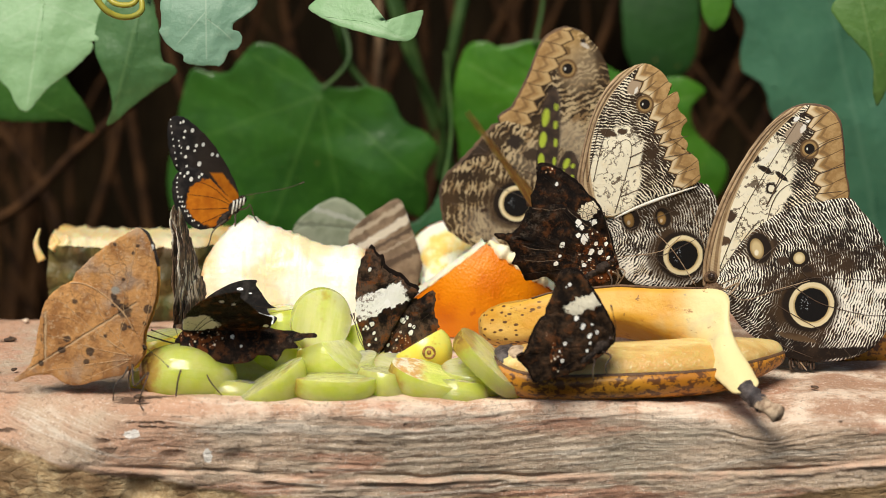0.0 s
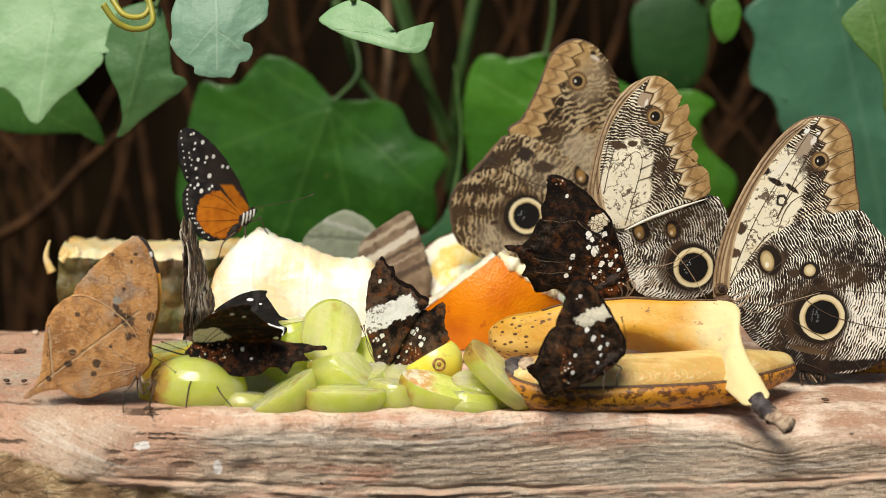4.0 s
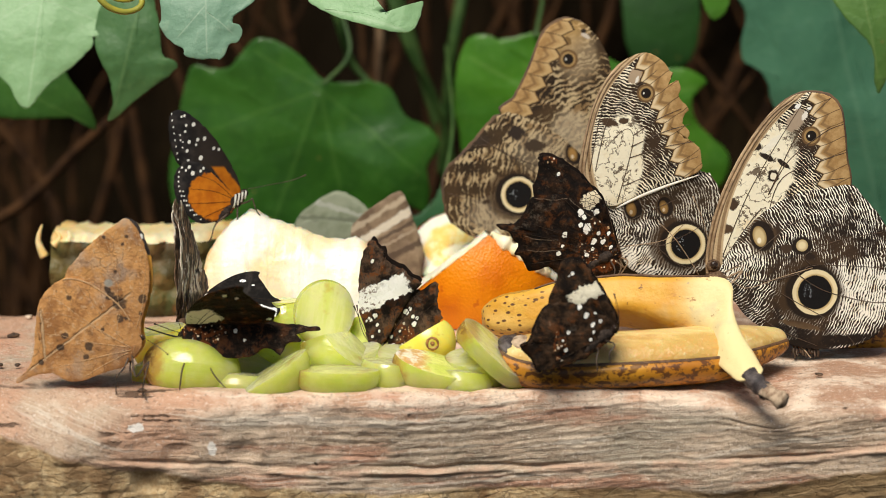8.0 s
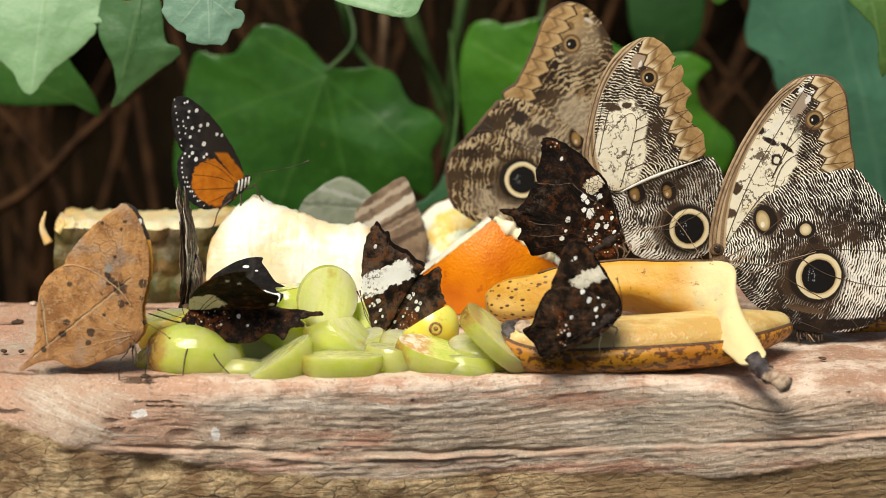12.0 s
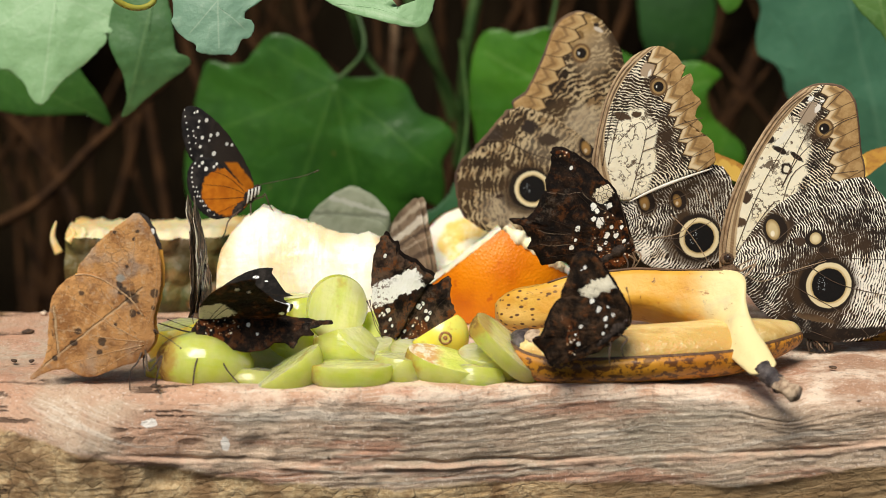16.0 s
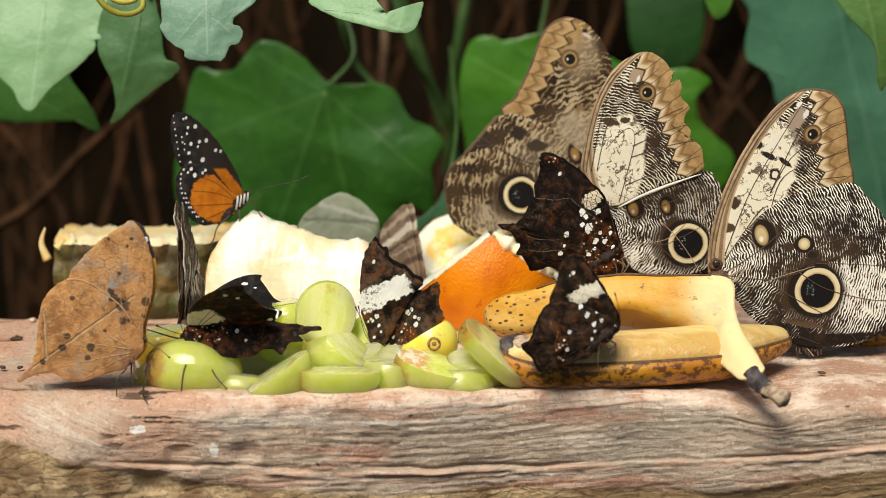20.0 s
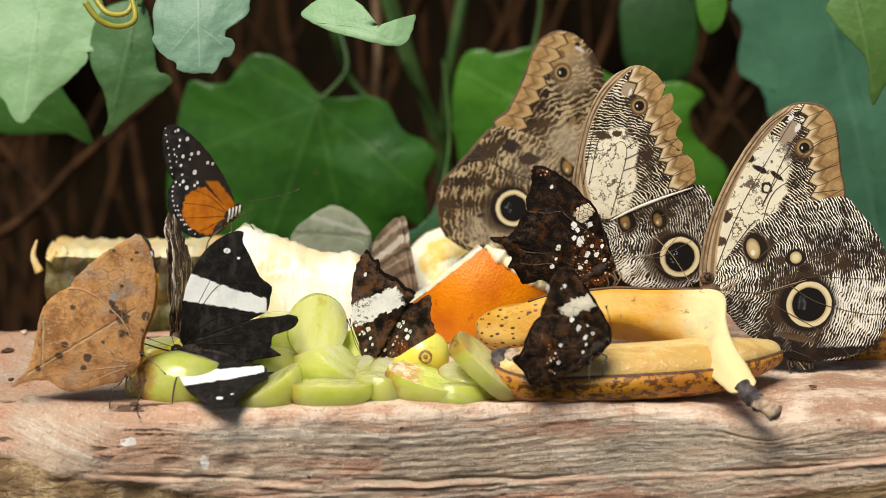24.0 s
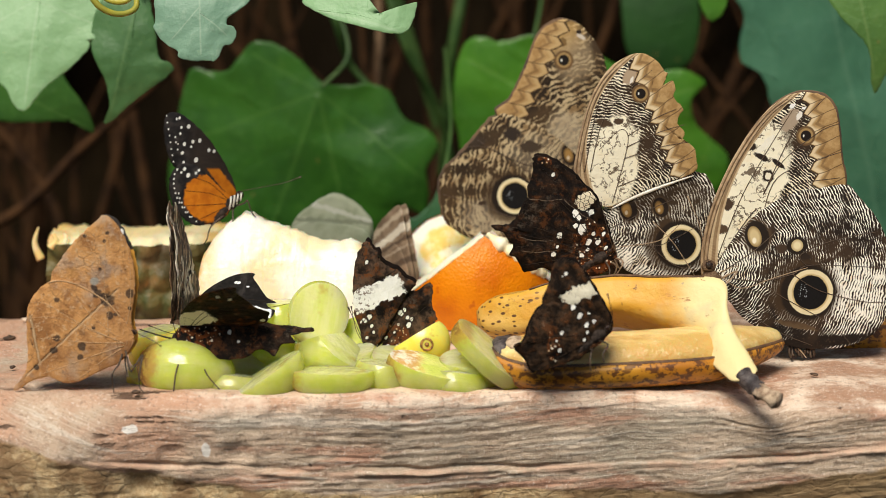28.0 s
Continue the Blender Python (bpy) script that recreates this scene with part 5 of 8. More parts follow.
# ---------------- owl butterflies ----------------
def round_off(points):
    """Centre and radius of the circle nearest to points."""
    a = np.array([(2 * x, 2 * y, 1.0) for x, y in points])
    b = np.array([x * x + y * y for x, y in points])
    cx, cy, q = np.linalg.lstsq(a, b, rcond=None)[0]
    return float(cx), float(cy), float(math.sqrt(q + cx * cx + cy * cy))


def owl_paint(name, sheet, root, eyes, margin=None, cream=None, tones=(), hind=False, marks=(), warm=False, costa=None, rows=0.90, fan=9.0, dusk=0.0, washes=()):
    """Wavy cross-lines round the wing's root; eyes: (u, v, radius, kind); margin: (u, v, du, dv, period, depth) a line whose far side is the scalloped
    tan border; cream: the plain pale field; tones: (u, v, ru, rv, lean, amount) where the dark lines thicken (+) or thin out (-);
    washes: (u, v, ru, rv, lean, colour, share); costa: points of the leading edge."""
    p = Paint(name, sheet.k)
    u, v = sheet.u(p)
    fine, wide, big = p.noise(430, 3, 0.6), p.noise(150, 3, 0.55), p.noise(60, 3, 0.6)
    grit, blotch = p.noise(1500, 4, 0.7), p.noise(210, 4, 0.62)
    du, dv = u - root[0], v - root[1]
    r, ray = (du * du + dv * dv).sqrt(), dv.turn(du)
    # lines bend at each vein
    phase = r * rows + (ray * fan).sin().abs() * 2.4 + (fine - 0.5) * 12.0 + (wide - 0.5) * 22.0
    line = phase.sin() + (p.noise(850, 3) - 0.5) * 2.2
    weight = (big - 0.5) * 2.6 + (blotch - 0.5) * 3.4 + dusk
    for tu, tv, ru, rv, lean, amount in tones:
        weight = weight + (p.disc(u, v, tu, tv, ru, rv, lean) + (blotch - 0.5) * 0.8).step(1.25, 0.55) * amount
    dark = (line + weight).step(-0.30, 0.45)
    if warm:
        pale = p.mix((0.56, 0.43, 0.25), (0.27, 0.17, 0.08), blotch.step(0.42, 0.62))
        deep = p.mix((0.028, 0.018, 0.011), (0.075, 0.045, 0.022), big.step(0.38, 0.62))
    else:
        pale = p.mix((0.97, 0.92, 0.81) if hind else (0.96, 0.87, 0.68), (0.60, 0.44, 0.26), blotch.step(0.52, 0.68) * 0.7)
        deep = p.mix((0.018, 0.012, 0.009), (0.055, 0.032, 0.018), big.step(0.46, 0.64))
    c = p.mix(pale, deep, dark)
    c = p.mix(c, (0.10, 0.06, 0.035), grit.step(0.58, 0.64) * 0.35)
    for wu, wv, ru, rv, lean, tone, share in washes:
        c = p.mix(c, tone, (p.disc(u, v, wu, wv, ru, rv, lean) + (blotch - 0.5) * 0.7).step(1.15, 0.55) * share)
    if cream:
        light = (p.disc(u, v, *cream[:4], cream[4]) + (blotch - 0.5) * 0.55 + (wide - 0.5) * 0.5).step(1.06, 0.90)
        curl = (p.noise(230, 4, 0.55) - 0.5).abs().step(0.026, 0.010) * p.noise(110, 3).step(0.44, 0.52)
        cc = p.mix((0.96, 0.88, 0.68), (0.86, 0.70, 0.44), wide.step(0.52, 0.70) * 0.6)
        cc = p.mix(cc, (0.10, 0.06, 0.035), curl * 0.9)
        cc = p.mix(cc, (0.10, 0.06, 0.035), p.noise(260, 6, 0.70).step(0.575, 0.61) * 0.9)
        c = p.mix(c, cc, light)
    for mu, mv, ru, rv, lean, tone in marks:
        c = p.mix(c, tone, (p.disc(u, v, mu, mv, ru, rv, lean) + (p.noise(600, 4, 0.65) - 0.5) * 1.3).step(1.05, 0.75))
    if margin:
        mu, mv, nu, nv, period, deepness = margin
        l = math.hypot(nu, nv)
        nu, nv = nu / l, nv / l
        off, along = (u - mu) * nu + (v - mv) * nv, (v - mv) * nu - (u - mu) * nv
        cell = ((along + off * 0.25 + (wide - 0.5) * 10.0) * (1.0 / period) + 40.0).frac()
        point = (cell - 0.5).abs() * 2.0
        band = off + (1.0 - point) * deepness + (fine - 0.5) * 4.0
        tan = p.mix((0.52, 0.33, 0.145), (0.38, 0.22, 0.085), p.noise(280, 4, 0.65).step(0.38, 0.62))
        tan = p.mix(tan, (0.58, 0.40, 0.19) if warm else (0.84, 0.68, 0.44), band.step(2.0, 5.0) * band.step(17.0, 8.0) * 0.85)
        tan = p.mix(tan, (0.22, 0.125, 0.055), (band - 22.0).abs().step(5.0, 1.5) * 0.7)
        tan = p.mix(tan, (0.09, 0.05, 0.025), point.step(0.90, 0.97) * 0.75)
        c = p.mix(c, tan, band.step(0.0, 2.0))
        c = p.mix(c, (0.055, 0.032, 0.018), (band - 0.5).abs().step(2.6, 1.0) * 0.95)
    for eu, ev, er, kind in eyes:
        d = p.disc(u, v, eu, ev, er, er * 1.02) + (p.noise(500, 2) - 0.5) * 0.06
        if kind == "big":
            halo = p.disc(u, v, eu - er * 0.30, ev + er * 0.02, er * 1.62, er * 1.50) + (fine - 0.5) * 0.35 + (blotch - 0.5) * 0.4
            c = p.mix(c, (0.060, 0.034, 0.017), halo.step(1.1, 0.80) * 0.85)
            c = p.mix(c, (0.020, 0.013, 0.009), (p.disc(u, v, eu - er * 0.10, ev, er * 1.22, er * 1.22) + (fine - 0.5) * 0.1).step(1.08, 0.95))
            c = p.mix(c, p.mix((0.82, 0.70, 0.44), (0.62, 0.46, 0.22), (d - 0.76).abs().step(0.10, 0.02)), d.step(1.03, 0.98))
            c = p.mix(c, (0.008, 0.007, 0.007), d.step(0.78, 0.73))
            specks = p.cells(1500).step(0.30, 0.14) * p.disc(u, v, eu - er * 0.30, ev - er * 0.05, er * 0.26, er * 0.46).step(1.0, 0.6)
            c = p.mix(c, (0.55, 0.60, 0.66), specks)
        elif kind in ("oval", "amber"):
            d = p.disc(u, v, eu, ev, er, er * 1.32, -16) + (fine - 0.5) * 0.12
            c = p.mix(c, (0.10, 0.06, 0.032), (d + (blotch - 0.5) * 0.9).step(1.45, 1.1) * 0.7)
            c = p.mix(c, (0.022, 0.014, 0.010), d.step(1.12, 0.98))
            e = p.disc(u, v, eu - er * 0.20, ev + er * 0.04, er * 0.60, er * 0.95, -16)
            c = p.mix(c, p.mix((0.66, 0.52, 0.28) if kind == "oval" else (0.34, 0.19, 0.06), (0.36, 0.24, 0.10) if kind == "oval" else (0.16, 0.09, 0.03), e.step(0.5, 1.0)), e.step(1.05, 0.92))
            c = p.mix(c, (0.90, 0.82, 0.64), p.disc(u, v, eu - er * 0.22, ev + er * 0.40, er * 0.24, er * 0.34).step(1.0, 0.5) * (1.0 if kind == "oval" else 0.5))
        elif kind == "blob":
            c = p.mix(c, (0.020, 0.013, 0.009), (p.disc(u, v, eu, ev, er * 1.45, er * 1.25) + (fine - 0.5) * 0.4).step(1.05, 0.9))
            c = p.mix(c, p.mix((0.80, 0.68, 0.42), (0.46, 0.33, 0.15), d.step(0.3, 0.9)), d.step(0.85, 0.75))
        else:
            c = p.mix(c, (0.16, 0.09, 0.04), d.step(2.0, 1.75))
            c = p.mix(c, (0.38, 0.24, 0.10), d.step(1.55, 1.35))
            c = p.mix(c, (0.014, 0.010, 0.008), d.step(1.1, 0.95))
            c = p.mix(c, (0.86, 0.83, 0.76), p.disc(u, v, eu - er * 0.45, ev, er * 0.20, er * 0.34).step(1.0, 0.6))
    if costa:
        cu, cv, rad = round_off(costa)
        du2, dv2 = u - cu, v - cv
        inward = rad - (du2 * du2 + dv2 * dv2).sqrt()
        share = inward / ((v - (min(q[1] for q in costa) - 60.0)) * 0.062 + 5.0)
        rib = (share * 11.0 + (wide - 0.5) * 1.5).sin()
        strip = p.mix((0.58, 0.42, 0.25), (0.28, 0.175, 0.09), rib.step(-0.2, 0.6))
        c = p.mix(c, strip, (share + (fine - 0.5) * 0.12).step(1.05, 0.95) * 0.95)
    p.finish(c, 0.75, p.noise(900, 2) + grit * 0.4, 0.00014, specular_ior_level=0.18)
    return p.thin(c, 0.10)


OWL_BACK = simple_paint("owl_wing_upper_side", (0.16, 0.09, 0.045), (0.08, 0.05, 0.035), 120, 0.7)
VEIN = simple_paint("wing_vein", (0.10, 0.058, 0.032), (0.05, 0.03, 0.018), 600, 0.6)
COSTA = simple_paint("wing_leading_edge", (0.42, 0.29, 0.17), (0.24, 0.15, 0.085), 500, 0.6)


def owl_edge(sheet, depth, line, ob, r=0.0006):
    bm = bmesh.new()
    q = [sheet.p(a.x, a.y) for a in spline(line, 6, False)]
    for off in (0.0, 0.0012):
        tube(bm, [(p.x + off, depth(p.x + off, p.z) - 0.0001, p.z) for p in q], lambda t: r * (1 - 0.55 * t), 6)
    part("leading_edge", bm, COSTA, ob, "ribbed brown leading edge")


def owl_right():
    s = Sheet((0.0901, 0.0450, 0.0257), 0.000175, (1300, 480))
    ob = thing("owl_butterfly", Matrix.Translation(s.at), "large owl butterfly, closed cream and brown wings with big yellow-ringed eyespots", "butterfly", "owl butterflies")
    fore = [(1276, 478), (1271, 430), (1283, 360), (1311, 287), (1345, 226), (1380, 181), (1414, 156), (1447, 150), (1479, 157), (1499, 180), (1507, 220), (1513, 268), (1521, 312), (1500, 345), (1430, 380), (1360, 430), (1310, 470)]
    hind = [(1290, 478), (1300, 452), (1325, 408), (1362, 366), (1418, 330), (1475, 318), (1521, 312), (1546, 336), (1570, 362), (1592, 400), (1607, 445), (1612, 500), (1600, 550), (1572, 584), (1530, 602), (1480, 607), (1430, 601), (1382, 577), (1342, 546), (1316, 515), (1300, 495)]
    ink = (0.028, 0.018, 0.013)
    fp = owl_paint("owl_forewing_a", s, (1255, 520), [(1448, 226, 9.0, "small")], (1463, 245, 0.985, -0.15, 25, 13), (1352, 318, 60, 122, 18),
                   [(1432, 255, 30, 80, 10, 0.7), (1330, 430, 40, 40, 0, 0.1)],
                   marks=[(1348, 243, 15, 13, 30, ink), (1372, 264, 17, 6, 25, ink), (1400, 275, 16, 5, 35, ink), (1312, 348, 13, 11, 20, (0.07, 0.042, 0.026)), (1305, 392, 12, 9, 10, (0.10, 0.06, 0.035)),
                          (1384, 297, 12, 11, 0, ink), (1384, 297, 6, 6, 0, (0.90, 0.82, 0.64)), (1378, 242, 22, 7, -45, (0.92, 0.86, 0.72)), (1420, 200, 24, 14, -60, (0.42, 0.32, 0.23)), (1436, 190, 5, 9, 25, (0.84, 0.78, 0.70)),
                          (1412, 176, 9, 4, -35, ink), (1436, 166, 10, 5, -20, ink), (1451, 171, 7, 5, 20, ink), (1424, 174, 7, 4, -30, (0.92, 0.90, 0.86)), (1445, 178, 6, 3, 0, (0.92, 0.90, 0.86))],
                   costa=[(1273, 470), (1273, 430), (1286, 360), (1314, 289), (1348, 228), (1383, 184), (1415, 160)], rows=1.28, dusk=0.3)
    hp = owl_paint("owl_hindwing_a", s, (1285, 455), [(1463, 503, 40, "big"), (1366, 403, 20, "oval"), (1437, 419, 13, "blob")], None, None,
                   [(1350, 545, 90, 60, 30, 0.25), (1440, 585, 90, 30, 10, 0.4), (1545, 505, 60, 60, 0, -1.0), (1470, 350, 90, 30, -10, 0.15), (1530, 400, 70, 40, 0, 0.45), (1405, 450, 60, 40, 0, 0.15), (1330, 450, 45, 50, 0, -0.4), (1500, 592, 110, 10, -6, 1.4), (1440, 585, 60, 16, 12, 0.5)],
                   hind=True, marks=[(1452, 446, 12, 20, -20, ink), (1410, 425, 12, 10, 0, (0.06, 0.036, 0.022)), (1390, 398, 8, 20, 15, (0.045, 0.028, 0.018)), (1415, 505, 14, 42, 10, (0.055, 0.034, 0.020)), (1440, 562, 40, 7, 12, (0.13, 0.08, 0.042))], rows=1.30, fan=8.0, dusk=0.65, washes=())
    f, fd = wing("forewing", s, fore, [fp, OWL_BACK], ob, 0.0012, 0.04, 1.2, seed=1)
    h, hd = wing("hindwing", s, hind, [hp, OWL_BACK], ob, -0.0004, 0.05, 2.0, seed=2)
    wing("forewing", s, [(a + 4, b - 3) for a, b in fore], [OWL_BACK, fp], ob, 0.0030, 0.04, 1.2, seed=3)
    wing("hindwing", s, [(a + 5, b + 2) for a, b in hind], [OWL_BACK, hp], ob, 0.0044, 0.05, 2.0, seed=4)
    owl_edge(s, fd, [(1274, 475), (1273, 430), (1286, 360), (1314, 289), (1348, 228), (1383, 184), (1415, 160)], f)
    veins(s, fd, [[(1300, 450), (1360, 360), (1376, 370), (1430, 315), (1510, 300)], [(1376, 370), (1400, 300), (1480, 265), (1510, 255)], [(1376, 330), (1410, 270), (1470, 220), (1505, 205)], [(1376, 330), (1420, 230), (1450, 190), (1480, 160)], [(1300, 440), (1340, 330), (1400, 220), (1440, 155)]], VEIN, f)
    veins(s, hd, [[(1295, 475), (1370, 483), (1430, 470), (1455, 455), (1520, 455), (1600, 460)], [(1455, 455), (1444, 435), (1500, 410), (1580, 395)], [(1295, 475), (1360, 430), (1420, 380), (1500, 345), (1545, 340)], [(1370, 483), (1420, 515), (1500, 560), (1540, 598)], [(1295, 480), (1330, 520), (1400, 570), (1470, 600)], [(1430, 470), (1480, 500), (1560, 520), (1608, 520)]], VEIN, h, 0.00018)
    body_parts(s, ob, (1282, 452), (1310, 566), 0.0020, 0.0030, BROWN_FUR,
               [[(1300, 480, -0.001), (1330, 462, -0.004), (1290, 500, -0.006), (1298, 490, -0.004)], [(1440, 600, 0.002), (1452, 612, 0.001), (1460, 622, 0.0)]],
               [[(1280, 450, 0), (1262, 380, -0.002), (1240, 330, -0.003)]], PALE_LEG)
    for line in ([(1300, 470, -0.002), (1335, 490, -0.006), (1392, 470, -0.007), (1450, 452, -0.007)], [(1296, 480, -0.002), (1312, 505, -0.007), (1298, 492, -0.009), (1284, 484, -0.010)], [(1302, 465, -0.002), (1330, 452, -0.005), (1312, 476, -0.008), (1290, 490, -0.009)]):
        part("leg", tube(bmesh.new(), spline([tuple(s.p(*p)) for p in line], 5, False), 0.00013, 6), PALE_LEG, ob)
    tip = bmesh.new()
    for i in range(9):
        tube(tip, [s.p(1432 + i * 5, 598, 0.002), s.p(1430 + i * 5.5, 612 + 6 * math.sin(i * 2.1), 0.0015), s.p(1434 + i * 5, 618 + 5 * math.cos(i * 1.7), 0.001)], 0.0004, 5)
    part("wing_fringe", tip, VEIN, ob, "frayed lower wing edge")
    return ob


def owl_middle():
    s = Sheet((0.0579, 0.0660, 0.0238), 0.000180, (1105, 470))
    ob = thing("owl_butterfly", Matrix.Translation(s.at), "owl butterfly with a torn ragged forewing and yellow-ringed eyespot", "butterfly", "owl butterflies")
    fore = [(1062, 330), (1042, 296), (1046, 252), (1054, 210), (1066, 166), (1086, 126), (1106, 101), (1136, 84), (1155, 80), (1172, 86), (1188, 98), (1197, 112), (1203, 115), (1192, 120), (1180, 121), (1176, 127), (1178, 141), (1182, 148),
            (1190, 140), (1207, 129), (1213, 130), (1217, 144), (1213, 153), (1219, 165), (1226, 170), (1232, 180), (1226, 186), (1221, 203), (1232, 215), (1234, 224), (1231, 234), (1245, 240), (1254, 250), (1257, 270), (1258, 284), (1240, 296), (1200, 310), (1150, 330), (1108, 352), (1085, 348)]
    hind = [(1098, 350), (1150, 320), (1220, 296), (1262, 290), (1280, 304), (1292, 326), (1300, 352), (1302, 400), (1290, 440), (1262, 468), (1225, 479), (1180, 478), (1145, 470), (1124, 450), (1110, 420), (1102, 385)]
    ink = (0.028, 0.018, 0.013)
    fp = owl_paint("owl_forewing_b", s, (1060, 400), [(1156, 151, 8.5, "small")], (1188, 205, 0.93, -0.37, 25, 14), (1108, 286, 46, 98, 10),
                   [(1182, 235, 40, 90, -20, 0.35), (1120, 165, 40, 45, 0, 0.1)],
                   marks=[(1092, 203, 17, 8, 10, (0.08, 0.048, 0.028)), (1118, 200, 10, 6, 0, (0.08, 0.048, 0.028)), (1140, 118, 20, 14, -50, (0.46, 0.34, 0.23)), (1140, 127, 3, 7, 20, (0.84, 0.78, 0.70)), (1155, 118, 8, 9, 0, (0.36, 0.22, 0.10)),
                          (1126, 96, 7, 6, -30, ink), (1139, 102, 7, 6, 10, ink), (1106, 103, 9, 4, -45, ink), (1096, 113, 6, 4, -50, (0.92, 0.90, 0.86)), (1119, 103, 5, 3, -50, (0.92, 0.90, 0.86))],
                   costa=[(1044, 296), (1044, 252), (1053, 210), (1066, 166), (1086, 126), (1108, 101), (1138, 82)], rows=1.22, dusk=0.35)
    hp = owl_paint("owl_hindwing_b", s, (1090, 390), [(1234, 420, 35, "big"), (1139, 357, 15, "amber"), (1196, 353, 13, "amber")], None, None,
                   [(1220, 330, 90, 45, 10, 0.9), (1150, 455, 70, 28, 0, -0.4), (1170, 395, 40, 40, 0, 0.4)], hind=True, dusk=0.3,
                   marks=[(1206, 405, 22, 38, 0, (0.055, 0.034, 0.020))], washes=[(1215, 330, 90, 40, 10, (0.11, 0.066, 0.034), 0.35)], rows=1.25)
    h, hd = wing("hindwing", s, hind, [hp, OWL_BACK], ob, 0.0016, 0.05, 3.0, seed=5)
    f, fd = wing("forewing", s, fore, [fp, OWL_BACK], ob, -0.0002, 0.04, 0.8, per=2, seed=6)
    wing("forewing", s, [(a + 2, b + 2) for a, b in fore], [OWL_BACK, fp], ob, 0.0036, 0.04, 1.5, per=2, seed=7)
    wing("hindwing", s, [(a + 4, b + 3) for a, b in hind], [OWL_BACK, hp], ob, 0.0050, 0.05, 3.0, seed=8)
    owl_edge(s, fd, [(1062, 325), (1044, 296), (1048, 252), (1056, 210), (1068, 168), (1087, 130), (1108, 106)], f)
    curl = bmesh.new()
    q = spline([(1108, 353), (1150, 332), (1200, 312), (1252, 294)], 8, False)
    tube(curl, [s.p(a.x, a.y, -0.0012) for a in q], lambda t: 0.00015 + 0.0005 * math.sin(math.pi * t) * (1 - 0.4 * t), 7)
    part("curled_edge", curl, simple_paint("bleached_wing_edge", (0.82, 0.78, 0.70), (0.66, 0.60, 0.50), 400, 0.6), f, "bleached curled lower edge")
    veins(s, fd, [[(1110, 345), (1130, 265), (1135, 225), (1120, 215), (1085, 250)], [(1135, 225), (1180, 195), (1218, 178)], [(1132, 245), (1190, 218), (1235, 205)], [(1130, 265), (1190, 245), (1245, 235)], [(1120, 315), (1180, 290), (1250, 262)], [(1070, 290), (1090, 200), (1130, 150), (1175, 110)], [(1060, 290), (1080, 180), (1110, 130)]], VEIN, f)
    veins(s, hd, [[(1105, 410), (1180, 422), (1215, 412), (1290, 370)], [(1110, 390), (1170, 360), (1240, 330), (1285, 322)], [(1180, 422), (1220, 455), (1260, 466)]], VEIN, h, 0.00016)
    body_parts(s, ob, (1070, 345), (1120, 462), 0.0026, 0.0028, BROWN_FUR,
               [[(1100, 440, -0.001), (1128, 445, -0.005), (1102, 484, -0.006)], [(1108, 450, 0.001), (1118, 458, -0.002), (1106, 486, -0.003)]],
               [[(1072, 345, 0), (1088, 390, -0.004), (1120, 455, -0.006)]], PALE_LEG)
    for line in ([(1180, 375, -0.002), (1215, 410, -0.004), (1255, 470, -0.004)], [(1120, 420, -0.003), (1190, 408, -0.004), (1225, 380, -0.004)]):
        part("stray_hair", tube(bmesh.new(), spline([tuple(s.p(*p)) for p in line], 5, False), 0.00014, 5), PALE_LEG, ob, "long thin pale leg")
    return ob


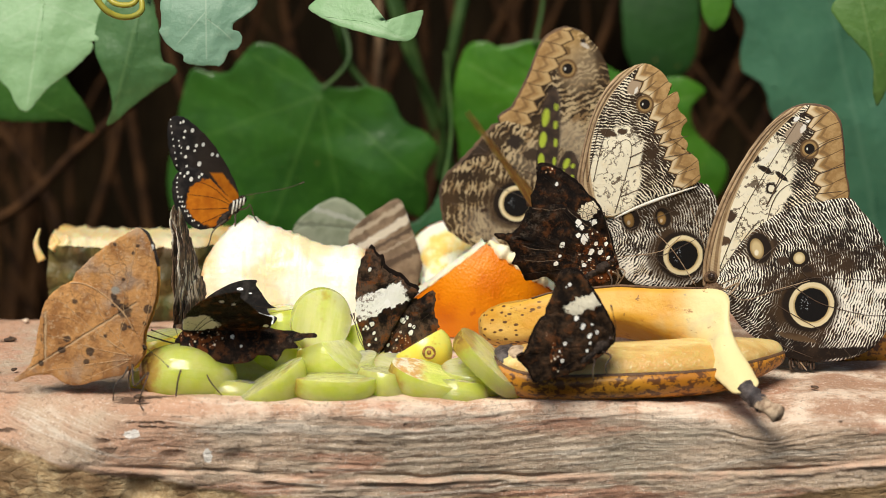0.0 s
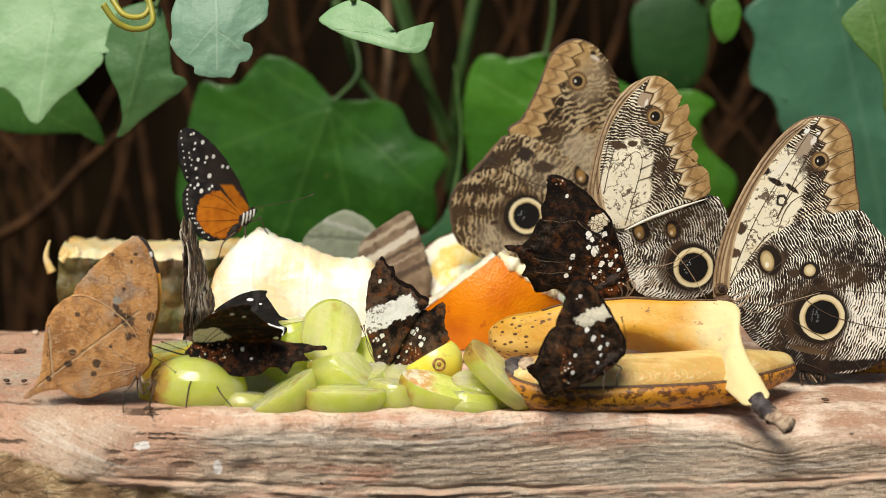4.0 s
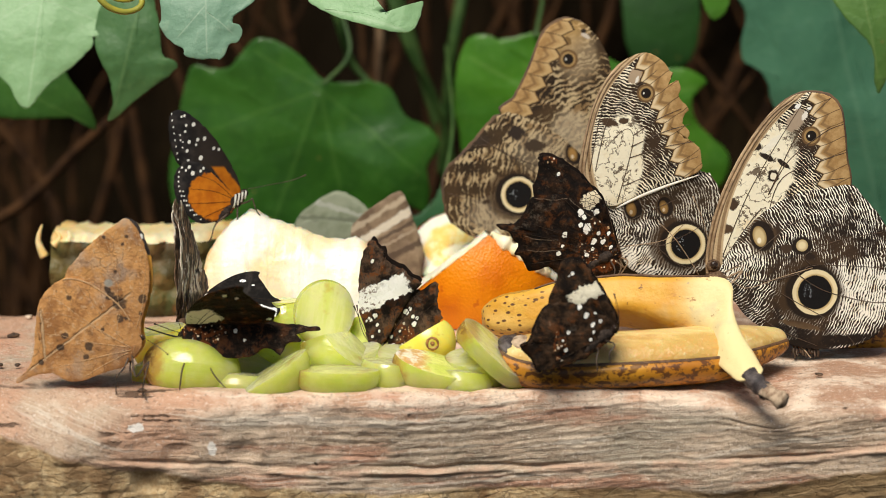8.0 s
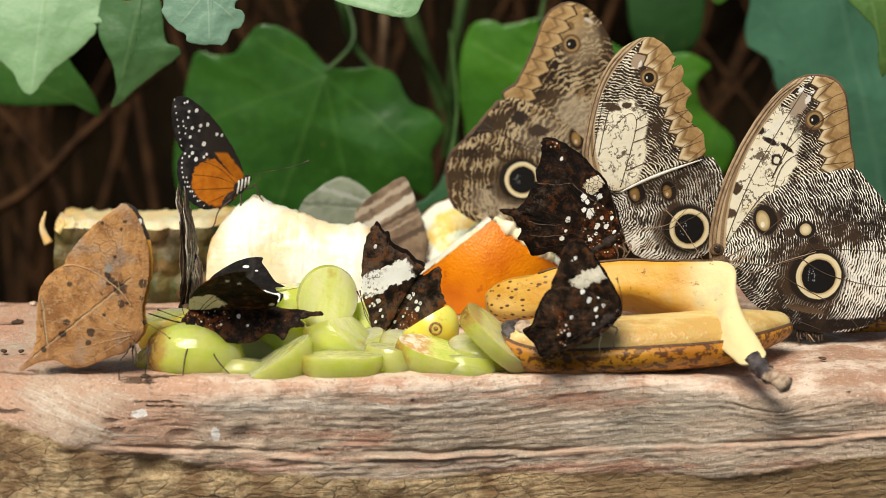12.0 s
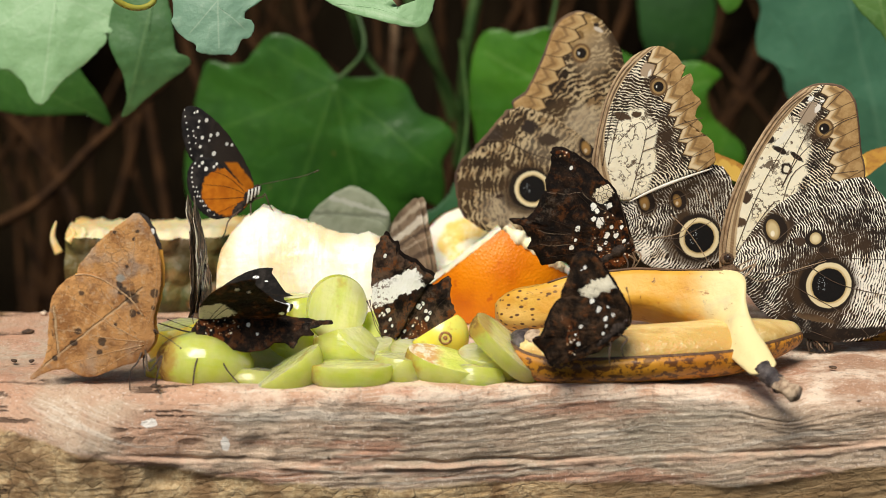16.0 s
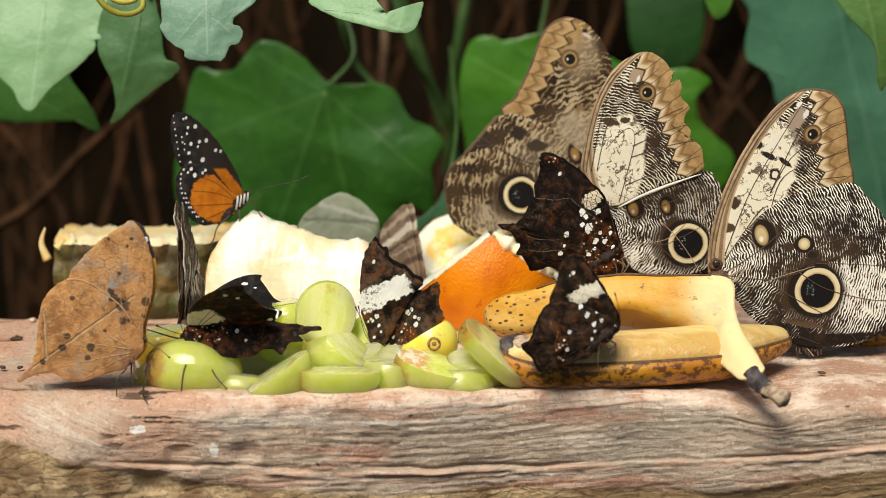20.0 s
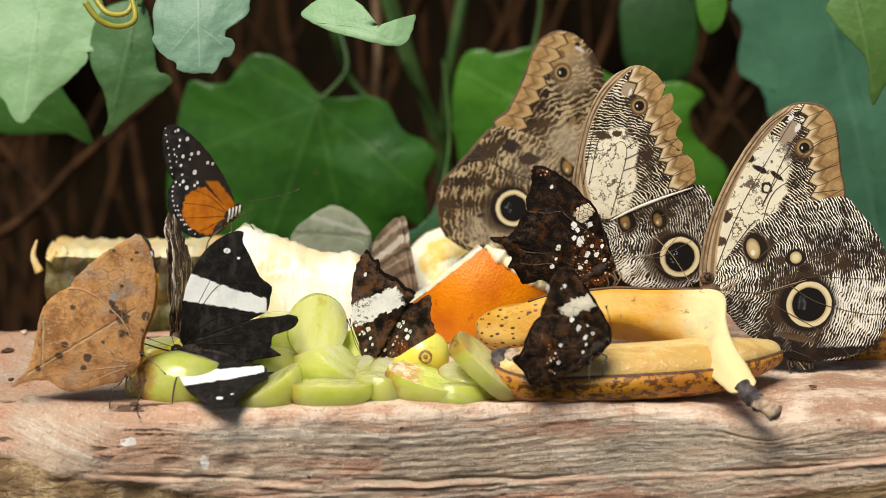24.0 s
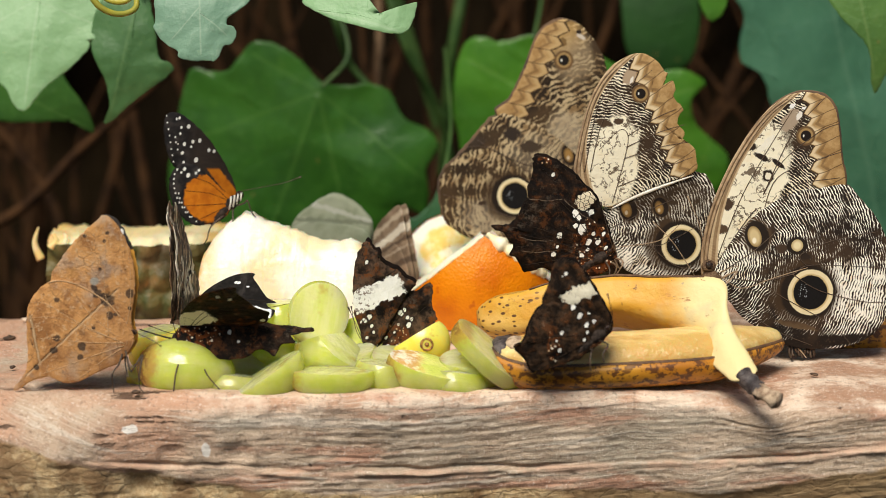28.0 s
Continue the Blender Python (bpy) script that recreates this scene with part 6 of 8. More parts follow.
def owl_back():
    s = Sheet((0.0489, 0.1080, 0.0319), 0.000191, (1040, 390))
    ob = thing("owl_butterfly", Matrix.Translation(s.at), "brown owl butterfly with closed wings and a yellow-ringed eyespot", "butterfly", "owl butterflies")
    fore = [(905, 188), (928, 163), (946, 128), (960, 94), (974, 56), (990, 35), (1018, 22), (1045, 28), (1066, 46), (1084, 72), (1098, 110), (1104, 180), (1098, 250), (1080, 320), (1040, 300), (960, 240)]
    hind = [(822, 384), (806, 335), (810, 292), (838, 262), (868, 228), (905, 190), (940, 192), (990, 215), (1040, 255), (1080, 320), (1075, 380), (1040, 420), (960, 430), (880, 415)]
    fp = owl_paint("owl_forewing_c", s, (1120, 340), [(1022, 93, 9.0, "small")], (966, 150, -0.90, -0.42, 27, 14), None,
                   [(1020, 180, 90, 26, -20, -0.5), (1050, 215, 50, 50, 0, -0.9), (960, 195, 70, 18, -10, 0.9), (1050, 120, 50, 40, 0, -0.3)], warm=True,
                   marks=[(1052, 52, 10, 4, 25, (0.62, 0.54, 0.45)), (1048, 43, 5, 4, 0, (0.03, 0.02, 0.015)), (1020, 62, 7, 8, 0, (0.22, 0.13, 0.05))],
                   washes=[(1000, 50, 60, 40, 0, (0.58, 0.36, 0.13), 0.75), (1040, 90, 40, 50, 0, (0.44, 0.33, 0.20), 0.5), (1030, 225, 40, 45, 0, (0.48, 0.39, 0.27), 0.6)], rows=0.62, dusk=0.65)
    hp = owl_paint("owl_hindwing_c", s, (1120, 330), [(938, 332, 31, "big"), (1035, 259, 14, "amber")], None, None,
                   [(870, 240, 60, 16, -25, 1.3), (845, 285, 60, 10, 0, 1.0), (835, 325, 50, 9, 0, 0.9), (890, 375, 60, 40, 0, -0.9), (980, 225, 60, 40, 10, -0.8), (860, 262, 60, 9, -15, -0.9), (850, 305, 60, 8, 0, -0.9)], hind=True, warm=True,
                   marks=[(932, 222, 15, 13, 0, (0.035, 0.024, 0.018)), (872, 236, 14, 9, 0, (0.045, 0.03, 0.02)), (965, 245, 20, 12, 0, (0.06, 0.04, 0.026)), (880, 345, 8, 4, 0, (0.05, 0.03, 0.02))],
                   washes=[(895, 370, 60, 36, 0, (0.36, 0.30, 0.23), 0.4), (975, 255, 60, 40, 0, (0.34, 0.28, 0.20), 0.3)], rows=0.70, fan=6.0, dusk=0.4)
    f, fd = wing("forewing", s, fore, [fp, OWL_BACK], ob, 0.0012, 0.04, 1.5, seed=9)
    h, hd = wing("hindwing", s, hind, [hp, OWL_BACK], ob, -0.0004, 0.05, 4.0, seed=10)
    wing("forewing", s, [(a - 3, b - 2) for a, b in fore], [OWL_BACK, fp], ob, 0.0030, 0.04, 1.5, seed=11)
    wing("hindwing", s, [(a - 4, b + 2) for a, b in hind], [OWL_BACK, hp], ob, 0.0044, 0.05, 4.0, seed=12)
    veins(s, hd, [[(1075, 330), (980, 300), (900, 250), (850, 245)], [(1075, 340), (960, 372), (880, 350), (812, 330)], [(1000, 290), (920, 262), (870, 232)]], VEIN, h)
    body_parts(s, ob, (1092, 270), (1060, 385), 0.002, 0.0028, BROWN_FUR, [[(1080, 380, 0.0), (1086, 400, -0.002), (1070, 440, -0.002)]], (), PALE_LEG)
    lower, upper = s.p(1060, 385), s.p(1092, 270)
    return (lower, (upper - lower).normalized()), [o for o in ob.children if o.name.startswith(("forewing", "hindwing"))]


owl_right()
owl_middle()
FLAP_HINGE, FLAP_WINGS = owl_back()


# ---------------- dark brown butterflies with a white band ----------------
def dark_paint(name, sheet, spots=(), band=None, rust=0.5, speck=None, base=((0.005, 0.0032, 0.0025), (0.027, 0.0135, 0.0075)), lace=None, glints=()):
    """band: (u0, v0, u1, v1, half width, tone) a streak; spots: (u, v, radius); speck: (u, v, ru, rv) an area of small
    pale dots;
    lace: (u, v, ru, rv, lean) a cream field broken by dark veins; glints: highlights painted as thin pale lines (u0,
    v0, u1, v1)."""
    p = Paint(name, sheet.k)
    u, v = sheet.u(p)
    wob, n, big = p.noise(1100, 4, 0.6), p.noise(330, 6, 0.7), p.noise(110, 3, 0.6)
    c = p.mix(base[0], base[1], n.step(0.40, 0.60))
    scale = p.noise(2600, 3, 0.7)
    c = p.mix(c, (0.16, 0.048, 0.010), (n * 0.6 + p.noise(190, 4, 0.6) * 0.5).step(0.56, 0.64) * rust)
    c = p.mix(c, (0.085, 0.050, 0.030), p.noise(700, 5, 0.7).step(0.56, 0.63) * big.step(0.40, 0.60) * 0.7)
    c = p.mix(c, (0.34, 0.27, 0.20), p.noise(330, 6, 0.75).step(0.655, 0.69) * 0.55)
    c = p.mix(c, (0.0025, 0.002, 0.0018), p.noise(90, 4, 0.6, p.vec(p.x * sheet.k + 1.0, p.y, p.z * sheet.k)).step(0.52, 0.60) * 0.8)
    if band:
        u0, v0, u1, v1, w, tone = band
        l = math.hypot(u1 - u0, v1 - v0)
        a, b = (u1 - u0) / l, (v1 - v0) / l
        along, off = (u - u0) * a + (v - v0) * b, ((u - u0) * b - (v - v0) * a)
        rag = (wob - 0.5) * 16.0 + (p.noise(260, 3) - 0.5) * 26.0
        m = (off + rag).abs().step(w, w - 2.0) * (along + rag).step(0, 4) * (along + rag * 1.2).step(l, l - 5)
        lines = p.noise(800, 4, 0.7).step(0.54, 0.60) * ((u - u0) * a + (v - v0) * b).step(l * 0.55, l * 0.3)
        c = p.mix(c, p.mix(tone, (0.14, 0.08, 0.05), lines * 0.85), m)
    if speck:
        area = (p.disc(u, v, *speck) + (wob - 0.5) * 0.7 + (big - 0.5) * 0.8).step(1.0, 0.85)
        c = p.mix(c, (0.15, 0.040, 0.009), area * p.noise(480, 4).step(0.46, 0.58) * 0.8)
        near = p.cells(560)
        c = p.mix(c, (0.84, 0.74, 0.60), (near + (wob - 0.5) * 0.25).step(0.26, 0.20) * p.noise(300, 2).step(0.48, 0.53) * area)
        c = p.mix(c, (0.62, 0.42, 0.24), (p.cells(950) + (wob - 0.5) * 0.2).step(0.28, 0.22) * area * p.noise(500, 2).step(0.47, 0.52))
    if lace:
        m = (p.disc(u, v, *lace) + (wob - 0.5) * 0.9 + (p.noise(260, 3) - 0.5) * 0.7).step(1.0, 0.9)
        net = p.cells(700, p.vec(p.x * sheet.k + wob * 0.0006, p.y, p.z * sheet.k), 'DISTANCE_TO_EDGE')
        c = p.mix(c, p.mix((0.84, 0.74, 0.55), (0.05, 0.028, 0.016), net.step(0.075, 0.03)), m)
    for su, sv, sr in spots:
        d = p.disc(u, v, su, sv, sr * 0.78, sr * 0.98, 25) + (wob - 0.5) * 2.0
        c = p.mix(c, (0.004, 0.003, 0.0025), d.step(1.6, 1.3) * 0.8)
        c = p.mix(c, (0.90, 0.88, 0.82), d.step(1.04, 0.92))
    for u0, v0, u1, v1 in glints:
        l = math.hypot(u1 - u0, v1 - v0)
        a, b = (u1 - u0) / l, (v1 - v0) / l
        al, off = (u - u0) * a + (v - v0) * b, (u - u0) * b - (v - v0) * a
        off = off + (big - 0.5) * 12.0 + (al * (l - al)) * (0.16 / l)
        c = p.mix(c, (0.15, 0.11, 0.08), off.abs().step(1.0, 0.4) * al.step(0, 4) * al.step(l, l - 4) * scale.step(0.40, 0.5))
    # wing sheen, painted as grey-brown patches in the base colour
    c = p.mix(c, (0.11, 0.085, 0.065), p.noise(75, 5, 0.7, p.vec(p.x * sheet.k + 2.0, p.y, p.z * sheet.k * 1.5)).step(0.55, 0.66) * p.noise(900, 4, 0.7).step(0.44, 0.60) * 0.6)
    p.finish(c, 0.5, n + scale * 0.4 + p.noise(160, 4, 0.6) * 1.5, 0.0006, specular_ior_level=0.09)
    return p.thin(c, 0.04)


def dorsal_paint(name, sheet, upper, lower, spots):
    """Black with a white band between two sloping lines (v at u0, slope)."""
    p = Paint(name, sheet.k)
    u, v = sheet.u(p)
    wob, n = p.noise(500, 4, 0.6), p.noise(400, 4, 0.6)
    c = p.mix((0.008, 0.007, 0.0065), (0.024, 0.020, 0.018), n.step(0.4, 0.7))
    fine = p.noise(300, 3, 0.6, p.vec(p.x * sheet.k, p.y, p.z * sheet.k * 0.3))
    c = p.mix(c, (0.05, 0.043, 0.038), fine.step(0.56, 0.70) * 0.5)
    if upper:
        hi = v - (u - upper[0]) * upper[2] - upper[1] + (wob - 0.5) * 14.0
        lo = (u - lower[0]) * lower[2] + lower[1] - v + (wob - 0.5) * 10.0
        band = hi.step(0, 3) * lo.step(0, 3) * (u - lower[3] + (wob - 0.5) * 8.0).step(0.0, -4.0)
        c = p.mix(c, p.mix((0.86, 0.87, 0.86), (0.70, 0.72, 0.73), fine.step(0.5, 0.7) * 0.6), band)
    for su, sv, sr in spots:
        c = p.mix(c, (0.86, 0.86, 0.85), (p.disc(u, v, su, sv, sr * 1.25, sr) + (wob - 0.5) * 0.3).step(1.05, 0.9))
    p.finish(c, 0.7, n, 0.0003, specular_ior_level=0.14)
    return p.mat


DARK_VEIN = simple_paint("dark_wing_vein", (0.035, 0.022, 0.014), (0.012, 0.008, 0.006), 600, 0.6, specular_ior_level=0.1)
GREYISH = simple_paint("dark_wing_inner_side", (0.008, 0.006, 0.005), (0.020, 0.013, 0.010), 200, 0.8, specular_ior_level=0.05)


def dark_pair(name, at, k, origin, fore, hind, spots_f, spots_h, band, speck, label, head, tail, legs, ants, yaw=0.0, rust=0.5, hind_front=True, base=None, lace=None, glints=(), apex=None):
    s = Sheet(at, k, origin)
    ob = thing("dark_butterfly", Matrix.Translation(s.at) @ pose(0, 0, 0, 0, 0, yaw), label, "butterfly", "dark brown butterflies on the fruit")
    more = {"base": base} if base else {}
    fp = dark_paint(name + "_forewing", s, spots_f, band, rust, apex, lace=lace, **more)
    hp = dark_paint(name + "_hindwing", s, spots_h, None, rust, speck, glints=glints, **more)
    yf, yh = (0.0008, -0.0004) if hind_front else (-0.0004, 0.0008)
    f, fd = wing("forewing", s, fore, [fp, GREYISH], ob, yf, 0.05, 5.0, per=4, seed=origin[0] * 0.01, ripple=0.035)
    h, hd = wing("hindwing", s, hind, [hp, GREYISH], ob, yh, 0.05, 5.0, per=4, seed=origin[1] * 0.01, ripple=0.035)
    wing("forewing", s, [(a + 3, b - 3) for a, b in fore], [GREYISH, fp], ob, 0.0026, 0.05, 2.2, seed=3)
    wing("hindwing", s, [(a - 2, b + 3) for a, b in hind], [GREYISH, hp], ob, 0.0036, 0.05, 2.2, seed=4)
    root = Vector((*head, 0)).lerp(Vector((*tail, 0)), 0.25)
    lines = []
    for q in hind[2:-1:3]:
        mid = (root.x * 0.5 + q[0] * 0.5 + 4, root.y * 0.5 + q[1] * 0.5 - 4)
        lines.append([(root.x, root.y), mid, (root.x * 0.04 + q[0] * 0.96, root.y * 0.04 + q[1] * 0.96)])
    veins(s, hd, lines, DARK_VEIN, h, 0.00013)
    body_parts(s, ob, head, tail, 0.0012, 0.0019, BLACK_FUR, legs, ants)
    return ob


dark_pair("band", (-0.0161, 0.0300, 0.0054), 0.000171, (690, 612),
          [(677, 411), (684, 418), (690, 426), (698, 428), (703, 444), (715, 455), (729, 459), (740, 470), (748, 477), (764, 488), (738, 520), (702, 590), (682, 612), (672, 598), (663, 565), (655, 530), (653, 492), (657, 455), (666, 428)],
          [(716, 508), (745, 498), (766, 502), (790, 487), (796, 500), (793, 520), (801, 545), (799, 560), (780, 582), (750, 605), (724, 618), (700, 623), (684, 612), (694, 570), (706, 535)],
          [(683, 547, 5), (676, 555, 3.5), (672, 552, 3), (687, 563, 3.5), (678, 449, 4), (668, 556, 3), (690, 575, 3), (662, 540, 3), (678, 585, 3)],
          [(738, 541, 6), (752, 562, 5), (750, 548, 4), (727, 576, 3), (702, 570, 4.5), (712, 586, 4), (706, 548, 5), (745, 535, 4), (758, 552, 4), (715, 602, 4), (695, 600, 3), (720, 610, 3.5)],
          (652, 524, 744, 484, 20, (0.90, 0.89, 0.84)), (722, 590, 40, 34),
          "dark brown butterfly with a broad white band, on the grapes", (674, 612), (728, 622),
          [[(690, 616, 0), (720, 618, -0.004), (745, 612, -0.005), (780, 632, -0.004)], [(684, 616, 0), (676, 632, -0.004), (675, 645, -0.004)]],
          [[(676, 604, 0), (664, 570, -0.002), (646, 526, -0.003)], [(678, 604, 0.001), (660, 575, 0.001), (650, 530, 0.002)]], rust=0.9, hind_front=False, base=((0.018, 0.011, 0.008), (0.115, 0.070, 0.045)))
dark_pair("spotted", (0.0564, 0.0500, 0.0311), 0.000176, (1105, 445),
          [(962, 337), (968, 300), (972, 277), (970, 265), (983, 262), (1000, 268), (1023, 282), (1043, 297), (1063, 318), (1083, 340), (1093, 367), (1105, 397), (1108, 430), (1060, 410), (1010, 370)],
          [(962, 337), (985, 334), (1010, 332), (1035, 342), (1058, 358), (1084, 380), (1104, 397), (1110, 420), (1118, 440), (1095, 472), (1060, 478), (1010, 466), (985, 463), (960, 470), (952, 457), (943, 443), (933, 438), (938, 422), (928, 410), (922, 398), (905, 393), (902, 385), (927, 385), (940, 377), (948, 365)],
          [(1006, 296, 3.5), (1066, 366, 7), (1074, 362, 6)], [(1046, 363, 7), (1052, 372, 5), (1057, 391, 9), (1070, 415, 6), (1068, 429, 4), (1086, 416, 5), (1095, 400, 4), (1018, 403, 5.5), (1014, 423, 4), (1008, 436, 5), (1058, 440, 5), (1085, 450, 4), (1046, 386, 5), (1100, 425, 4), (1078, 400, 4)],
          None, (1085, 425, 42, 62), "dark brown tailed butterfly speckled with cream, wings closed", (1112, 430), (1040, 474),
          [[(1100, 450, 0), (1106, 462, -0.004), (1100, 484, -0.004)]], [[(1114, 430, 0), (1100, 385, -0.003), (1088, 340, -0.004)]], rust=0.35, lace=(1061, 345, 14, 34, 48), glints=[(962, 338, 1024, 338), (1024, 338, 1070, 372), (946, 404, 1008, 412), (950, 430, 1020, 428)], apex=(990, 272, 14, 9))
dark_pair("perched", (0.0503, -0.0050, 0.0166), 0.000162, (1095, 590),
          [(1003, 475), (1009, 453), (1030, 446), (1049, 452), (1060, 468), (1078, 495), (1096, 525), (1112, 560), (1104, 580), (1060, 560), (1020, 530), (990, 525)],
          [(984, 531), (1018, 520), (1060, 535), (1110, 562), (1104, 582), (1075, 610), (1036, 630), (1004, 640), (974, 648), (962, 628), (941, 603), (957, 590), (966, 562)],
          [(1030, 471, 4), (1024, 476, 2)], [(1055, 545, 6), (1043, 530, 5), (1067, 562, 4.5), (1080, 555, 4), (1024, 575, 4), (1020, 607, 4), (1063, 588, 3.5), (1014, 590, 2.5), (1072, 540, 4), (1068, 575, 3)],
          (1024, 522, 1084, 490, 15, (0.80, 0.74, 0.58)), (1010, 600, 12, 30), "dark brown butterfly with a cream band, perched on the banana tip", (1108, 566), (1040, 620),
          [[(1090, 590, 0), (1102, 590, -0.006), (1092, 604, -0.008), (1096, 622, -0.008)], [(1075, 605, 0), (1074, 600, -0.006), (1070, 615, -0.008), (1072, 634, -0.008)]],
          [[(1108, 566, 0), (1110, 540, -0.004), (1100, 500, -0.005)]], rust=0.45, base=((0.011, 0.007, 0.0045), (0.060, 0.033, 0.018)))


# the one that opens its wings: hinge along its body
OPEN = Sheet((-0.0727, 0.0220, 0.0126), 0.000169, (354, 580))
OPENER = thing("black_white_butterfly", Matrix.Translation(OPEN.at), "black butterfly with white wing bands, perched on the grapes", "butterfly", "dark brown butterflies on the fruit")


def opener():
    s, ob = OPEN, OPENER
    fore = [(354, 578), (354, 532), (358, 490), (374, 445), (397, 408), (425, 384), (447, 374), (464, 374), (464, 392), (476, 418), (493, 454), (513, 472), (511, 490), (505, 516), (482, 529), (415, 564)]
    hind = [(354, 578), (415, 556), (480, 530), (516, 526), (547, 522), (560, 531), (548, 548), (516, 559), (511, 578), (500, 592), (525, 593), (526, 597), (489, 603), (452, 607), (392, 590)]
    hind_near = [(u, 578 + (v - 578) / 0.866) for u, v in ((346, 588), (358, 572), (385, 559), (420, 550), (465, 558), (500, 568), (520, 573), (545, 574), (562, 578), (584, 577), (586, 584), (560, 583), (548, 590), (556, 601), (532, 604), (520, 622), (504, 613), (488, 613), (470, 624), (432, 627), (400, 620), (362, 610))]
    df = dorsal_paint("opener_forewing_upper", s, (374, 449, 0.34), (357, 499, 0.16, 506), [(436, 408, 5), (456, 421, 2.5)])
    dh = dorsal_paint("opener_hindwing_upper", s, None, None, [])
    vf = dark_paint("opener_forewing_under", s, [(432, 407, 6), (450, 417, 4.5), (500, 505, 6)], (348, 520, 412, 480, 26, (0.95, 0.90, 0.78)), 0.7)
    vh = dark_paint("opener_hindwing_under", s, [(441, 586, 4.5), (457, 603, 3), (505, 562, 5), (424, 556, 3)], None, 0.3, (388, 586, 38, 36))
    res = {}
    for side, y, mf, mh in (("near", -0.0010, [vf, df], [vh, dh]), ("far", 0.0010, [df, vf], [dh, vh])):
        h, hd = wing("hindwing", s, hind_near if side == "near" else hind, mh, ob, -0.009 if side == "near" else y * 0.4, 0.03, 1.2, seed=20, label="tailed hindwing")
        f, fd = wing("forewing", s, fore, mf, ob, y, 0.03, 1.0, seed=21, label="black forewing with a white band")
        veins(s, hd, [[(356, 576), (440, 556), (545, 535)], [(356, 578), (440, 575), (510, 585)], [(356, 576), (430, 545), (505, 532)]], DARK_VEIN, h, 0.00013, -1 if side == "near" else -1)
        veins(s, fd, [[(356, 574), (410, 530), (470, 520)], [(356, 572), (385, 500), (440, 400)], [(356, 570), (420, 470), (500, 470)]], DARK_VEIN, f, 0.00012)
        res[side] = (f, h)
    body_parts(s, ob, (338, 584), (452, 606), 0.0, 0.0024, BLACK_FUR,
               [[(372, 596, -0.003), (356, 614, -0.016), (350, 650, -0.019), (349, 674, -0.018)], [(388, 598, -0.003), (402, 625, -0.016), (428, 655, -0.018)], [(345, 590, 0), (320, 580, -0.003), (280, 566, -0.004)]],
               [[(340, 580, 0), (322, 572, -0.002), (295, 560, -0.003)], [(340, 578, 0.001), (335, 560, 0.001), (330, 545, 0.001)]])
    return res


OPEN_WINGS = opener()


# ---------------- dead-leaf butterfly ----------------
def deadleaf_paint(sheet):
    p = Paint("dead_leaf_wing", sheet.k)
    u, v = sheet.u(p)
    n, wob, f = p.noise(110, 6, 0.68), p.noise(500, 3), p.noise(1400, 3)
    c = p.mix((0.68, 0.35, 0.13), (0.38, 0.17, 0.06), n.step(0.42, 0.60))
    c = p.mix(c, (0.70, 0.48, 0.28), p.noise(700, 4, 0.7).step(0.56, 0.64) * 0.6)
    c = p.mix(c, (0.17, 0.085, 0.038), p.noise(420, 5, 0.7).step(0.58, 0.66) * 0.65)
    c = p.mix(c, (0.46, 0.39, 0.32), p.noise(70, 5, 0.65, p.vec(p.x * sheet.k + 0.3, p.y, p.z * sheet.k)).step(0.50, 0.64) * 0.5)
    c = p.mix(c, (0.56, 0.30, 0.10), p.noise(60, 3, 0.6, p.vec(p.x * sheet.k + 0.7, p.y, p.z * sheet.k)).step(0.54, 0.7) * 0.6)
    mid = None
    for u0, v0, u1, v1, w in ((69, 655, 252, 505, 2.6), (90, 540, 100, 640, 3.0)):
        l = math.hypot(u1 - u0, v1 - v0)
        a, b = (u1 - u0) / l, (v1 - v0) / l
        al = (u - u0) * a + (v - v0) * b
        off = ((u - u0) * b - (v - v0) * a + (wob - 0.5) * 5.0).abs()
        k2 = off.step(w, w * 0.4) * al.step(0, 6) * al.step(l, l - 12)
        mid = k2 if mid is None else mid.max(k2)
    c = p.mix(c, (0.66, 0.46, 0.27), mid * 0.75)
    shade = ((u - 69) * 0.634 + (v - 655) * 0.773).step(-8.0, 4.0)
    c = p.mix(c, (0.33, 0.165, 0.075), shade * 0.45 * p.noise(40, 2))
    for su, sv, sr in ((228, 525, 15), (212, 515, 9), (268, 518, 9), (140, 520, 6), (176, 604, 9), (171, 625, 6), (134, 588, 8), (126, 608, 8), (231, 554, 8), (240, 553, 5), (206, 504, 7), (200, 574, 4), (232, 422, 4), (238, 408, 4), (199, 410, 4), (220, 471, 4), (265, 545, 4), (92, 638, 6)):
        c = p.mix(c, (0.035, 0.028, 0.026), (p.disc(u, v, su, sv, sr) + (wob - 0.5) * 1.5).step(1.0, 0.65) * 0.85)
    net = p.cells(240, p.vec(p.x * sheet.k + (wob - 0.5) * 0.002, p.y, p.z * sheet.k), 'DISTANCE_TO_EDGE')
    c = p.mix(c, (0.22, 0.115, 0.055), net.step(0.035, 0.012) * p.noise(80, 3).step(0.44, 0.58) * 0.6)
    c = p.mix(c, (0.34, 0.38, 0.36), p.disc(u, v, 208, 492, 9, 8).step(1.1, 0.6) * 0.7)
    c = p.mix(c, (0.07, 0.04, 0.025), p.cells(260).step(0.10, 0.05) * p.noise(90, 2).step(0.5, 0.6) * 0.8)
    p.finish(c, 0.75, n + f * 0.4 - mid * 0.5, 0.0007, specular_ior_level=0.2)
    return p.thin(c, 0.15)


LEAFY = Sheet((-0.0864, 0.0040, 0.0130), 0.000164, (258, 600))
LEAF_BUTTERFLY = thing("leaf_butterfly", Matrix.Translation(LEAFY.at), "brown dead-leaf butterfly with closed veined wings standing on the log", "butterfly")


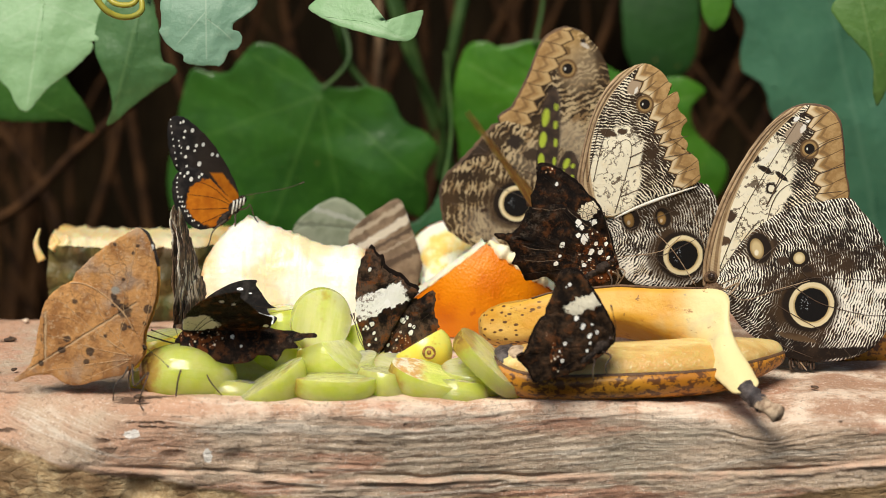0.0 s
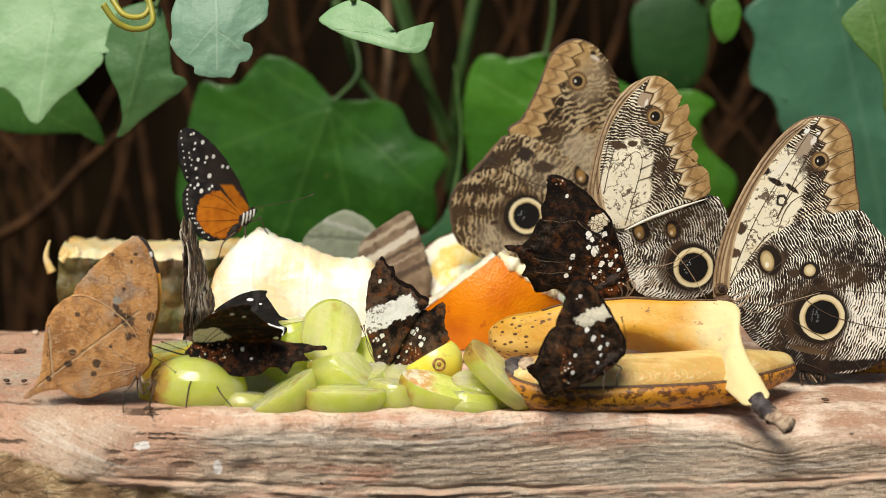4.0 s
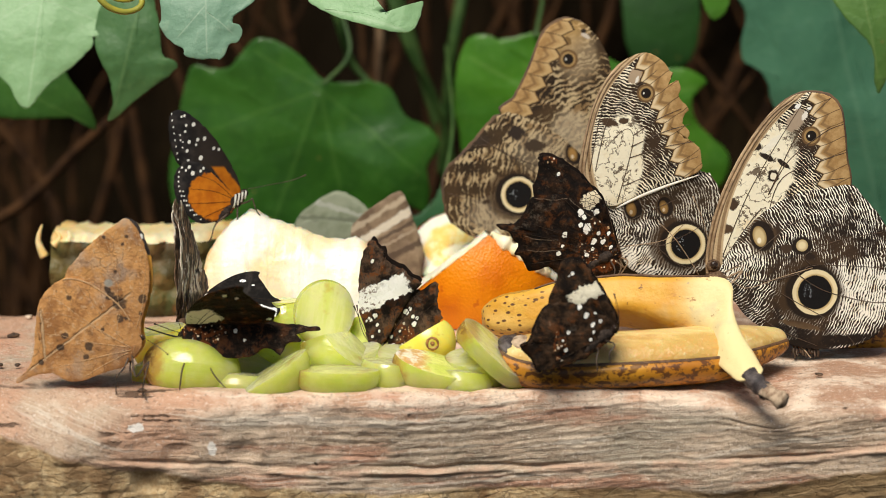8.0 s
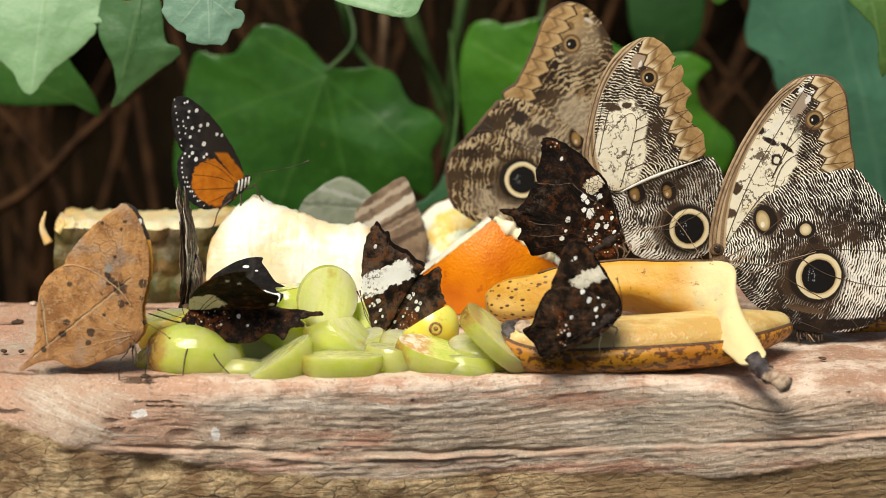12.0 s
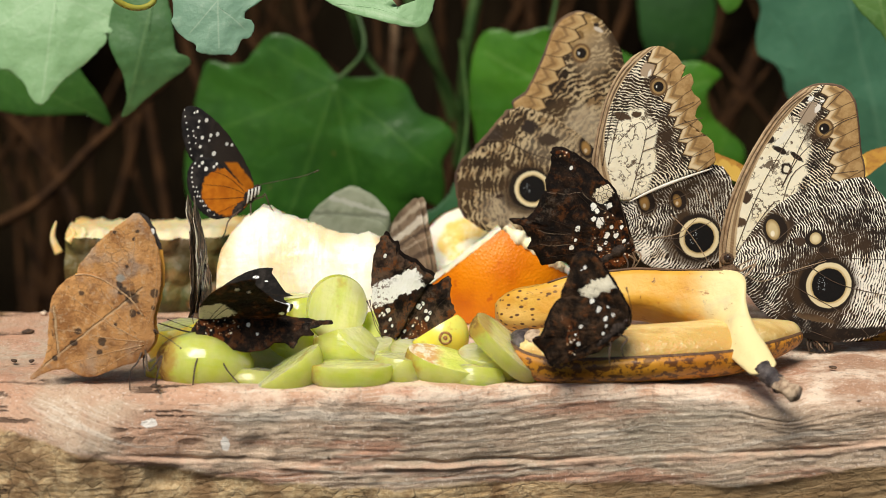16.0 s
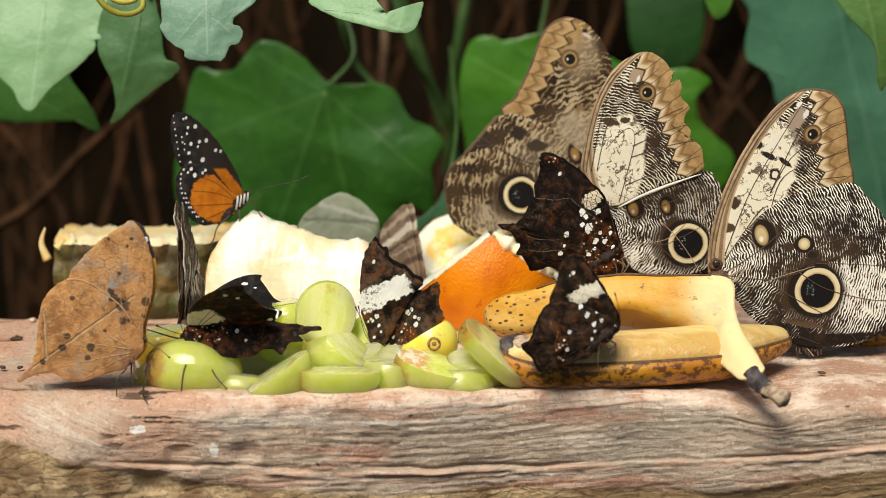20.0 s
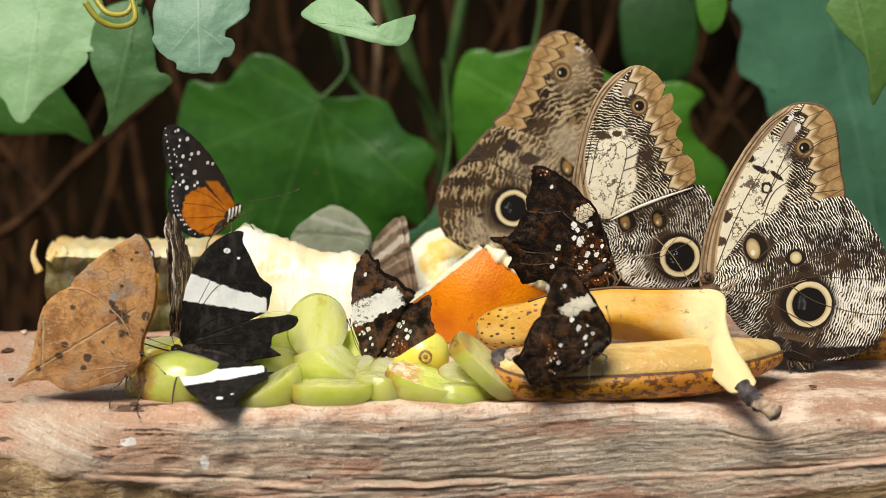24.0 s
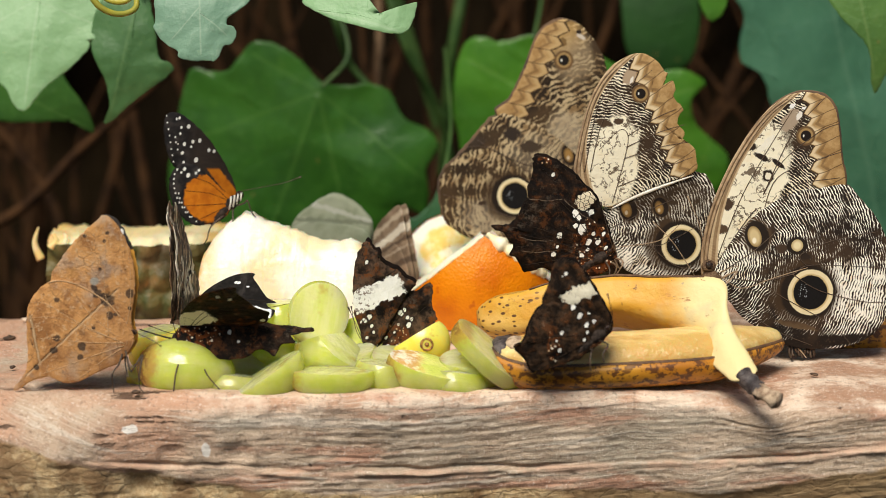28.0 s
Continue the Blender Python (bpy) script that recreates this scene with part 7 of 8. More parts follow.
def leaf_butterfly():
    s, ob = LEAFY, LEAF_BUTTERFLY
    fore = [(234, 376), (222, 385), (200, 401), (177, 421), (153, 448), (131, 484), (160, 520), (220, 560), (253, 606), (266, 588), (266, 562), (275, 527), (280, 490), (278, 452), (268, 418), (251, 386)]
    hind = [(125, 488), (98, 511), (86, 535), (81, 575), (78, 620), (68, 650), (48, 672), (52, 678), (76, 664), (112, 657), (137, 669), (164, 669), (190, 658), (216, 648), (238, 640), (261, 617), (269, 592), (250, 560), (228, 530), (204, 511), (176, 493), (148, 485)]
    mat = deadleaf_paint(s)
    up = Paint("leaf_butterfly_upper_side", s.k)
    uu, vv = s.u(up)
    c = up.mix((0.025, 0.017, 0.014), (0.72, 0.34, 0.05), (vv - 440.0 + (up.noise(300, 3) - 0.5) * 20).step(0, 5))
    up = up.finish(up.mix(c, (0.85, 0.83, 0.8), up.disc(uu, vv, 262, 410, 4, 6).step(1, 0.8)), 0.6)
    f, fd = wing("forewing", s, fore, [mat, up], ob, 0.0008, 0.05, 2.0, seed=30)
    h, hd = wing("hindwing", s, hind, [mat, up], ob, -0.0006, 0.05, 1.5, seed=31)
    f2, _ = wing("forewing", s, [(a + 4, b + 1) for a, b in fore], [up, mat], ob, 0.0030, 0.05, 2.0, seed=32, label="dark-tipped orange upper side")
    h2, _ = wing("hindwing", s, [(a + 3, b + 1) for a, b in hind], [up, mat], ob, 0.0038, 0.05, 1.5, seed=33)
    ribs = simple_paint("leaf_wing_rib", (0.56, 0.36, 0.19), (0.46, 0.26, 0.12), 500, 0.7)
    veins(s, hd, [[(250, 605), (180, 598), (130, 588), (84, 585)], [(240, 600), (170, 560), (120, 525), (92, 522)], [(235, 590), (190, 540), (150, 490)], [(250, 610), (190, 625), (140, 640), (100, 650)], [(245, 615), (200, 640), (165, 664)], [(225, 590), (226, 560), (232, 540)], [(250, 605), (200, 580), (140, 552), (86, 548)]], ribs, h, 0.00011)
    rim = bmesh.new()
    tube(rim, [(q.x, hd(q.x, q.z) - 0.0001, q.z) for q in (s.p(a.x, a.y) for a in spline([(128, 488), (148, 486), (176, 494), (204, 512), (228, 531), (248, 558)], 6, False))], 0.00022, 6)
    part("wing_rim", rim, ribs, h, "pale upper rim of the hindwing")
    veins(s, fd, [[(250, 590), (225, 520), (232, 450), (236, 385)], [(230, 500), (200, 470), (160, 450)], [(230, 480), (210, 440), (200, 405)], [(252, 590), (268, 530), (272, 450), (255, 392)]], ribs, f, 0.00010)
    body_parts(s, ob, (270, 586), (228, 638), 0.0016, 0.0013, BROWN_FUR,
               [[(245, 625, 0), (240, 640, -0.002), (229, 655, -0.004), (228, 688, -0.004)], [(252, 620, 0), (262, 650, -0.005), (275, 636, -0.006), (285, 624, -0.004), (280, 650, -0.007), (277, 676, -0.007), (286, 688, -0.008)], [(250, 622, 0.002), (247, 645, 0.002), (252, 668, 0.0)]],
               [[(268, 585, 0), (300, 600, -0.002), (318, 612, -0.003)]], LEG)
    return f, h, f2, h2


LEAF_WINGS = leaf_butterfly()


# ---------------- orange and black butterfly on the pineapple ----------------
def tiger():
    s = Sheet((-0.0632, 0.0820, 0.0443), 0.000184, (440, 345))
    ob = thing("orange_butterfly", Matrix.Translation(s.at), "black and orange butterfly with white spots on the pineapple", "butterfly")

    def paint(name, hind):
        p = Paint(name, s.k)
        u, v = s.u(p)
        n, wob = p.noise(300, 4), p.noise(900, 3)
        black = p.mix((0.012, 0.011, 0.012), (0.040, 0.034, 0.032), n.step(0.4, 0.7))
        orange = p.mix((0.60, 0.19, 0.012), (0.48, 0.13, 0.008), n.step(0.35, 0.65))
        if hind:
            d = p.disc(u, v, 399, 339, 47, 44, 20) + (wob - 0.5) * 0.25
            c = p.mix(black, orange, d.step(1.0, 0.92))
            dots = [(356, 287, 5), (362, 298, 6), (376, 294, 4), (381, 289, 4), (350, 293, 3.5), (343, 288, 3)] + [(338 + 26 * (i / 9) ** 2.0 - 4 * math.sin(i / 9 * 3.1), 296 + 76 * i / 9, 2.6) for i in range(10)] + [(345 + 30 * (i / 6) ** 1.6, 330 + 50 * i / 6, 2.4) for i in range(7)]
        else:
            c = p.mix(black, (0.036, 0.027, 0.022), ((u - 330) * 0.9 + (v - 190) * 0.1).step(20.0, 60.0))
            stripe = ((u - 408) * 0.80 - (v - 290) * 0.60 + (wob - 0.5) * 6.0).abs().step(11.0, 7.0) * (v - 284.0).step(0, 6)
            c = p.mix(c, orange, stripe)
            dots = [(364, 212, 6), (351, 214, 4), (371, 239, 5), (383, 237, 5.5), (356, 243, 5), (399, 254, 5), (408, 256, 4.5), (376, 271, 6.5), (352, 259, 4.5), (354, 276, 4), (348, 197, 4), (343, 199, 3), (349, 225, 3.5), (340, 231, 2.6), (341, 240, 2.6), (344, 253, 2.6), (345, 243, 2.2), (368, 248, 3.5)] + [(325 + 1.6 * i, 194 + 11.5 * i, 2.3) for i in range(8)]
        for su, sv, sr in dots:
            c = p.mix(c, (0.80, 0.79, 0.74), (p.disc(u, v, su, sv, sr * 0.56, sr * 0.74, 20) + (wob - 0.5) * 0.5).step(1.05, 0.85))
        p.finish(c, 0.7, n, 0.0003, specular_ior_level=0.14)
        return p.thin(c, 0.12)
    fore = [(336, 187), (326, 193), (322, 210), (324, 242), (332, 270), (344, 286), (390, 310), (436, 342), (445, 334), (441, 308), (426, 277), (405, 242), (380, 213), (352, 191)]
    hind = [(344, 281), (331, 299), (328, 320), (334, 349), (348, 371), (372, 387), (395, 385), (416, 377), (431, 363), (440, 342), (420, 322), (398, 299), (377, 282), (358, 277)]
    fp, hp = paint("orange_butterfly_forewing", False), paint("orange_butterfly_hindwing", True)
    f, fd = wing("forewing", s, fore, [fp, fp], ob, 0.0006, 0.04, 1.2, seed=40)
    h, hd = wing("hindwing", s, hind, [hp, hp], ob, -0.0003, 0.04, 1.8, seed=41)
    wing("forewing", s, [(a - 3, b + 2) for a, b in fore], [fp, fp], ob, 0.0020, 0.04, 1.2, seed=42)
    wing("hindwing", s, [(a + 2, b + 2) for a, b in hind], [hp, hp], ob, 0.0028, 0.04, 1.8, seed=43)
    veins(s, hd, [[(435, 345), (400, 330), (350, 325)], [(435, 348), (400, 350), (352, 352)], [(435, 350), (405, 365), (372, 380)], [(434, 343), (400, 312), (365, 300)]], DARK_VEIN, h, 0.00009)
    white = simple_paint("white_body_stripe", (0.80, 0.78, 0.70), (0.70, 0.66, 0.58), 500, 0.6)
    body_parts(s, ob, (455, 330), (400, 386), 0.001, 0.0019, BLACK_FUR,
               [[(440, 356, 0), (442, 385, -0.004), (447, 405, -0.006), (451, 414, -0.006)], [(446, 352, 0), (462, 345, -0.003), (468, 340, -0.004), (476, 362, -0.004), (492, 382, -0.004)], [(425, 368, 0), (402, 388, -0.002), (395, 410, -0.003), (386, 422, -0.002)]],
               [[(455, 326, 0), (500, 316, -0.002), (535, 308, -0.003), (562, 298, -0.003)]], LEG, leg_r=0.00026)
    for i in range(4):
        bm = tube(bmesh.new(), [s.p(438 + i * 6, 334 - i * 2, -0.0014 + i * 0.0002), s.p(437 + i * 6, 346 - i * 3, -0.0016 + i * 0.0002), s.p(434 + i * 6.5, 358 - i * 5, -0.0012 + i * 0.0002)], 0.00032, 6)
        part("body_stripe", bm, white, ob, "white thorax stripe")
    return ob


tiger()


# ---------------- butterfly seen edge-on ----------------
def bark_wing():
    p = Paint("bark_like_wing")
    n, f = p.noise(500, 4, 0.65, p.vec(p.x * 2.0, p.y * 2.0, p.z * 0.5)), p.noise(1300, 4)
    c = p.mix((0.035, 0.020, 0.013), (0.26, 0.155, 0.09), n.step(0.44, 0.62))
    c = p.mix(c, (0.50, 0.34, 0.20), p.noise(260, 4, 0.6).step(0.56, 0.66) * 0.6)
    # cream streaks on the upper half, pale flecks low down
    streaks = p.noise(170, 4, 0.6, p.vec(p.x * 2.2, p.y * 2.2, p.z * 0.35)).step(0.49, 0.54)
    c = p.mix(c, p.mix((0.88, 0.80, 0.66), (0.70, 0.58, 0.44), f.step(0.45, 0.60)), streaks * (p.z + (n - 0.5) * 0.01).step(0.006, 0.010) * 0.9)
    c = p.mix(c, (0.82, 0.74, 0.62), p.cells(520).step(0.20, 0.12) * p.noise(120, 3).step(0.50, 0.58) * 0.8)
    return p.finish(c, 0.7, n + f * 0.5, 0.0004)


EDGE = Sheet((-0.0758, 0.0400, 0.0125), 0.000174, (348, 560))
EDGE_BUTTERFLY = thing("edge_on_butterfly", Matrix.Translation(EDGE.at) @ pose(0, 0, 0, 0, -4, 76), "grey-brown bark-patterned butterfly with closed ragged wings", "butterfly", "dark brown butterflies on the fruit")


def edge_butterfly():
    s, ob, mat = EDGE, EDGE_BUTTERFLY, bark_wing()
    fore = [(348, 555), (338, 500), (334, 440), (340, 385), (352, 346), (366, 352), (384, 390), (404, 440), (420, 478), (400, 500), (370, 540)]
    hind = [(348, 558), (370, 505), (420, 480), (440, 500), (432, 530), (440, 556), (405, 575), (370, 575)]
    for y, seed in ((-0.0006, 50), (0.0014, 53)):
        wing("forewing", s, fore, [mat, mat], ob, y, 0.08, 8.0, seed=seed, ripple=0.05)
        wing("hindwing", s, hind, [mat, mat], ob, y * 1.5, 0.10, 9.0, seed=seed + 1, ripple=0.07)
    body_parts(s, ob, (340, 560), (400, 580), 0.0004, 0.0020, BROWN_FUR, [[(352, 575, 0), (345, 590, -0.004), (348, 606, -0.006)], [(365, 578, 0.001), (370, 592, 0.004), (372, 606, 0.006)]], [[(342, 556, 0), (325, 530, -0.002), (316, 505, -0.003)]])
    return ob


edge_butterfly()


# ---------------- two butterflies behind the fruit ----------------
def plain_butterfly(name, at, k, origin, fore, hind, tones, label, stripe=None):
    s = Sheet(at, k, origin)
    ob = thing(name, Matrix.Translation(s.at), label, "butterfly")
    p = Paint(name + "_wing", s.k)
    u, v = s.u(p)
    n, f = p.noise(110, 4, 0.6), p.noise(420, 3)
    c = p.mix(tones[0], tones[1], n.step(0.38, 0.66))
    if stripe:
        for v0, slope, w, tone in stripe:
            c = p.mix(c, tone, (v - v0 - (u - origin[0]) * slope + (f - 0.5) * 16.0).abs().step(w, w * 0.5) * 0.85)
    p.finish(c, 0.75, n, 0.0003)
    p.thin(c, 0.1)
    wing("forewing", s, fore, [p.mat, p.mat], ob, 0.0006, 0.05, 2.0, seed=60)
    wing("hindwing", s, hind, [p.mat, p.mat], ob, -0.0005, 0.05, 2.0, seed=61)
    wing("forewing", s, [(a + 4, b - 2) for a, b in fore], [p.mat, p.mat], ob, 0.0024, 0.05, 2.0, seed=62)
    wing("hindwing", s, [(a + 3, b - 2) for a, b in hind], [p.mat, p.mat], ob, 0.0032, 0.05, 2.0, seed=63)
    return s, ob


plain_butterfly("grey_butterfly", (-0.0346, 0.1350, 0.0218), 0.000199, (610, 420),
                [(545, 400), (552, 372), (580, 348), (612, 332), (640, 340), (668, 362), (682, 385), (678, 420), (640, 440), (580, 440)],
                [(540, 420), (548, 388), (590, 378), (640, 384), (676, 398), (680, 440), (620, 470), (560, 460)],
                ((0.36, 0.39, 0.28), (0.24, 0.28, 0.18)), "pale grey blurred butterfly with folded wings beside the pineapple", [(378, 0.05, 5, (0.20, 0.22, 0.15)), (356, 0.3, 5, (0.52, 0.53, 0.45))])
STRIPED_SHEET, STRIPED = plain_butterfly("striped_butterfly", (-0.0163, 0.1180, 0.0147), 0.000195, (700, 470),
                [(642, 400), (660, 372), (690, 350), (720, 332), (734, 342), (748, 380), (762, 420), (768, 460), (740, 500), (690, 500), (655, 450)],
                [(640, 420), (670, 400), (720, 400), (755, 430), (766, 480), (730, 520), (680, 520), (650, 480)],
                ((0.34, 0.24, 0.155), (0.15, 0.095, 0.058)), "brown butterfly with a pale wing stripe beside the orange", [(392, -0.62, 10, (0.84, 0.76, 0.62)), (362, -0.62, 7, (0.58, 0.47, 0.34)), (424, -0.5, 3, (0.46, 0.36, 0.26)), (410, -0.55, 5, (0.09, 0.055, 0.035)), (450, -0.5, 9, (0.09, 0.055, 0.035))])
body_parts(STRIPED_SHEET, STRIPED, (690, 480), (740, 510), 0.001, 0.0024, BROWN_FUR)


# ---------------- two butterflies that fly ----------------
def flyer_paint(name, k, a, b, spot, cut, size, marks=()):
    p = Paint(name, k)
    n, f = p.noise(350, 4), p.noise(900, 3)
    c = p.mix(a, b, n.step(0.4, 0.65))
    if marks:
        u, v = p.x.abs(), -p.z
        for mu, mv, ru, rv, tilt in marks:
            c = p.mix(c, spot, (p.disc(u, v, mu, mv, ru, rv, tilt) + (f - 0.5) * 0.4).step(1.06, 0.86))
    else:
        cell = p.cells(size, p.vec(p.x * k * 1.15, p.y, p.z * k * 0.6))
        c = p.mix(c, spot, (cell + (f - 0.5) * 0.15).step(cut, cut - 0.08))
    p.finish(c, 0.55, n, 0.0002)
    return p.thin(c, 0.25)


def flyer(name, label, upper, under):
    s = Sheet((0, 0, 0), 0.000210, (0, 0))
    ob = thing(name, pose(0, 0.09, 0.06), label, "butterfly")
    fore = [(0, -4), (40, -46), (90, -80), (140, -106), (165, -104), (160, -84), (132, -56), (100, -32), (60, -12)]
    hind = [(0, 0), (50, -10), (92, -18), (104, -2), (96, 22), (74, 38), (66, 62), (52, 44), (28, 34), (8, 20)]
    res = []
    for side in (1, -1):
        for nm, line in (("forewing", fore), ("hindwing", hind)):
            o, d = wing(nm, s, [(a * side, b) for a, b in line], [upper, under], ob, 0.0004 if nm == "forewing" else 0.0009, 0.04, 2.0, seed=70)
            res.append((o, side))
    body_parts(s, ob, (0, -30), (0, 62), 0.0004, 0.0020, BROWN_FUR, [], [[(2, -30, 0), (14, -60, 0), (24, -84, 0.001)], [(-2, -30, 0), (-14, -60, 0), (-24, -84, 0.001)]])
    return ob, res


FLY_MARKS = [(34, -30, 13, 6, -44), (60, -48, 13, 7, -38), (88, -66, 13, 8, -34), (118, -84, 15, 8, -28), (52, -16, 6, 3, -30), (74, -24, 7, 3.5, -34), (98, -40, 7, 4, -38), (120, -58, 7, 4, -38), (142, -76, 6, 3.5, -40),
             (36, 4, 14, 6, -6), (62, 2, 12, 6, -10), (84, -2, 9, 6, -10), (50, 24, 6, 4, 0), (72, 22, 6, 4, -10), (88, 12, 4, 4, 0)]
FLYER, FLY_WINGS = flyer("green_spotted_butterfly", "brown butterfly with yellow-green wing spots, fluttering",
                         flyer_paint("flyer_upper_side", 0.00021, (0.035, 0.022, 0.015), (0.075, 0.045, 0.028), (0.44, 0.54, 0.05), 0, 0, FLY_MARKS),
                         flyer_paint("flyer_under_side", 0.00021, (0.58, 0.32, 0.06), (0.44, 0.22, 0.05), (0.72, 0.56, 0.14), 0, 0, FLY_MARKS))
AMBER, AMBER_WINGS = flyer("amber_butterfly", "amber yellow butterfly with brown wing edges, fluttering",
                           flyer_paint("amber_upper_side", 0.00021, (0.50, 0.26, 0.04), (0.38, 0.17, 0.03), (0.66, 0.42, 0.08), 0.50, 160),
                           flyer_paint("amber_under_side", 0.00021, (0.55, 0.30, 0.05), (0.42, 0.20, 0.03), (0.70, 0.48, 0.10), 0.50, 160))


# ---- what moves ----
def lean(rx, ry=0.0, rz=0.0):
    return pose(0, 0, 0, rx) @ pose(0, 0, 0, 0, ry) @ pose(0, 0, 0, 0, 0, rz)


def motions():
    # wings of the black and white butterfly: seconds, lean of the near pair, lean of the far pair
    beats = [(0.0, 54, -67), (7.0, 55, -66), (11.0, 55, -66), (14.5, 54, -66), (17.0, 54, -67), (20.5, 54, -67), (23.1, 54, -67), (23.3, 60, -60), (23.4, 75, -44), (23.5, 90, -28), (23.6, 98, -10), (23.7, 102, 0),
             (23.8, 104, 2), (24.0, 107, 2), (24.4, 106, 2), (24.6, 102, 0), (24.8, 92, -5), (24.9, 76, -26), (25.0, 60, -48), (25.2, 54, -66), (25.6, 54, -67), (28.0, 55, -66)]
    for side, col in (("near", 1), ("far", 2)):
        f, h = OPEN_WINGS[side]
        rows_f, rows_h = [], []
        for b in beats:
            shut = max(0.0, min(1.0, -b[col] / 60))
            low = -25 + (b[col] - 54) * 2.36 if side == "near" else b[col]
            rows_f.append((b[0], lean(b[col])))
            rows_h.append((b[0], lean(low, 0 if side == "near" else 8 * shut)))
        walk(f, rows_f)
        walk(h, rows_h)
    # the owl butterfly behind throws its wings open for a moment
    foot, axis = FLAP_HINGE
    for i, o in enumerate(FLAP_WINGS):
        side = 1 if i < 2 else -1
        swing = [(0.0, 0), (1.7, 0), (1.8, 22), (1.9, 84), (2.0, 0), (2.1, 0), (28.0, 0)]
        walk(o, [(t, Matrix.Translation(foot) @ Matrix.Rotation(radians(a * side), 4, axis) @ Matrix.Translation(-foot)) for t, a in swing])
    # dead-leaf butterfly rocks on its feet: seconds, lean, shift along x and z in millimetres
    rock = [(0.0, 6.4, 1.5, 0.4), (1.0, 5.8, 1.3, 0.4), (2.0, 5.0, 1.1, 0.3), (3.0, 3.0, 0.6, 0.3), (3.5, 2.4, 0.5, 0.3), (5.5, 1.6, 0.2, 0.2), (9.0, 1.8, 0.2, 0.2), (11.0, 0.4, -0.3, 0.2), (12.0, 0.5, -0.2, 0.2), (14.5, 2.0, 0.3, 0.4),
            (16.0, 1.2, 0.2, 0.4), (17.0, 1.3, 0.0, 0.2), (18.0, 3.0, 0.3, 0.4), (19.0, 2.0, 0.1, 0.3), (20.0, 3.8, 0.3, 0.5), (20.5, 6.0, 0.7, 0.6), (22.5, 7.1, 1.0, 0.7), (23.5, 8.4, 1.9, 1.0), (24.5, 7.6, 2.0, 1.1), (24.7, 6.0, 1.6, 1.0),
            (25.0, -3.5, 0.0, 0.6), (25.5, -5.0, -0.1, 0.6), (26.0, -2.0, 0.5, 0.9), (26.5, -1.3, 0.6, 1.0), (27.0, -3.3, 0.3, 0.9), (28.0, -4.2, -0.1, 0.7)]
    foot = LEAFY.p(176, 604)
    walk(LEAF_BUTTERFLY, [(t, Matrix.Translation(LEAFY.at + foot + Vector((dx, 0, dz)) * 0.001) @ lean(0, a) @ Matrix.Translation(-foot)) for t, a, dx, dz in rock])
    # dead-leaf butterfly flicks its forewings once
    f, h, f2, h2 = LEAF_WINGS
    flick = [(0.0, 0), (2.0, 0.5), (9.0, 0), (14.5, 0.6), (22.5, 0), (24.6, 0), (24.7, 12), (24.8, 20), (24.9, 15), (25.0, 8), (25.2, 4), (25.6, 2), (26.2, 0), (28.0, 0)]
    walk(f, [(t, lean(0, -a * 0.62, 0)) for t, a in flick])
    walk(h, [(t, lean(0, -a * 0.22, 0)) for t, a in flick])
    walk(f2, [(t, lean(0, a * 0.12, 0)) for t, a in flick])
    # edge-on butterfly turns a little
    base = EDGE.at
    turns = [(0.0, 70), (3.5, 72), (7.0, 70), (11.0, 80), (15.0, 84), (17.0, 82), (20.0, 78), (22.5, 66), (25.0, 70), (28.0, 76)]
    walk(EDGE_BUTTERFLY, [(t, Matrix.Translation(base) @ pose(0, 0, 0, 0, -4, a)) for t, a in turns])
    # striped butterfly turns away during the second pause
    p = STRIPED_SHEET.at
    walk(STRIPED, [(0.0, Matrix.Translation(p)), (12.2, Matrix.Translation(p)), (14.5, Matrix.Translation(p) @ pose(0.002, 0, -0.001, 0, 0, -42)), (16.0, Matrix.Translation(p) @ pose(0.003, 0, -0.003, 0, 0, -55)), (28.0, Matrix.Translation(p) @ pose(0.003, 0, -0.003, 0, 0, -55))])
    # the green-spotted one takes off: seconds, place, turn about x, y, z
    trip = [(t, (0.0355, 0.0800, 0.0451), -65, roll, 30) for t, roll in ((0.0, -12), (0.2, -30), (0.4, -28), (0.6, -8), (0.8, 2), (1.0, 14), (1.2, 2), (1.4, 10), (1.6, -10), (1.7, -6))]
    trip += [(1.8, (0.0323, 0.0800, 0.0409), -60, -4, 24), (1.9, (0.0160, 0.0900, 0.0394), -60, -10, 15), (2.0, (-0.0095, 0.1200, 0.0419), -40, -34, 10), (2.1, (-0.0043, 0.0700, 0.0972), 10, -20, -5), (2.2, (0.0134, 0.0700, 0.1463), 10, 10, -5), (2.6, (0.0569, 0.1000, 0.2317), 0, 20, 0), (4.5, (0.1801, 0.1600, 0.2209), 0, 40, 0), (28.0, (0.1998, 0.1600, 0.2209), 0, 40, 0)]
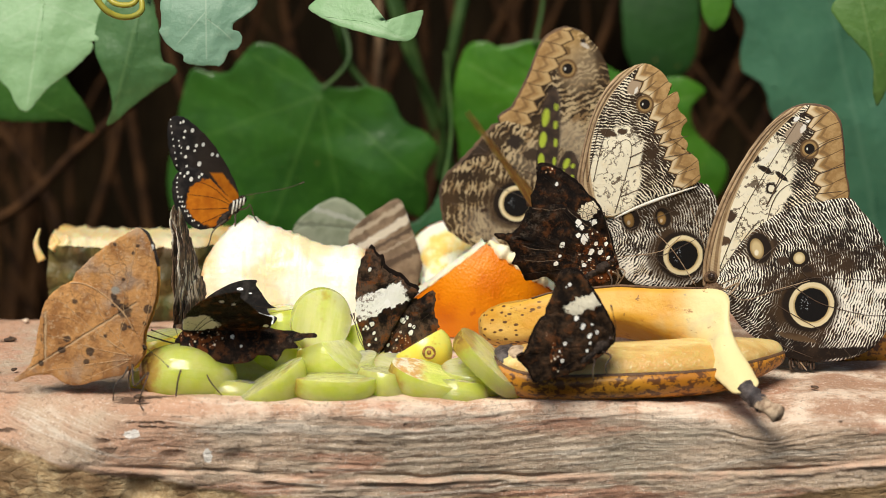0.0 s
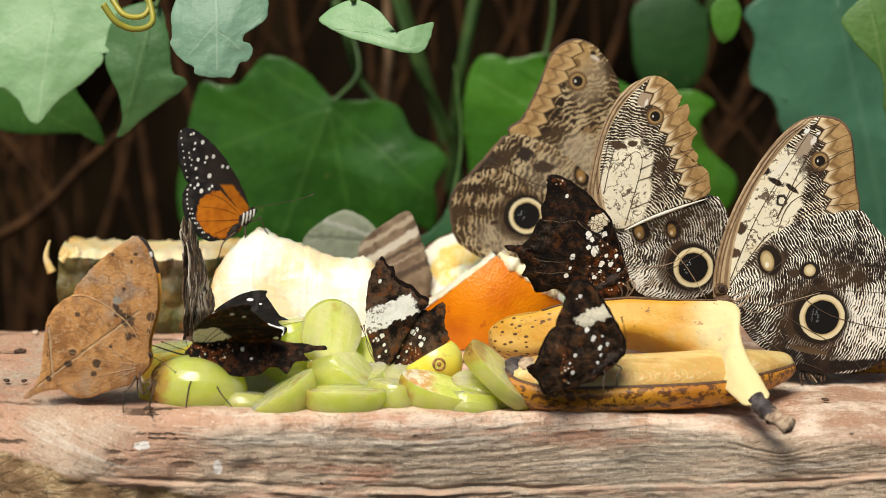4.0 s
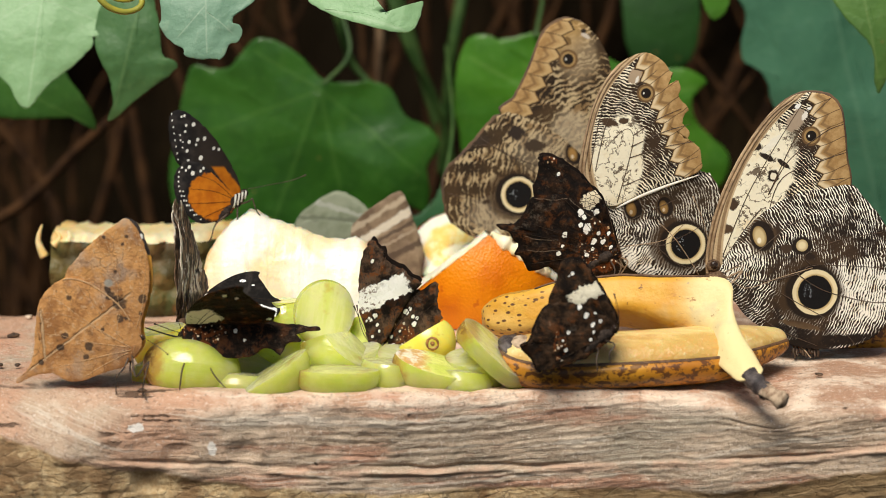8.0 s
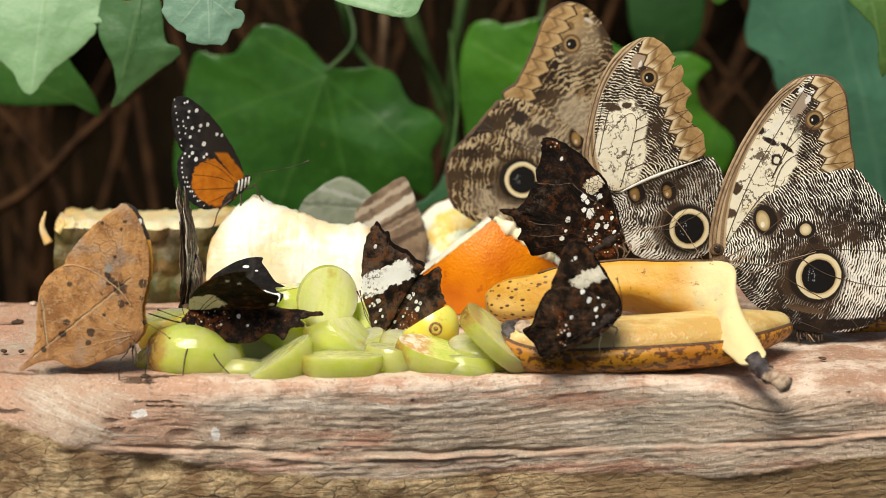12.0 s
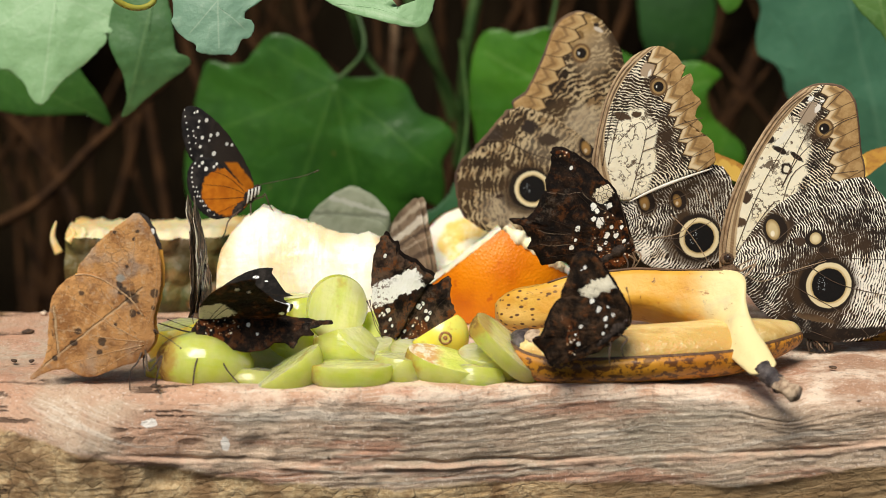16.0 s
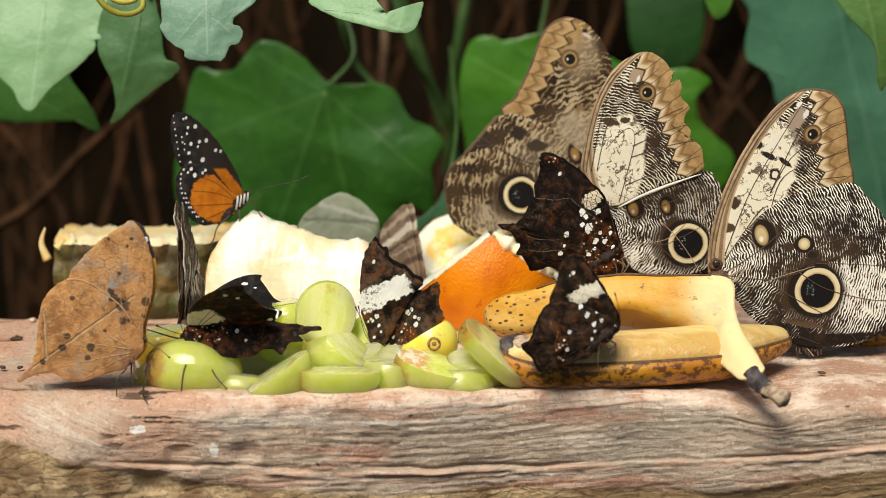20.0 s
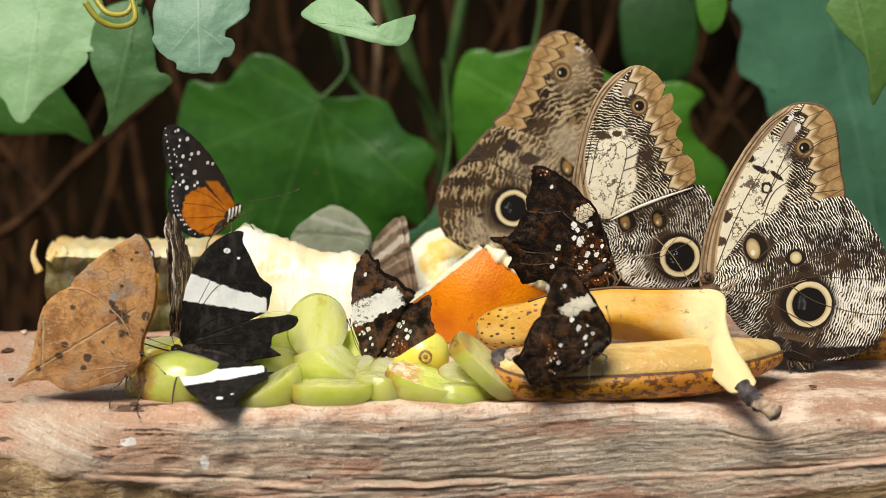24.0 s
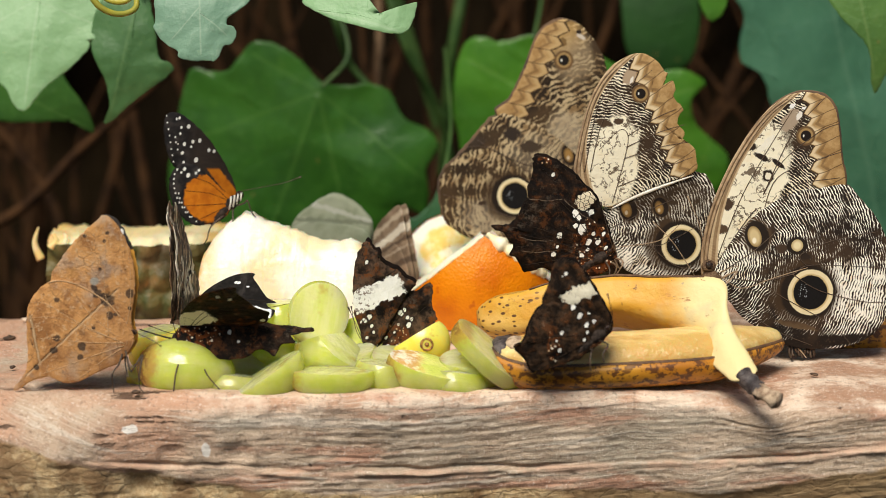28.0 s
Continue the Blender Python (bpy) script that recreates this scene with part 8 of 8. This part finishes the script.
    flaps = [(0.0, 62), (0.2, 52), (0.4, 51), (0.6, 62), (0.8, 50), (1.0, 8), (1.2, 5), (1.4, 18), (1.6, 60), (1.7, 54), (1.8, 46), (1.9, 5), (2.0, 55), (2.1, -20), (2.2, 50), (2.4, -20), (2.6, 50), (4.5, 60), (28.0, 60)]
    walk(FLYER, [(t, Matrix.Translation(q) @ pose(0, 0, 0, a, b, c)) for t, q, a, b, c in trip])
    for o, side in FLY_WINGS:
        walk(o, [(t, pose(0, 0, 0, 0, 0, -side * (8 if side > 0 and t in (0.2, 0.4) else a))) for t, a in flaps])
    # the amber one comes in behind the large owl butterfly, and leaves
    trip = [(0.0, (0.2552, 0.2000, 0.1643), -20, 30, 0), (12.6, (0.2552, 0.2000, 0.1643), -20, 30, 0), (13.4, (0.1804, 0.1400, 0.0948), -30, 10, 0), (14.1, (0.1146, 0.0820, 0.0430), -58, 0, 0), (18.0, (0.1146, 0.0820, 0.0430), -58, 0, 0), (18.3, (0.1194, 0.0850, 0.0481), -50, 8, 0), (18.6, (0.1235, 0.0900, 0.0535), -40, 12, 0), (18.8, (0.1243, 0.1000, 0.0860), -20, 20, 0), (18.9, (0.1500, 0.1100, 0.1041), -20, 40, 0), (19.0, (0.2051, 0.1300, 0.1356), 0, 60, 0), (28.0, (0.2586, 0.2000, 0.1017), 0, 60, 0)]
    flaps = [(0.0, 60), (12.6, 60), (13.0, -10), (13.4, 50), (13.8, -10), (14.2, 20), (14.5, 26), (14.7, 12), (15.0, 10), (15.3, 16), (15.6, 10), (15.9, 8), (16.2, 12), (16.5, 14), (16.8, 12), (17.1, 14), (17.4, 12), (17.8, 20), (18.2, 30), (18.5, -10), (18.8, 45), (19.0, -10), (19.4, 60), (28.0, 60)]
    walk(AMBER, [(t, Matrix.Translation(q) @ pose(0, 0, 0, a, b, c)) for t, q, a, b, c in trip])
    for o, side in AMBER_WINGS:
        walk(o, [(t, pose(0, 0, 0, 0, 0, -side * a)) for t, a in flaps])


motions()
